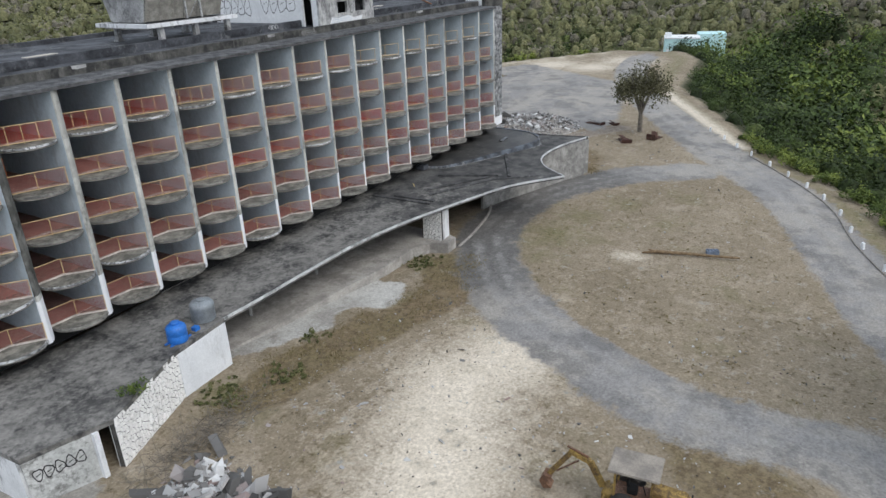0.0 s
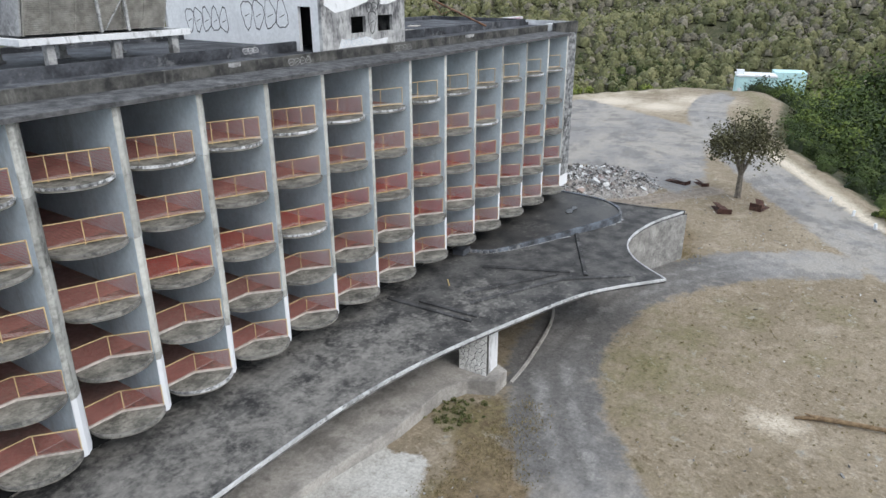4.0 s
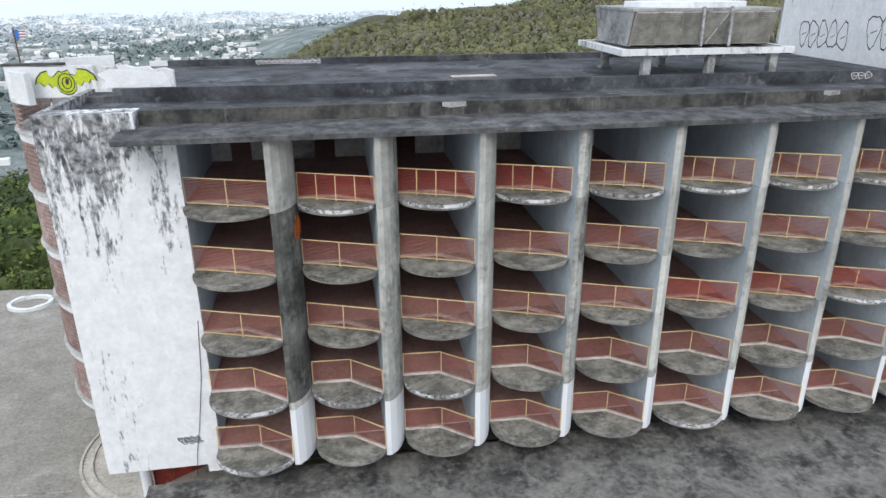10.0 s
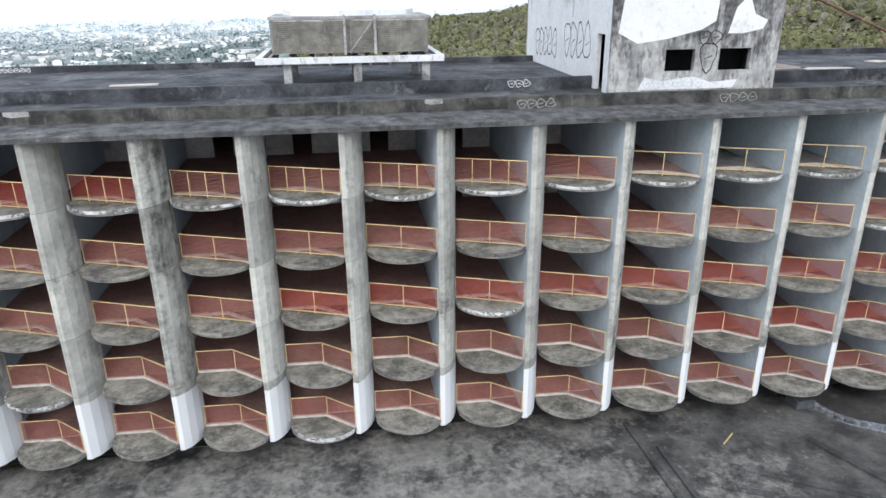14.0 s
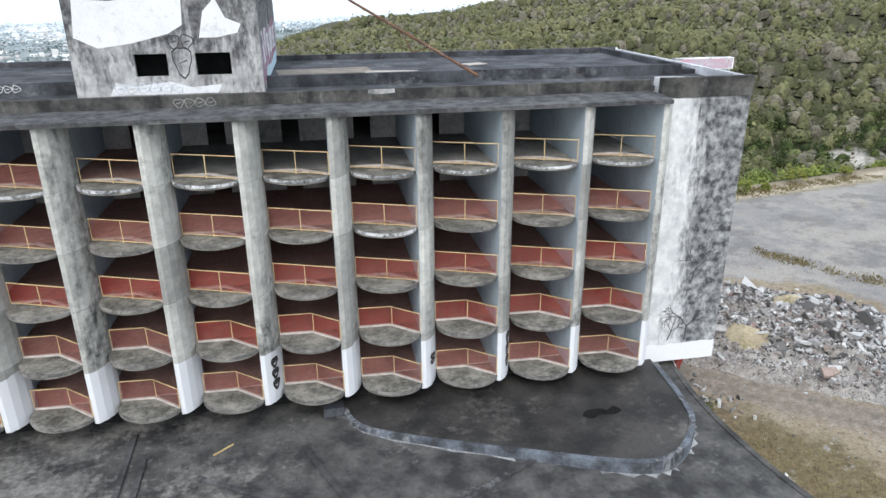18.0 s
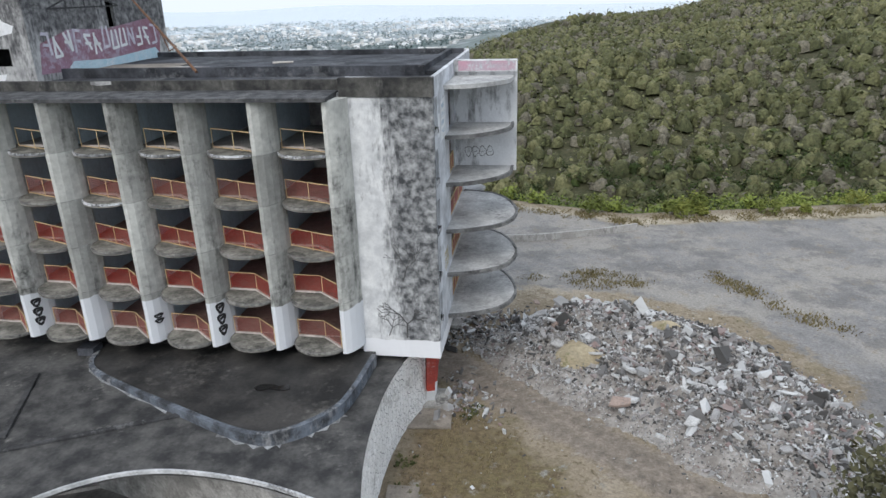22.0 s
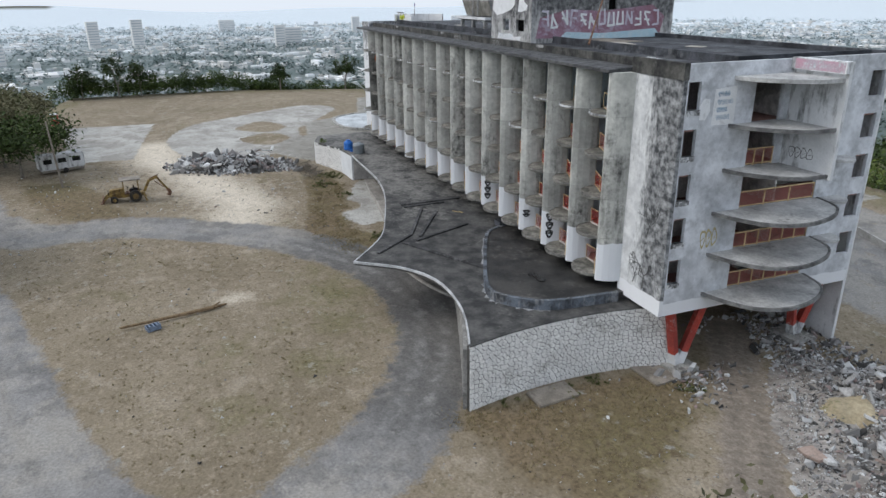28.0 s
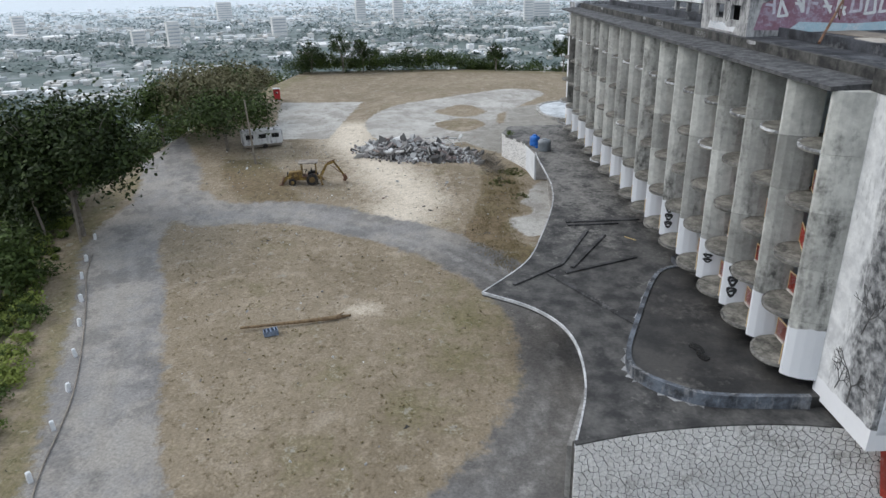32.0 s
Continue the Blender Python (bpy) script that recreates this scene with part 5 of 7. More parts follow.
for i in range(6):
    z = 5.2 + ST * i
    part("band", arc_wall(DR - 0.25, DR + 0.06, z - 0.22, z + 0.2, sec), WHITE_DIRTY, drum)
    part("ledge", arc_wall(DR - 0.2, DR + 0.2, z + 0.2, z + 0.3, sec), FAN, drum)
    screen = Geo()
    for j in range(59 if i < 5 else 39):
        t = radians(100 + 3 * j)
        m = Matrix.Translation((DX + DR * math.cos(t), DY + DR * math.sin(t), 0)) @ Matrix.Rotation(t, 4, "Z")
        screen.box(-0.06, -0.028, z + 0.36, 0.06, 0.028, z + 2.67, m)
    for j in range(11):
        zz = z + 0.44 + 0.215 * j
        for a, b in zip(sec, sec[1:] if i < 5 else sec[1:16]):
            screen.prism([(DX + r * math.cos(t), DY + r * math.sin(t)) for r, t in ((DR - 0.05, a), (DR + 0.05, a), (DR + 0.05, b), (DR - 0.05, b))], zz - 0.028, zz + 0.028)
    tagged(part("pierced_screen", screen, PIERCED, drum), kind="stuff")
part("core", Geo().tube((DX, DY, 0), (DX, DY, 21.4), 2.6, n=24), INNER, drum)
part("top_wall", arc_wall(DR - 0.2, DR + 0.1, 21.2, 22.6, sec[:18]), WHITE_DIRTY, drum)
part("roof_wall", Geo().prism([(7.1, 21.4), (14.3, 21.4), (14.3, 22.5), (13.9, 22.62), (13.4, 22.55), (13.2, 22.7), (12.6, 22.66), (12.2, 22.78), (11.3, 22.7), (10.9, 22.8), (9.0, 22.78), (7.1, 22.85)], 0, 0.3, Matrix.Translation((0, 48.6, 0)) @ FACE), WHITE_DIRTY, drum, "white parapet wall with faded paint")
part("wall_cap", Geo().box(7.0, 48.26, 22.83, 9.6, 48.64, 22.93), FASCIA, drum)
coat_m = Matrix.Translation((0, 48.3, 0)) @ FACE
part("paint_patch", Geo().prism([(11.0, 21.75), (11.3, 22.1), (10.95, 22.4), (11.5, 22.62), (12.5, 22.6), (13.0, 22.5), (13.9, 22.46), (14.05, 22.1), (13.7, 21.85), (12.8, 21.95), (12.0, 21.8)], 0, 0.006, coat_m), FRESH, drum)
# a winged shape: body, two scalloped wings and two ear tips
WING = [(8.3, 22.0), (8.42, 22.3), (8.62, 22.5), (8.9, 22.58), (8.86, 22.42), (9.05, 22.3), (9.2, 22.42), (9.36, 22.56), (9.5, 22.5), (9.72, 22.6), (9.82, 22.42), (10.0, 22.36), (10.15, 22.5), (10.12, 22.64), (10.5, 22.6), (10.78, 22.4), (10.9, 22.1),
        (10.66, 22.2), (10.55, 22.0), (10.36, 22.12), (10.2, 21.9), (10.02, 22.02), (9.98, 21.76), (9.8, 21.58), (9.55, 21.55), (9.3, 21.66), (9.16, 21.95), (8.98, 21.85), (8.84, 22.05), (8.66, 21.9), (8.52, 22.08)]
part("scrawl_outline", Geo().prism([(9.6 + (x - 9.6) * 1.05, 22.08 + (z - 22.08) * 1.11) for x, z in WING], 0, 0.009, coat_m), INK, drum)
part("winged_scrawl", Geo().prism(WING, 0, 0.016, coat_m), LIME, drum, "yellow-green winged paint shape")
for cx_, rx_, rz_ in ((9.6, 0.36, 0.42), (9.62, 0.2, 0.26)):
    ring_ = [(cx_ + rx_ * math.cos(0.5236 * j), 22.05 + rz_ * math.sin(0.5236 * j)) for j in range(13)]
    ink_ring = Geo()
    for (ax_, az_), (bx_, bz_) in zip(ring_, ring_[1:]):
        ink_ring.beam((ax_, 48.28, az_), (bx_, 48.28, bz_), 0.012, 0.045)
    part("scrawl_line", ink_ring, INK, drum)
part("scrawl_line", Geo().prism([(9.6, 21.95), (9.7, 22.0), (9.72, 22.2), (9.62, 22.26), (9.56, 22.1)], 0, 0.024, coat_m), INK, drum)
BASE = surf("worn_platform_concrete", (0.5, 0.47, 0.42), (0.38, 0.36, 0.32), 0.7, (0.2, 0.18, 0.15), 0.7, 0.4, False, 6.0)
part("base_platform", Geo().tube((12.0, 48.0, 0), (12.0, 48.0, 2.02), 5.2, n=44), BASE, drum)
for r_ in (5.24, 4.7):
    ring_ = [(12.0 + r_ * math.cos(0.1396 * j), 48.0 + r_ * math.sin(0.1396 * j)) for j in range(46)]
    part("base_kerb", ribbon(ring_, 0.0, 0.14, 1.9, 2.12), BASE, drum)
part("round_column", Geo().tube((11.15, 43.95, 2.0), (11.15, 43.95, 5.5), 0.27, n=16), WHITE, hotel)
part("red_panel", Geo().prism([(11.35, 44.45), (13.5, 45.8), (13.4, 45.95), (11.25, 44.6)], 2.0, 5.3), RED_COL, hotel)
for j in range(3):
    part("panel_bar", Geo().beam((11.4 + 0.8 * j, 44.46 + 0.5 * j, 2.02), (11.4 + 0.8 * j, 44.46 + 0.5 * j, 5.3), 0.06, 0.06), RUST, hotel)
flag = thing("flag_pole", "small striped flag on a thin pole", "flag", at=hotel.matrix_basis @ pose(6.6, 51.4, 22.3))
part("pole", Geo().tube((0, 0, 0), (0, 0, 2.0), 0.04), RUST, flag)
part("cloth", Geo().box(0.04, -0.01, 1.5, 0.5, 0.01, 1.9), WHITE, flag)
for j in range(3):
    part("stripe", Geo().box(0.22, -0.015, 1.54 + 0.13 * j, 0.5, 0.015, 1.6 + 0.13 * j), RED_COL, flag)
part("hoist_patch", Geo().box(0.04, -0.015, 1.5, 0.22, 0.015, 1.9), BLUE, flag)


# ---- foliage helpers ----
rng = np.random.default_rng(7)


def leaf_mat(name, dark, mid, light):
    """Leaves whose tone follows the plant and varies from leaf to leaf."""
    m = bpy.data.materials.new(name)
    m.use_nodes = True
    n, l = m.node_tree.nodes, m.node_tree.links
    p = n["Principled BSDF"]
    p.inputs["Roughness"].default_value, p.inputs["Specular IOR Level"].default_value = 0.7, 0.2
    a, geo, add, ramp = n.new("ShaderNodeAttribute"), n.new("ShaderNodeNewGeometry"), n.new("ShaderNodeMath"), n.new("ShaderNodeValToRGB")
    a.attribute_name = "tone"
    add.operation = "MULTIPLY_ADD"
    l.new(geo.outputs["Random Per Island"], add.inputs[0])
    add.inputs[1].default_value = 0.2
    l.new(a.outputs["Fac"], add.inputs[2])
    ramp.color_ramp.elements[0].color, ramp.color_ramp.elements[1].color = (*dark, 1), (*light, 1)
    ramp.color_ramp.elements[0].position, ramp.color_ramp.elements[1].position = 0.1, 1.1
    e = ramp.color_ramp.elements.new(0.55)
    e.color = (*mid, 1)
    l.new(add.outputs[0], ramp.inputs[0])
    l.new(ramp.outputs[0], p.inputs["Base Color"])
    return m


def quads_mesh(name, quads, tone, mat):
    """A mesh of loose quads from an array n x 4 x 3, with a tone for each."""
    n = len(quads)
    me = bpy.data.meshes.new(name)
    me.vertices.add(4 * n)
    me.vertices.foreach_set("co", quads.reshape(-1).astype(np.float32))
    me.loops.add(4 * n)
    me.loops.foreach_set("vertex_index", np.arange(4 * n, dtype=np.int32))
    me.polygons.add(n)
    me.polygons.foreach_set("loop_start", np.arange(0, 4 * n, 4, dtype=np.int32))
    me.polygons.foreach_set("loop_total", np.full(n, 4, np.int32))
    me.attributes.new("tone", "FLOAT", "POINT").data.foreach_set("value", np.repeat(tone, 4).astype(np.float32))
    me.materials.append(mat)
    me.update()
    me.validate()
    return me


def leaf_quads(centres, size, flat=0.5):
    """Random leaves round the given centres."""
    n = len(centres)
    nrm = rng.normal(size=(n, 3))
    nrm[:, 2] = np.abs(nrm[:, 2]) + flat
    nrm /= np.linalg.norm(nrm, axis=1, keepdims=True)
    u = np.cross(nrm, rng.normal(size=(n, 3)))
    u /= np.linalg.norm(u, axis=1, keepdims=True) + 1e-9
    v = np.cross(nrm, u)
    s = (size * rng.uniform(0.55, 1.3, n))[:, None]
    return np.stack([centres - u * s, centres - v * s * 0.55, centres + u * s, centres + v * s * 0.55], 1)


def crown_points(c, r, clumps, each, spread, lobed=0.0):
    """Points gathered in clumps over the upper shell of an ellipsoid."""
    d = rng.normal(size=(clumps, 3))
    d[:, 2] = np.abs(d[:, 2]) * 0.9 - 0.25
    d /= np.linalg.norm(d, axis=1, keepdims=True)
    turn = np.arctan2(d[:, 1], d[:, 0])
    lobe = 1 + lobed * np.sin(3 * turn + rng.uniform(0, 6.28)) * np.cos(2.2 * d[:, 2] + rng.uniform(0, 6.28))
    k = np.asarray(c) + d * np.asarray(r) * rng.uniform(0.4, 1.0, (clumps, 1)) * lobe[:, None]
    p = np.repeat(k, each, 0) + rng.normal(size=(clumps * each, 3)) * spread
    return p, np.repeat(rng.uniform(-0.15, 0.15, clumps), each)


GREEN = leaf_mat("green_leaves", (0.015, 0.026, 0.007), (0.06, 0.092, 0.022), (0.19, 0.23, 0.052))
DRY = leaf_mat("dry_scrub", (0.065, 0.064, 0.034), (0.135, 0.128, 0.068), (0.25, 0.22, 0.15))
HILL = leaf_mat("hill_leaves", (0.046, 0.056, 0.02), (0.105, 0.115, 0.046), (0.19, 0.19, 0.085))
TWIGGY = leaf_mat("grey_twigs", (0.09, 0.082, 0.062), (0.145, 0.132, 0.1), (0.22, 0.2, 0.16))
BARK = surf("grey_bark", (0.2, 0.18, 0.15), (0.12, 0.105, 0.09), 2.5, (0.3, 0.28, 0.25), 0.5, 0.4, True, 16.0, bump=0.6)


def ground_at(x, y):
    return float(terrain(np.array([[float(x)]]), np.array([[float(y)]]))[0, 0])


def tree(name, x, y, height, radius, label, tone, mat, clumps=60, each=45, leaf=0.2, trunk=0.22, stems=4, lift=0.52):
    z = ground_at(x, y) - 0.2
    ob = thing(name, label, "tree", "trees on the hilltop", at=pose(x, y, z))
    wood = Geo()
    fork = height * 0.3
    wood.tube((0, 0, 0), (0.1, 0.05, fork), trunk, trunk * 0.75, 9)
    for i in range(stems):
        a = 6.2832 * (i + rng.uniform(-0.3, 0.3)) / stems
        q = Vector((math.cos(a) * radius * 0.35, math.sin(a) * radius * 0.35, height * 0.62))
        wood.tube((0.1, 0.05, fork * 0.9), q, trunk * 0.55, trunk * 0.32, 7)
        for j in range(4):
            b = a + rng.uniform(-1.0, 1.0)
            e = Vector((math.cos(b) * radius * rng.uniform(0.5, 0.85), math.sin(b) * radius * rng.uniform(0.5, 0.85), height * rng.uniform(0.62, 0.93)))
            wood.tube(q.lerp(Vector((0, 0, fork)), 0.25 * j / 3), e, trunk * 0.25, trunk * 0.06, 5)
    part("trunk", wood, BARK, ob)
    p, t = crown_points((0, 0, height * lift), (radius, radius, height * (0.99 - lift)), clumps, each, radius * 0.12, 0.32)
    part("crown", quads_mesh("crown", leaf_quads(p, leaf), np.clip(tone + t, 0, 1), mat), None, ob)
    return ob


def wood_of(name, spots, sizes, tones, label, mat, clumps, each, leaf, tall=0.8, flat=0.5, rel=0.0):
    """Many crowns as one mass of foliage; spots hold x, y."""
    x, y = spots[:, 0], spots[:, 1]
    z = terrain(x[None, :], y[None, :])[0]
    out, tone = [], []
    for cx, cy, cz, s, t in zip(x, y, z, sizes, tones):
        p, dt = crown_points((cx, cy, cz + s * tall * 0.6), (s, s, s * tall), clumps, each, s * 0.17)
        out.append(p)
        tone.append(np.clip(t + dt, 0, 1))
    p = np.concatenate(out)
    ob = new(name, quads_mesh(name, leaf_quads(p, np.repeat(sizes * rel, clumps * each) if rel else leaf, flat), np.concatenate(tone), mat))
    return tagged(ob, label, "woodland", kind="stuff")


def bumpy(name, dark, mid, light, grain):
    """Foliage seen as one mass: leafy grain and relief over the tones of the crowns."""
    m = leaf_mat(name, dark, mid, light)
    n, l = m.node_tree.nodes, m.node_tree.links
    p = n["Principled BSDF"]
    src = p.inputs["Base Color"].links[0].from_socket
    geo, nz, rr, mx, bp = (n.new(k) for k in ("ShaderNodeNewGeometry", "ShaderNodeTexNoise", "ShaderNodeMapRange", "ShaderNodeMixRGB", "ShaderNodeBump"))
    nz.inputs["Scale"].default_value, nz.inputs["Detail"].default_value, nz.inputs["Roughness"].default_value = grain, 6, 0.7
    l.new(geo.outputs["Position"], nz.inputs["Vector"])
    for i, v in enumerate((0.34, 0.66, 0.36, 1.6)):
        rr.inputs[i + 1].default_value = v
    l.new(nz.outputs[0], rr.inputs[0])
    mx.blend_type = "MULTIPLY"
    mx.inputs[0].default_value = 0.85
    l.new(src, mx.inputs[1])
    l.new(rr.outputs[0], mx.inputs[2])
    l.new(mx.outputs[0], p.inputs["Base Color"])
    bp.inputs["Strength"].default_value, bp.inputs["Distance"].default_value = 0.7, 0.5 / grain
    l.new(nz.outputs[0], bp.inputs["Height"])
    l.new(bp.outputs[0], p.inputs["Normal"])
    return m


def crown_bodies(name, spots, sizes, tones, label, mat, tall=0.8):
    """The bodies of many crowns: uneven lobed domes, each with its own tone and painted shading."""
    segs, rings = 6, 2
    n = len(spots)
    z = terrain(spots[None, :, 0], spots[None, :, 1])[0]
    lift_ = np.linspace(-0.1, 0.95, rings)
    turn = np.arange(segs) * 6.2832 / segs
    rad = rng.uniform(0.6, 1.2, (n, rings, segs)) * np.cos(lift_ * 0.95)[None, :, None]
    a = turn[None, None, :] + rng.uniform(0, 6.28, (n, 1, 1))
    x = spots[:, 0, None, None] + sizes[:, None, None] * rad * np.cos(a)
    y = spots[:, 1, None, None] + sizes[:, None, None] * rad * np.sin(a)
    h = z[:, None, None] + sizes[:, None, None] * tall * (0.12 + np.sin(lift_)[None, :, None] * 1.05 + rng.uniform(-0.2, 0.2, (n, rings, segs)))
    v = np.stack([x, y, np.broadcast_to(h, x.shape)], -1).reshape(n, rings * segs, 3)
    top = np.stack([spots[:, 0], spots[:, 1], z + sizes * tall * 1.3], -1)[:, None]
    v = np.concatenate([v, top], 1)
    quad = [(r * segs + i, r * segs + (i + 1) % segs, (r + 1) * segs + (i + 1) % segs, (r + 1) * segs + i) for r in range(rings - 1) for i in range(segs)]
    tri = [((rings - 1) * segs + i, (rings - 1) * segs + (i + 1) % segs, rings * segs) for i in range(segs)]
    per = rings * segs + 1
    base_ = (np.arange(n) * per)[:, None, None]
    me = bpy.data.meshes.new(name)
    me.from_pydata(v.reshape(-1, 3).tolist(), [], (base_ + np.array(quad)).reshape(-1, 4).tolist() + (base_ + np.array(tri)).reshape(-1, 3).tolist())
    # shading in the tone: darker at the base ring, lighter at the top
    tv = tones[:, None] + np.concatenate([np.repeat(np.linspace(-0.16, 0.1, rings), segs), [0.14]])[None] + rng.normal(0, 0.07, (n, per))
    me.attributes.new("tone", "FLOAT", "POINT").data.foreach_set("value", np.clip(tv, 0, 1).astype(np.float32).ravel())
    me.materials.append(mat)
    me.polygons.foreach_set("use_smooth", [True] * len(me.polygons))
    return tagged(new(name, me), label, "woodland", kind="stuff")


def scatter(n, x0, x1, y0, y1, keep):
    out = np.zeros((0, 2))
    while len(out) < n:
        c = np.stack([rng.uniform(x0, x1, 4 * n), rng.uniform(y0, y1, 4 * n)], 1)
        c = c[keep(c[:, 0], c[:, 1])]
        out = np.concatenate([out, c])
    return out[:n]


def off_top(x, y):
    return poly_dist(x, y, PLATEAU)


def azimuth(x, y):
    return np.degrees(np.arctan2(x - 50, y - 30))


# slopes next to the road and the lot
near = scatter(520, 40, 270, -95, 60, lambda x, y: (off_top(x, y) > 2.5) & (off_top(x, y) < 75) & (y < 40) & (((x - 232) / 11) ** 2 + ((y + 28) / 15) ** 2 > 1.1) & ((x < 222) | (y < 22)))
low_scrub = np.where((near[:, 0] > 170) & (np.abs(near[:, 1] + 0.132 * near[:, 0] - 6.1) < 13), 0.3, 1.0)
wood_of("slope_wood", near, np.minimum(rng.uniform(2.0, 8.2, 520), 0.9 + 0.3 * off_top(near[:, 0], near[:, 1])) * low_scrub, np.clip(rng.normal(0.27, 0.26, 520), 0, 1), "dense dry-forest scrub on the slope below the road", GREEN, 30, 12, 0.36, 1.0, 0.6, 0.084)
near_body = np.minimum(rng.uniform(2.2, 6.6, 520), 0.8 + 0.27 * off_top(near[:, 0], near[:, 1])) * low_scrub
# darker copy of the leaf greens: shade inside the crowns as colour
SHADED_CROWN = bumpy("shaded_crown_body", (0.012, 0.02, 0.006), (0.045, 0.066, 0.018), (0.12, 0.145, 0.045), 1.6)
crown_bodies("slope_thicket", near, near_body, np.clip(rng.normal(0.22, 0.15, 520), 0, 1), "crown bodies of the slope forest, darkened as inner shade", SHADED_CROWN, 0.85)
rim = scatter(460, 60, 280, 60, 190, lambda x, y: (off_top(x, y) > 2) & (off_top(x, y) < 90))
wood_of("rim_scrub", rim, np.minimum(rng.uniform(1.2, 3.6, 460), 1.0 + 0.12 * off_top(rim[:, 0], rim[:, 1])), np.clip(1.05 - 0.02 * off_top(rim[:, 0], rim[:, 1]) + rng.normal(0, 0.2, 460), 0.2, 1), "bright green bushes and scrub below the lot", GREEN, 18, 12, 0.27)
crown_bodies("rim_thicket", rim, np.minimum(rng.uniform(0.8, 2.3, 460), 0.7 + 0.08 * off_top(rim[:, 0], rim[:, 1])), rng.uniform(0.2, 0.8, 460), "green scrub below the lot", SHADED_CROWN, 0.8)
west = scatter(300, -140, 60, -90, 140, lambda x, y: (off_top(x, y) > 1.5) & (off_top(x, y) < 45) & (x < 40) & ((y < 10) | (x < -20)))
wood_of("west_slope_wood", west, np.minimum(rng.uniform(2.4, 5.6, 300), 1.8 + 0.35 * off_top(west[:, 0], west[:, 1])), rng.uniform(0.1, 0.6, 300), "green trees and scrub on the slope above the town", GREEN, 20, 12, 0.32)
back = scatter(150, -60, 70, 95, 210, lambda x, y: (off_top(x, y) > 1) & (off_top(x, y) < 110))
wood_of("rear_slope_wood", back, rng.uniform(2.0, 4.5, 150), rng.uniform(0.1, 0.6, 150), "dense green wood on the slope behind the hotel", GREEN, 24, 14, 0.3)
edge_wood = scatter(900, -110, 26, 66, 300, lambda x, y: (off_top(x, y) > 1.2) & (off_top(x, y) < 225) & (rng.uniform(size=x.shape) < np.exp(-off_top(x, y) / 110) * (np.abs(x + 0.33 * y - 21) < 60)))
edge_off = off_top(edge_wood[:, 0], edge_wood[:, 1])
edge_size = np.minimum(rng.uniform(1.8, 5.0, 900), 1.4 + 0.16 * edge_off) * (1 + edge_off / 260)
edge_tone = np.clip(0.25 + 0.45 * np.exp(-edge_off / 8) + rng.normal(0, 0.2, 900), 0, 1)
wood_of("yard_edge_wood", edge_wood, edge_size, edge_tone, "green and bare scrub along the edge of the yard", GREEN, 12, 11, 0.26, 0.9, 0.5, 0.09)
crown_bodies("yard_edge_thicket", edge_wood, edge_size * 0.9, np.clip(edge_tone * 0.7, 0, 1), "crown bodies along the edge of the yard, darkened as inner shade", SHADED_CROWN, 0.9)
# far hillside: green and bare grey crowns mixed in drifts, more grey ones farther away


def clear_of_rock(x, y):
    ok = np.ones(x.shape, bool)
    for rx_, ry_, ra_, rb_ in ROCKS:
        ok &= ((x - rx_) / ra_) ** 2 + ((y - ry_) / rb_) ** 2 > 1.2
    return ok


def on_hill(x, y):
    away = np.hypot(x - 50, y - 30)
    return (off_top(x, y) > 36) & (away < 860) & (azimuth(x, y) > -12) & (azimuth(x, y) < 125) & clear_of_rock(x, y) & (rng.uniform(size=x.shape) < (4.6 / (4 + away / 100)) ** 2)


def drift(p):
    return 0.5 + 0.3 * np.sin(p[:, 0] * 0.021 + 1.0) * np.cos(p[:, 1] * 0.018) + 0.2 * np.sin(p[:, 0] * 0.055 + p[:, 1] * 0.047)


far = scatter(27000, -150, 900, -450, 880, on_hill)
far_size = rng.uniform(0.4, 1.0, len(far)) * (3.1 + np.hypot(far[:, 0] - 50, far[:, 1] - 30) / 135)
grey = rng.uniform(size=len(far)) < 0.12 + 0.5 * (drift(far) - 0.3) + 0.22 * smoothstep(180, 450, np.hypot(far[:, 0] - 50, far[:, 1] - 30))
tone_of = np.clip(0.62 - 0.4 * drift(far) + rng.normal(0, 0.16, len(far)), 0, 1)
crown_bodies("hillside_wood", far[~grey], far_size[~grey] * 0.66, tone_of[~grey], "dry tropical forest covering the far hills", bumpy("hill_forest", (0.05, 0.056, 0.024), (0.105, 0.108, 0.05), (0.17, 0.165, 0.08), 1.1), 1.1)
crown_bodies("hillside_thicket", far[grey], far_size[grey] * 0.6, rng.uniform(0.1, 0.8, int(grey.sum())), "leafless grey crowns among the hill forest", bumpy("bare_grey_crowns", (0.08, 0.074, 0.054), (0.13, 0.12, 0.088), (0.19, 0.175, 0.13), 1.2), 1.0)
# leaf tones are lifted above the bodies to carry the light
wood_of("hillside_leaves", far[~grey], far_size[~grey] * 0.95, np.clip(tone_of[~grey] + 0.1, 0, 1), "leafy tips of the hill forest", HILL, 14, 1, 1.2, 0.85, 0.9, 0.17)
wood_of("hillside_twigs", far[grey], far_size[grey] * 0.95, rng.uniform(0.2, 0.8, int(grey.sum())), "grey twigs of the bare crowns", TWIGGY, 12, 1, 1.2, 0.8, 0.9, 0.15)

# ---- the town on the plain ----
# the town's pale, bluish base colours include some haze
TOWN_WALL = bpy.data.materials.new("town_walls")
TOWN_WALL.use_nodes = True
tn, tl = TOWN_WALL.node_tree.nodes, TOWN_WALL.node_tree.links
tg, tr = tn.new("ShaderNodeNewGeometry"), tn.new("ShaderNodeValToRGB")
tr.color_ramp.elements[0].color, tr.color_ramp.elements[1].color = (0.4, 0.43, 0.45, 1), (0.88, 0.9, 0.92, 1)
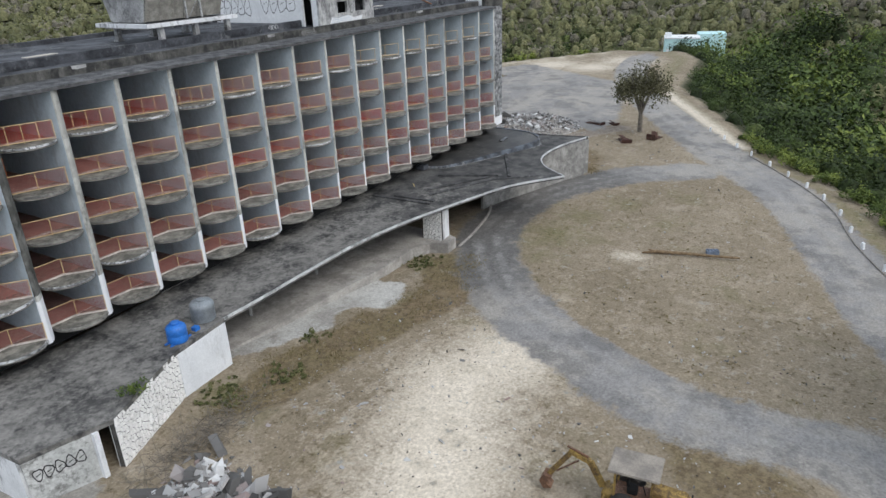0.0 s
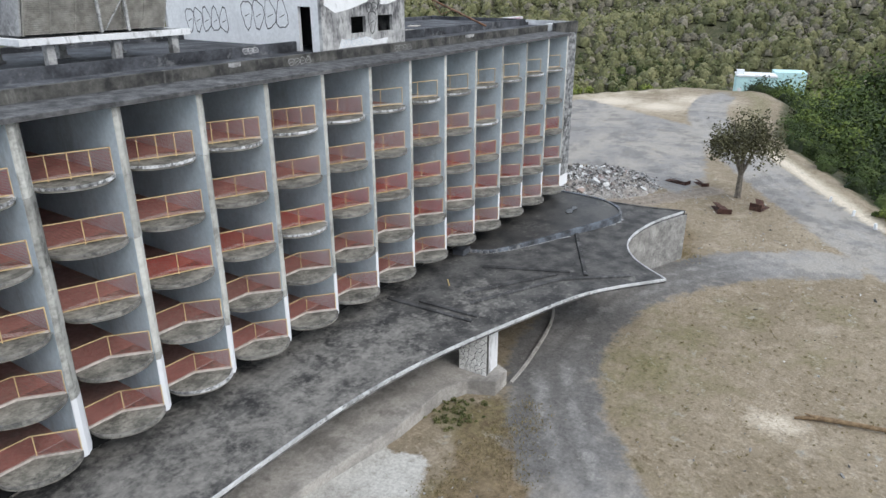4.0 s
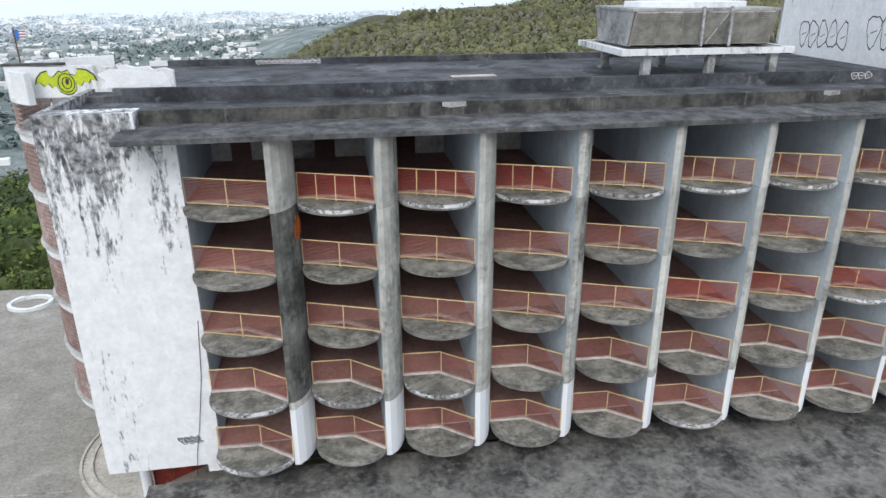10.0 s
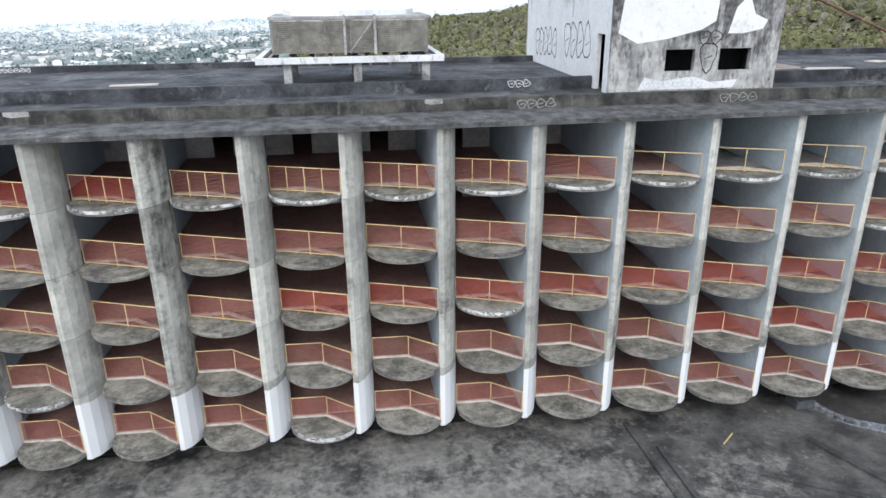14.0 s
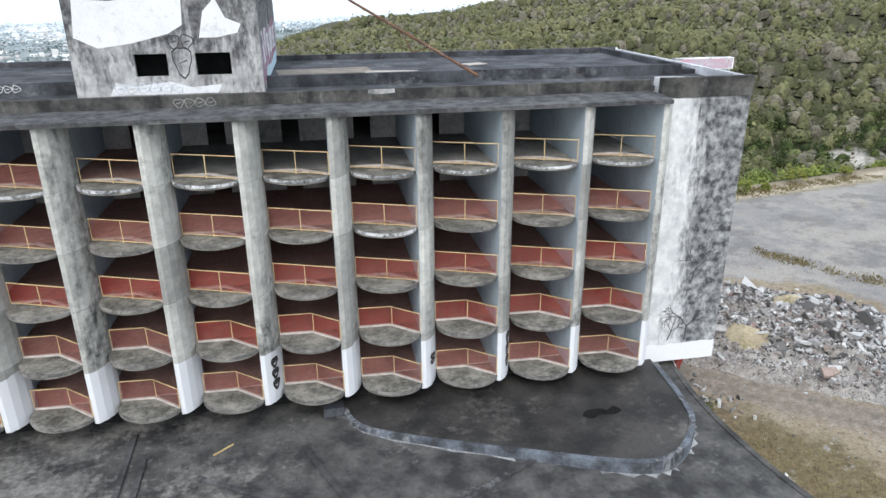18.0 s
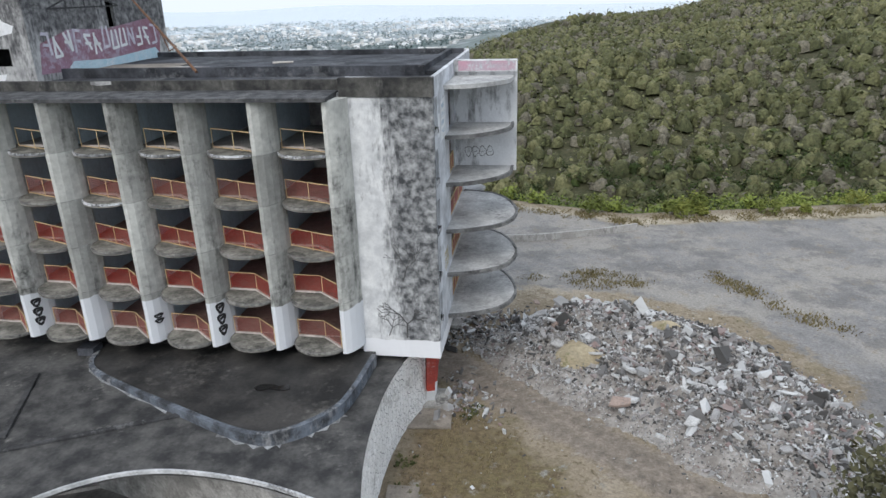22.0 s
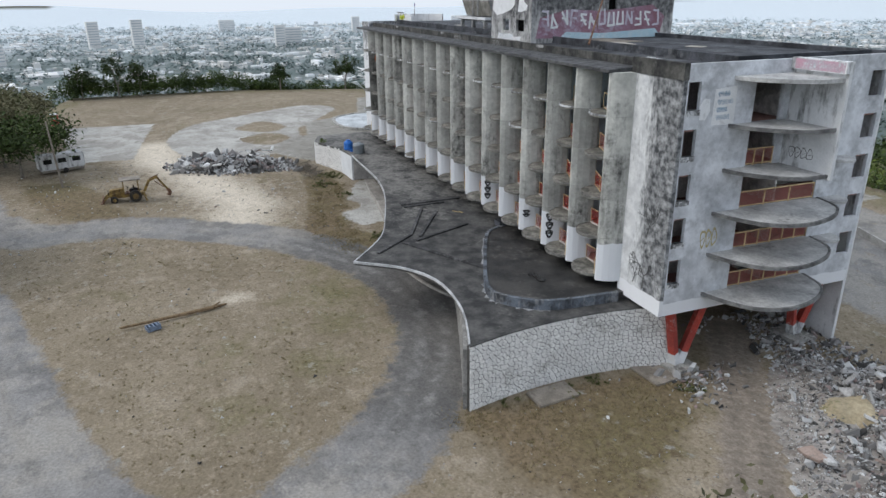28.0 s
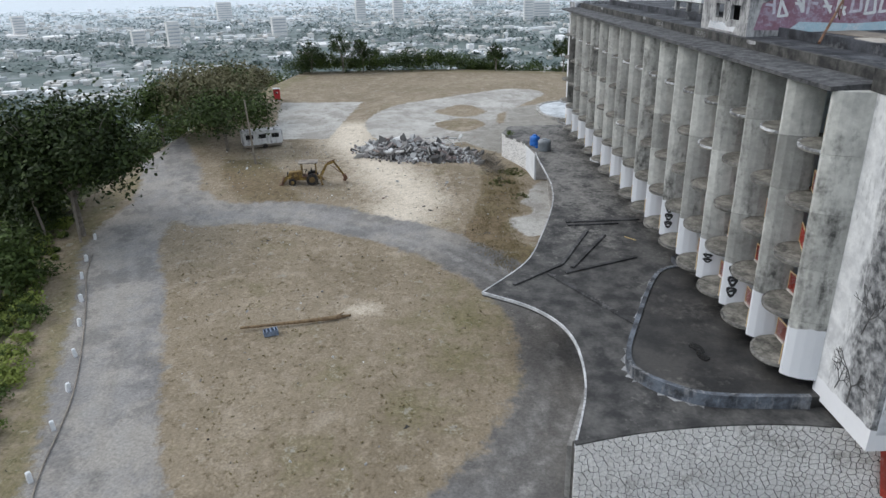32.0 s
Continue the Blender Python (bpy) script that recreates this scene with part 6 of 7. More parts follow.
e = tr.color_ramp.elements.new(0.25)
e.color = (0.55, 0.53, 0.5, 1)
tl.new(tg.outputs["Random Per Island"], tr.inputs[0])
tl.new(tr.outputs[0], tn["Principled BSDF"].inputs["Base Color"])
tn["Principled BSDF"].inputs["Roughness"].default_value = 0.8


def town_keep(x, y, built=1.0):
    """Built-up quarters where built is positive, the green between them where it is negative."""
    r, az = np.hypot(x - 50, y - 30), azimuth(x, y)
    block = np.sin(x * 0.011 + 0.7) * np.cos(y * 0.009) + 0.6 * np.sin(x * 0.027 - y * 0.021)
    return (r > 560) & (r < 2900) & ((az < 12) | (az > 200)) & (terrain(x, y) < -70) & (rng.uniform(size=x.shape) < (700 / r) ** 0.7 * (0.55 + 0.45 * np.tanh(2.5 * block * built)))


spots = scatter(8000, -2800, 900, -2800, 2800, town_keep)
zz = terrain(spots[:, 0], spots[:, 1])
n = len(spots)
r = np.hypot(spots[:, 0] - 50, spots[:, 1] - 30)
sx, sy = (rng.uniform(3.5, 9.5, n) * (1 + r / 4000) * (1 + (rng.uniform(size=n) < 0.07) * 3) for _ in range(2))
h = rng.uniform(2.4, 5, n) + (rng.uniform(size=n) < 0.05) * rng.uniform(2, 8, n)
ang = rng.choice([0.2, 0.25, 1.8], n)
ca, sa = np.cos(ang), np.sin(ang)
corner = [(-1, -1), (1, -1), (1, 1), (-1, 1)]
base = np.stack([np.stack([spots[:, 0] + ca * a * sx / 2 - sa * b * sy / 2, spots[:, 1] + sa * a * sx / 2 + ca * b * sy / 2], -1) for a, b in corner], 1)
bx = np.concatenate([np.concatenate([base, np.repeat(zz[:, None, None] - 3, 4, 1)], -1), np.concatenate([base, np.repeat((zz + h)[:, None, None], 4, 1)], -1)], 1)
tm = bpy.data.meshes.new("town_houses")
idx = (np.arange(n) * 8)[:, None, None] + np.array([(4, 5, 6, 7), (0, 1, 5, 4), (1, 2, 6, 5), (2, 3, 7, 6), (3, 0, 4, 7)])
tm.from_pydata(bx.reshape(-1, 3).tolist(), [], idx.reshape(-1, 4).tolist())
tm.materials.append(TOWN_WALL)
tagged(new("town_houses", tm), "white low houses of the distant town", "houses", kind="stuff")
# tree tone runs from dark near to pale far, haze painted as colour
HAZED_TOWN_GREEN = leaf_mat("hazed_town_foliage", (0.06, 0.088, 0.078), (0.15, 0.195, 0.195), (0.38, 0.44, 0.46))
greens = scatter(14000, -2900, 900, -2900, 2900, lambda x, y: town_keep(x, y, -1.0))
wood_of("town_trees", greens, rng.uniform(5, 12, 14000) * (1 + np.hypot(greens[:, 0], greens[:, 1]) / 3500), np.clip((np.hypot(greens[:, 0] - 50, greens[:, 1] - 30) - 700) / 2400 + rng.uniform(-0.1, 0.15, 14000), 0, 1), "trees between the distant houses, paled with distance as haze", HAZED_TOWN_GREEN, 5, 2, 3.2, 0.5, 1.6)
TOWER_WALL = surf("pale_apartment_wall", (0.74, 0.73, 0.71), (0.68, 0.68, 0.67), 0.05, rough=0.8, bump=0.0)
# window bands are paled to stand in haze
HAZY_GLASS = surf("far_window_band", (0.42, 0.46, 0.5), (0.36, 0.4, 0.44), 0.05, rough=0.6, bump=0.0)
for az, dist, hh, w in ((-93.5, 1900, 62, 26), (-90.5, 1850, 66, 26), (-100, 1500, 38, 30), (-80, 1700, 52, 22), (-79, 1760, 44, 40), (-84, 2500, 40, 50), (-74, 2300, 50, 24), (-104, 2100, 50, 40),
                        (-108, 1350, 46, 22), (-110.5, 1400, 30, 24), (-66, 2600, 40, 30), (-118, 1900, 44, 26), (-122, 2500, 50, 60), (-70, 1500, 24, 40)):
    x, y = 80 + dist * math.sin(radians(az)), 15 + dist * math.cos(radians(az))
    z = ground_at(x, y)
    ap = thing("apartment_tower", "pale concrete apartment tower in the distant town", "apartment building", "distant towers", at=pose(x, y, z, 0, 0, -az + 12))
    part("wall", Geo().box(-w / 2, -7, -2, w / 2, 7, hh), TOWER_WALL, ap)
    for j in range(1, int(hh / 6)):
        part("balcony_band", Geo().box(-w / 2 + 1, -8, 6 * j, w / 2 - 1, -7, 6 * j + 1.5), TOWER_WALL, ap)
        part("window_band", Geo().box(-w / 2 + 1.5, -7.1, 6 * j + 2, w / 2 - 1.5, -7, 6 * j + 4), HAZY_GLASS, ap)


# ---- things on the ground ----
planter = thing("planter_ring", "low whitewashed stone ring on the yard's edge", "planter", at=hotel.matrix_basis @ pose(-3.7, 69.0, 1.85))
planter_line = [(1.7 * math.cos(0.2618 * j), 1.45 * math.sin(0.2618 * j)) for j in range(25)]
for j in range(0, 24, 2):
    part("kerb_stone", ribbon(planter_line[j:j + 3], 0.0, 0.3, -0.1, 0.26 + 0.03 * (j % 3)), WHITE_DIRTY, planter)
pipe = thing("conduit_pipe", "thin pale pipe lying on the concrete yard", "pipe", at=hotel.matrix_basis.copy())
pipe_run = Geo().tube((2.4, 45.3, 1.87), (7.0, 45.18, 1.8), 0.04, n=6)
part("tube", pipe_run, CONC, pipe)

STONE = surf("whitewashed_stone", (0.84, 0.83, 0.81), (0.74, 0.73, 0.71), 0.7, (0.34, 0.33, 0.3), 0.7, 0.3, False, 9.0, vary=0.06)
MORTAR = surf("dark_mortar", (0.1, 0.097, 0.092), (0.05, 0.05, 0.048), 2.0)


def clip_cell(cell, p, q, gap):
    """Keeps the part of a polygon that lies nearer to p than to q, less half a joint."""
    d = q - p
    ln = d.length
    d = d / ln
    lim = ln / 2 - gap / 2
    out = []
    for i in range(len(cell)):
        u, w = cell[i - 1], cell[i]
        su, sw = (u - p).dot(d) - lim, (w - p).dot(d) - lim
        if (su < 0) != (sw < 0):
            out.append(u.lerp(w, su / (su - sw)))
        if sw < 0:
            out.append(w)
    return out


def stone_wall(name, line, z0, z1, label, outward, count, step=0.36):
    """A wall faced with whitewashed crazy-paved stones, fitted to one another along a line."""
    wall = thing(name, label, "stone wall")
    part("core", ribbon(line, 0.0, 0.3 * outward, z0, z1), MORTAR, wall)
    part("lining", ribbon(line, 0.302 * outward, 0.34 * outward, z0, z1 - 0.3), WHITE_DIRTY, wall)
    pts = [Vector(p) for p in line]
    seg = [(b - a).length for a, b in zip(pts, pts[1:])]
    total = sum(seg)
    cols, rows = max(int(total / step), 2), max(int((z1 - z0) / (step * 0.85)), 2)
    du, dv = total / cols, (z1 - z0) / rows
    seed = {(c, r): Vector(((c + 0.5 + rng.uniform(-0.42, 0.42)) * du, z0 + (r + 0.5 + rng.uniform(-0.42, 0.42)) * dv)) for c in range(cols) for r in range(rows)}

    def onto(u, z, proud):
        i, q = 0, u
        while i < len(seg) - 1 and q > seg[i]:
            q -= seg[i]
            i += 1
        t = (pts[i + 1] - pts[i]).normalized()
        p = pts[i] + t * q + Vector((t.y, -t.x)) * outward * proud
        return Vector((p.x, p.y, z))

    done, rest = 0, Geo()
    for (c, r), p in seed.items():
        cell = [Vector((max(p.x - 0.5, 0), max(p.y - 0.5, z0))), Vector((min(p.x + 0.5, total), max(p.y - 0.5, z0))), Vector((min(p.x + 0.5, total), min(p.y + 0.5, z1))), Vector((max(p.x - 0.5, 0), min(p.y + 0.5, z1)))]
        for dc in (-2, -1, 0, 1, 2):
            for dr in (-2, -1, 0, 1, 2):
                q = seed.get((c + dc, r + dr))
                if q is not None and (dc or dr) and len(cell) > 2:
                    cell = clip_cell(cell, p, q, 0.042)
        if len(cell) < 3:
            continue
        n, mid, proud = len(cell), p, rng.uniform(0.03, 0.06)
        v = [onto(w.x, w.y, 0.0) for w in cell] + [onto(w.x, w.y, proud - 0.012) for w in cell] + [onto(*(w.lerp(mid, 0.12)), proud) for w in cell]
        f = [(i, (i + 1) % n, n + (i + 1) % n, n + i) for i in range(n)] + [(n + i, n + (i + 1) % n, 2 * n + (i + 1) % n, 2 * n + i) for i in range(n)] + [tuple(range(2 * n, 3 * n))]
        if done < count:
            part("stone", Geo().add(v, f), STONE, wall)
            done += 1
        else:
            rest.add(v, f)
    if rest.v:
        tagged(part("stonework", rest, STONE, wall), kind="stuff")
    return wall


stone_wall("curved_stone_wall", WALL_LINE, 0.0, CZ - 0.02, "curved whitewashed rubble-stone wall under the canopy", 1, 300)
stone_wall("west_stone_wall", [(16.6, 33.15), (23.1, 35.55)], 0.9, CZ - 0.05, "whitewashed rubble-stone wall beside the driveway", 1, 120)
stone_wall("stone_pier", [(53.3, 34.8), (53.3, 32.75)], 1.2, CZ - 0.3, "white stone-faced pier under the canopy edge", 1, 80)

# log with its root end in a patch of sand
LOG = surf("sawn_log", (0.26, 0.185, 0.11), (0.16, 0.11, 0.065), 3.0, (0.1, 0.07, 0.05), 0.6, 0.4, False, 14.0, bump=0.6)
log = thing("felled_log", "long felled tree trunk lying on the dry grass", "log")
lx = [Vector(p) for p in curve_through([(62.5, 6.2, 0.32), (62.1, 8.6, 0.28), (61.7, 11.2, 0.26), (61.2, 13.7, 0.22)], 4)]
trunk, sides = Geo(), 10
for i, p in enumerate(lx):
    q = (lx[min(i + 1, len(lx) - 1)] - lx[max(i - 1, 0)]).to_track_quat("Z", "Y").to_matrix()
    trunk.v += [tuple(p + q @ Vector(((0.1 + 0.006 * i) * math.cos(6.2832 * j / sides), (0.1 + 0.006 * i) * math.sin(6.2832 * j / sides), 0))) for j in range(sides)]
    if i:
        trunk.f += [((i - 1) * sides + j, (i - 1) * sides + (j + 1) % sides, i * sides + (j + 1) % sides, i * sides + j) for j in range(sides)]
trunk.f += [tuple(range(sides))[::-1], tuple(range(len(trunk.v) - sides, len(trunk.v)))]
part("trunk", trunk, LOG, log)
part("root", Geo().tube((61.2, 13.7, 0.22), (60.7, 14.8, 0.12), 0.17, 0.08, 8).tube((61.2, 13.6, 0.25), (60.9, 14.3, 0.5), 0.12, 0.04, 6), LOG, log)
crate = thing("blue_crate", "small blue-grey crate beside the log", "crate", at=pose(63.2, 8.7, 0.0, 0, 0, 20))
BLUEGREY = surf("blue_grey_plastic", (0.2, 0.25, 0.33), (0.14, 0.17, 0.22), 3.0, (0.05, 0.05, 0.06), 0.5, 0.4)
part("box", Geo().box(-0.35, -0.55, 0.02, 0.35, 0.55, 0.1).box(-0.35, -0.55, 0.1, -0.3, 0.55, 0.42).box(0.3, -0.55, 0.1, 0.35, 0.55, 0.42).box(-0.3, -0.55, 0.1, 0.3, -0.5, 0.42).box(-0.3, 0.5, 0.1, 0.3, 0.55, 0.42), BLUEGREY, crate)
for j in range(3):
    part("slat", Geo().box(-0.3, -0.36 + 0.3 * j, 0.42, 0.3, -0.24 + 0.3 * j, 0.45), BLUEGREY, crate)

# white stakes and an edging pipe along the outer edge of the road
edge_line = curve_through([(36, -14.9), (48, -12.1), (58, -8.2), (70, -3.9), (80, -1.7), (87, 1.3), (93, 4.6), (100, 9.0), (108, 13.6), (116, 18.4)], 10)
stake_mesh = Geo().box(-0.13, -0.13, -0.1, 0.13, 0.13, 0.62).box(-0.09, -0.09, 0.62, 0.09, 0.09, 0.68).mesh("stake", WHITE)
acc, last = 0.0, Vector(edge_line[0])
for p in edge_line[1:]:
    acc += (Vector(p) - last).length
    last = Vector(p)
    if acc > 4.3:
        acc = 0.0
        ob = new("roadside_stake", stake_mesh)
        ob.matrix_basis = pose(p[0], p[1], ground_at(*p), rng.uniform(-6, 6), rng.uniform(-6, 6), rng.uniform(0, 90))
        tagged(ob, "short white-painted concrete stake at the road edge", "stake", "roadside stakes")
pipe = Geo()
for a, b in zip(edge_line[8:70], edge_line[9:71]):
    na = Vector((a[0] - 0.1, a[1] + 0.35, ground_at(*a) + 0.08))
    pipe.tube(na, (b[0] - 0.1, b[1] + 0.35, ground_at(*b) + 0.08), 0.055, n=6)
tagged(part("edging_pipe", pipe, SHEET), "long brown pipe lying along the road edge", "pipe")

# rubble heaps
RUBBLE = bpy.data.materials.new("rubble")
RUBBLE.use_nodes = True
rn, rl_ = RUBBLE.node_tree.nodes, RUBBLE.node_tree.links
rg, rr_, rm, rnz = rn.new("ShaderNodeNewGeometry"), rn.new("ShaderNodeValToRGB"), rn.new("ShaderNodeMixRGB"), rn.new("ShaderNodeTexNoise")
rr_.color_ramp.elements[0].color, rr_.color_ramp.elements[1].color = (0.06, 0.058, 0.056, 1), (0.82, 0.83, 0.83, 1)
for pos, c in ((0.28, (0.19, 0.185, 0.18, 1)), (0.5, (0.41, 0.405, 0.4, 1)), (0.56, (0.34, 0.24, 0.22, 1)), (0.64, (0.39, 0.385, 0.38, 1)), (0.86, (0.66, 0.67, 0.67, 1))):
    el = rr_.color_ramp.elements.new(pos)
    el.color = c
rl_.new(rg.outputs["Random Per Island"], rr_.inputs[0])
rnz.inputs["Scale"].default_value, rnz.inputs["Detail"].default_value = 6.0, 6
rm.blend_type = "MULTIPLY"
rm.inputs[0].default_value = 0.5
rl_.new(rr_.outputs[0], rm.inputs[1])
rl_.new(rnz.outputs[0], rm.inputs[2])
rl_.new(rm.outputs[0], rn["Principled BSDF"].inputs["Base Color"])
rn["Principled BSDF"].inputs["Roughness"].default_value = 0.95
DRIFT = surf("sandy_earth", (0.42, 0.36, 0.25), (0.3, 0.25, 0.165), 0.7, (0.13, 0.14, 0.05), 0.8, 0.45, False, 5.0, bump=0.5)
HEAP = surf("rubble_fines", (0.36, 0.34, 0.315), (0.22, 0.2, 0.18), 0.6, (0.14, 0.115, 0.095), 0.7, 0.45, False, 4.0, bump=0.6)
CHUNK = np.array([(x, y, z) for z in (-0.5, 0.5) for x, y in ((-0.5, -0.5), (0.5, -0.5), (0.5, 0.5), (-0.5, 0.5))])
CHUNK_F = np.array([(3, 2, 1, 0), (4, 5, 6, 7), (0, 1, 5, 4), (1, 2, 6, 5), (2, 3, 7, 6), (3, 0, 4, 7)])


def chunks(name, pts, sizes, label, flat=0.6):
    """Broken blocks at the given places, each a bent box."""
    n = len(pts)
    v = CHUNK[None] * (1 + rng.uniform(-0.5, 0.4, (n, 8, 3)))
    v = v * np.stack([sizes * rng.uniform(0.9, 1.7, n), sizes * rng.uniform(0.3, 0.95, n), sizes * rng.uniform(0.1, flat, n)], -1)[:, None]
    q = rng.normal(size=(n, 4))
    q[:, 1:3] *= 0.55
    q /= np.linalg.norm(q, axis=1, keepdims=True)
    w, x, y, z = q.T
    R = np.stack([np.stack([1 - 2 * (y * y + z * z), 2 * (x * y - w * z), 2 * (x * z + w * y)], -1), np.stack([2 * (x * y + w * z), 1 - 2 * (x * x + z * z), 2 * (y * z - w * x)], -1), np.stack([2 * (x * z - w * y), 2 * (y * z + w * x), 1 - 2 * (x * x + y * y)], -1)], 1)
    v = np.einsum("nij,nkj->nki", R, v) + pts[:, None]
    me = bpy.data.meshes.new(name)
    me.from_pydata(v.reshape(-1, 3).tolist(), [], ((np.arange(n) * 8)[:, None, None] + CHUNK_F).reshape(-1, 4).tolist())
    me.materials.append(RUBBLE)
    return tagged(new(name, me), label, "rubble", kind="stuff")


def even(x, y):
    return np.ones(x.shape)


def toward_track(x, y):
    """Blocks thin out to gravel on the side of the dirt track and in drifts."""
    near_track = 1 - smoothstep(2.0, 7.5, line_dist(x, y, DIRT))
    return 1.05 - 0.62 * near_track - 0.3 * (np.sin(x * 0.9 + 0.4 * y) * np.cos(y * 0.7) > 0.35)


def heap(name, poly, height, label, count, big, bumps, mean=-1.35, fines=even, gaps=()):
    """A mound over a plan polygon and the broken blocks lying on it."""
    xs, ys = [p[0] for p in poly], [p[1] for p in poly]

    def top(x, y):
        d = np.maximum(-poly_dist(x, y, poly), 0)
        h = height * (1 - np.exp(-d / 2.2))
        for bx, by, bh, br in bumps:
            h = h + bh * np.exp(-((x - bx) ** 2 + (y - by) ** 2) / br ** 2) * (d > 0)
        return h * (0.8 + 0.25 * np.sin(x * 1.7 + y) * np.cos(y * 1.3)) - 0.05

    ax, ay = np.arange(min(xs) - 1, max(xs) + 1, 0.5), np.arange(min(ys) - 1, max(ys) + 1, 0.5)
    X, Y = np.meshgrid(ax, ay)
    Z = top(X, Y) + terrain(X, Y) + rng.uniform(-0.08, 0.08, X.shape) * (poly_dist(X, Y, poly) < 0)
    k = np.arange(X.size).reshape(X.shape)
    me = bpy.data.meshes.new(name)
    me.from_pydata(np.stack([X, Y, Z], -1).reshape(-1, 3).tolist(), [], np.stack([k[:-1, :-1], k[:-1, 1:], k[1:, 1:], k[1:, :-1]], -1).reshape(-1, 4).tolist())
    me.materials.append(HEAP)
    tagged(new(name, me), label, "rubble heap", kind="stuff")
    def clear(x, y):
        """Drifts of sand and weeds on the heap hold no blocks."""
        ok = np.ones(x.shape, bool)
        for hx, hy_, hr in gaps:
            ok &= np.hypot(x - hx, (y - hy_) * 1.3) > hr * rng.uniform(0.7, 1.1, x.shape)
        return ok

    for hx, hy_, hr in gaps:
        rings = [(hr * r / 6, 6.2832 * a / 18) for r in range(1, 7) for a in range(18)]
        v = [(hx, hy_)] + [(hx + r * (1 + 0.16 * math.sin(3 * a + hx)) * math.cos(a), hy_ + 0.77 * r * (1 + 0.16 * math.sin(3 * a + hx)) * math.sin(a)) for r, a in rings]
        arr = np.array(v)
        fall = np.array([0.0] + [r / hr for r, a in rings])
        zs = top(arr[:, 0], arr[:, 1]) + terrain(arr[:, 0], arr[:, 1]) + 0.32 * (1 - fall ** 2) - 0.06
        drift_geo = Geo().add([(x, y, float(z)) for (x, y), z in zip(v, zs)], [(0, 1 + a, 1 + (a + 1) % 18) for a in range(18)] + [(1 + 18 * r + a, 19 + 18 * r + a, 19 + 18 * r + (a + 1) % 18, 1 + 18 * r + (a + 1) % 18) for r in range(5) for a in range(18)])
        tagged(part("sand_drift", drift_geo, DRIFT, smooth=True), "patch of pale sandy earth on the rubble heap", "earth patch", kind="stuff")
    p = scatter(count, min(xs) - 1.5, max(xs) + 1.5, min(ys) - 1.5, max(ys) + 1.5, lambda x, y: (poly_dist(x, y, poly) < rng.normal(0, 0.7, x.shape)) & clear(x, y))
    s = np.clip(rng.lognormal(mean, 0.7, count) * fines(p[:, 0], p[:, 1]), 0.07, big)
    z = top(p[:, 0], p[:, 1]) + terrain(p[:, 0], p[:, 1]) + s * 0.15
    chunks(name.replace("heap", "blocks"), np.concatenate([p, z[:, None]], 1), s, "broken concrete blocks and slabs on the heap")


heap("west_rubble_heap", curve_through([(9.5, 13), (14, 13.5), (17, 18), (18, 25), (18.5, 29), (15, 29), (10.5, 24), (8, 18)], 4, True), 1.3, "grey heap of broken concrete beside the track", 6500, 1.3, ((13, 18, 0.5, 3), (14.5, 22, 0.3, 3)), -1.6)
heap("east_rubble_heap", curve_through([(88.3, 50), (91.9, 46), (95.3, 43.4), (98.4, 41), (100.8, 38.4), (103.5, 36.6), (108, 36), (112, 39.2), (113.2, 42.5), (112, 46.4), (110.5, 50), (108.5, 54), (104.3, 57.6), (99.8, 59.4), (94.5, 58.8), (90.5, 55.5), (87, 53.5)], 3, True), 1.2, "long heap of demolition rubble below the hotel end", 27000, 1.0, ((97, 56, 0.8, 4), (103, 50, 0.8, 5), (108, 43, 0.5, 4), (95.5, 50, 0.5, 2)), -2.3, toward_track, ((95.3, 49.0, 1.9), (102.4, 53.6, 1.6)))
p = scatter(1500, 80, 98, 36, 60, lambda x, y: (poly_dist(x, y, [(86.5, 42.5), (89.5, 42.5), (88.5, 45), (86.6, 46.5)]) < rng.normal(0, 0.9, x.shape)) | (line_dist(x, y, DIRT) > 1.6) & (poly_dist(x, y, [(80, 50), (86, 52), (91, 50), (91, 58), (82, 58)]) < rng.normal(0, 0.8, x.shape)))
chunks("loose_rubble", np.concatenate([p, terrain(p[:, 0], p[:, 1])[:, None] + 0.1], 1), np.clip(rng.lognormal(-1.85, 0.6, 1500), 0.06, 0.9), "scattered rubble under the hotel end")
p = scatter(2400, 5, 110, -8, 40, lambda x, y: (poly_dist(x, y, [(8, 33), (20, 30), (28, 33), (50, 31), (67, 24), (84, 27), (84, 44), (8, 44)]) > 0.5) & (off_top(x, y) < -1) & (line_dist(x, y, ROAD) > 4.4) & (line_dist(x, y, ROAD_IN) > 4.0) & (rng.uniform(size=x.shape) < 0.12 + 0.5 * (x < 45) + 0.2 * (x > 84)))
chunks("ground_stones", np.concatenate([p, terrain(p[:, 0], p[:, 1])[:, None] + 0.02], 1), np.clip(rng.lognormal(-2.5, 0.5, 2400), 0.04, 0.35), "small stones and litter strewn over the dry ground", 0.4)

# backhoe loader
RUSTY_YELLOW = surf("faded_yellow_machine_paint", (0.34, 0.23, 0.07), (0.2, 0.13, 0.05), 1.5, (0.06, 0.04, 0.03), 0.8, 0.6, False, 10.0, rough=0.7)
TYRE = surf("old_tyre_rubber", (0.04, 0.038, 0.036), (0.025, 0.025, 0.025), 3.0, (0.14, 0.11, 0.08), 0.5, 0.45, False, 12.0)
digger = thing("backhoe_loader", "rusty faded-yellow backhoe loader parked with its arm lowered", "excavator", at=pose(26.0, 6.8, ground_at(26.0, 6.8), 0, 0, 4))
part("chassis", Geo().box(-0.45, -2.2, 0.55, 0.45, 1.9, 0.95), RUSTY_YELLOW, digger, bevel=0.04)
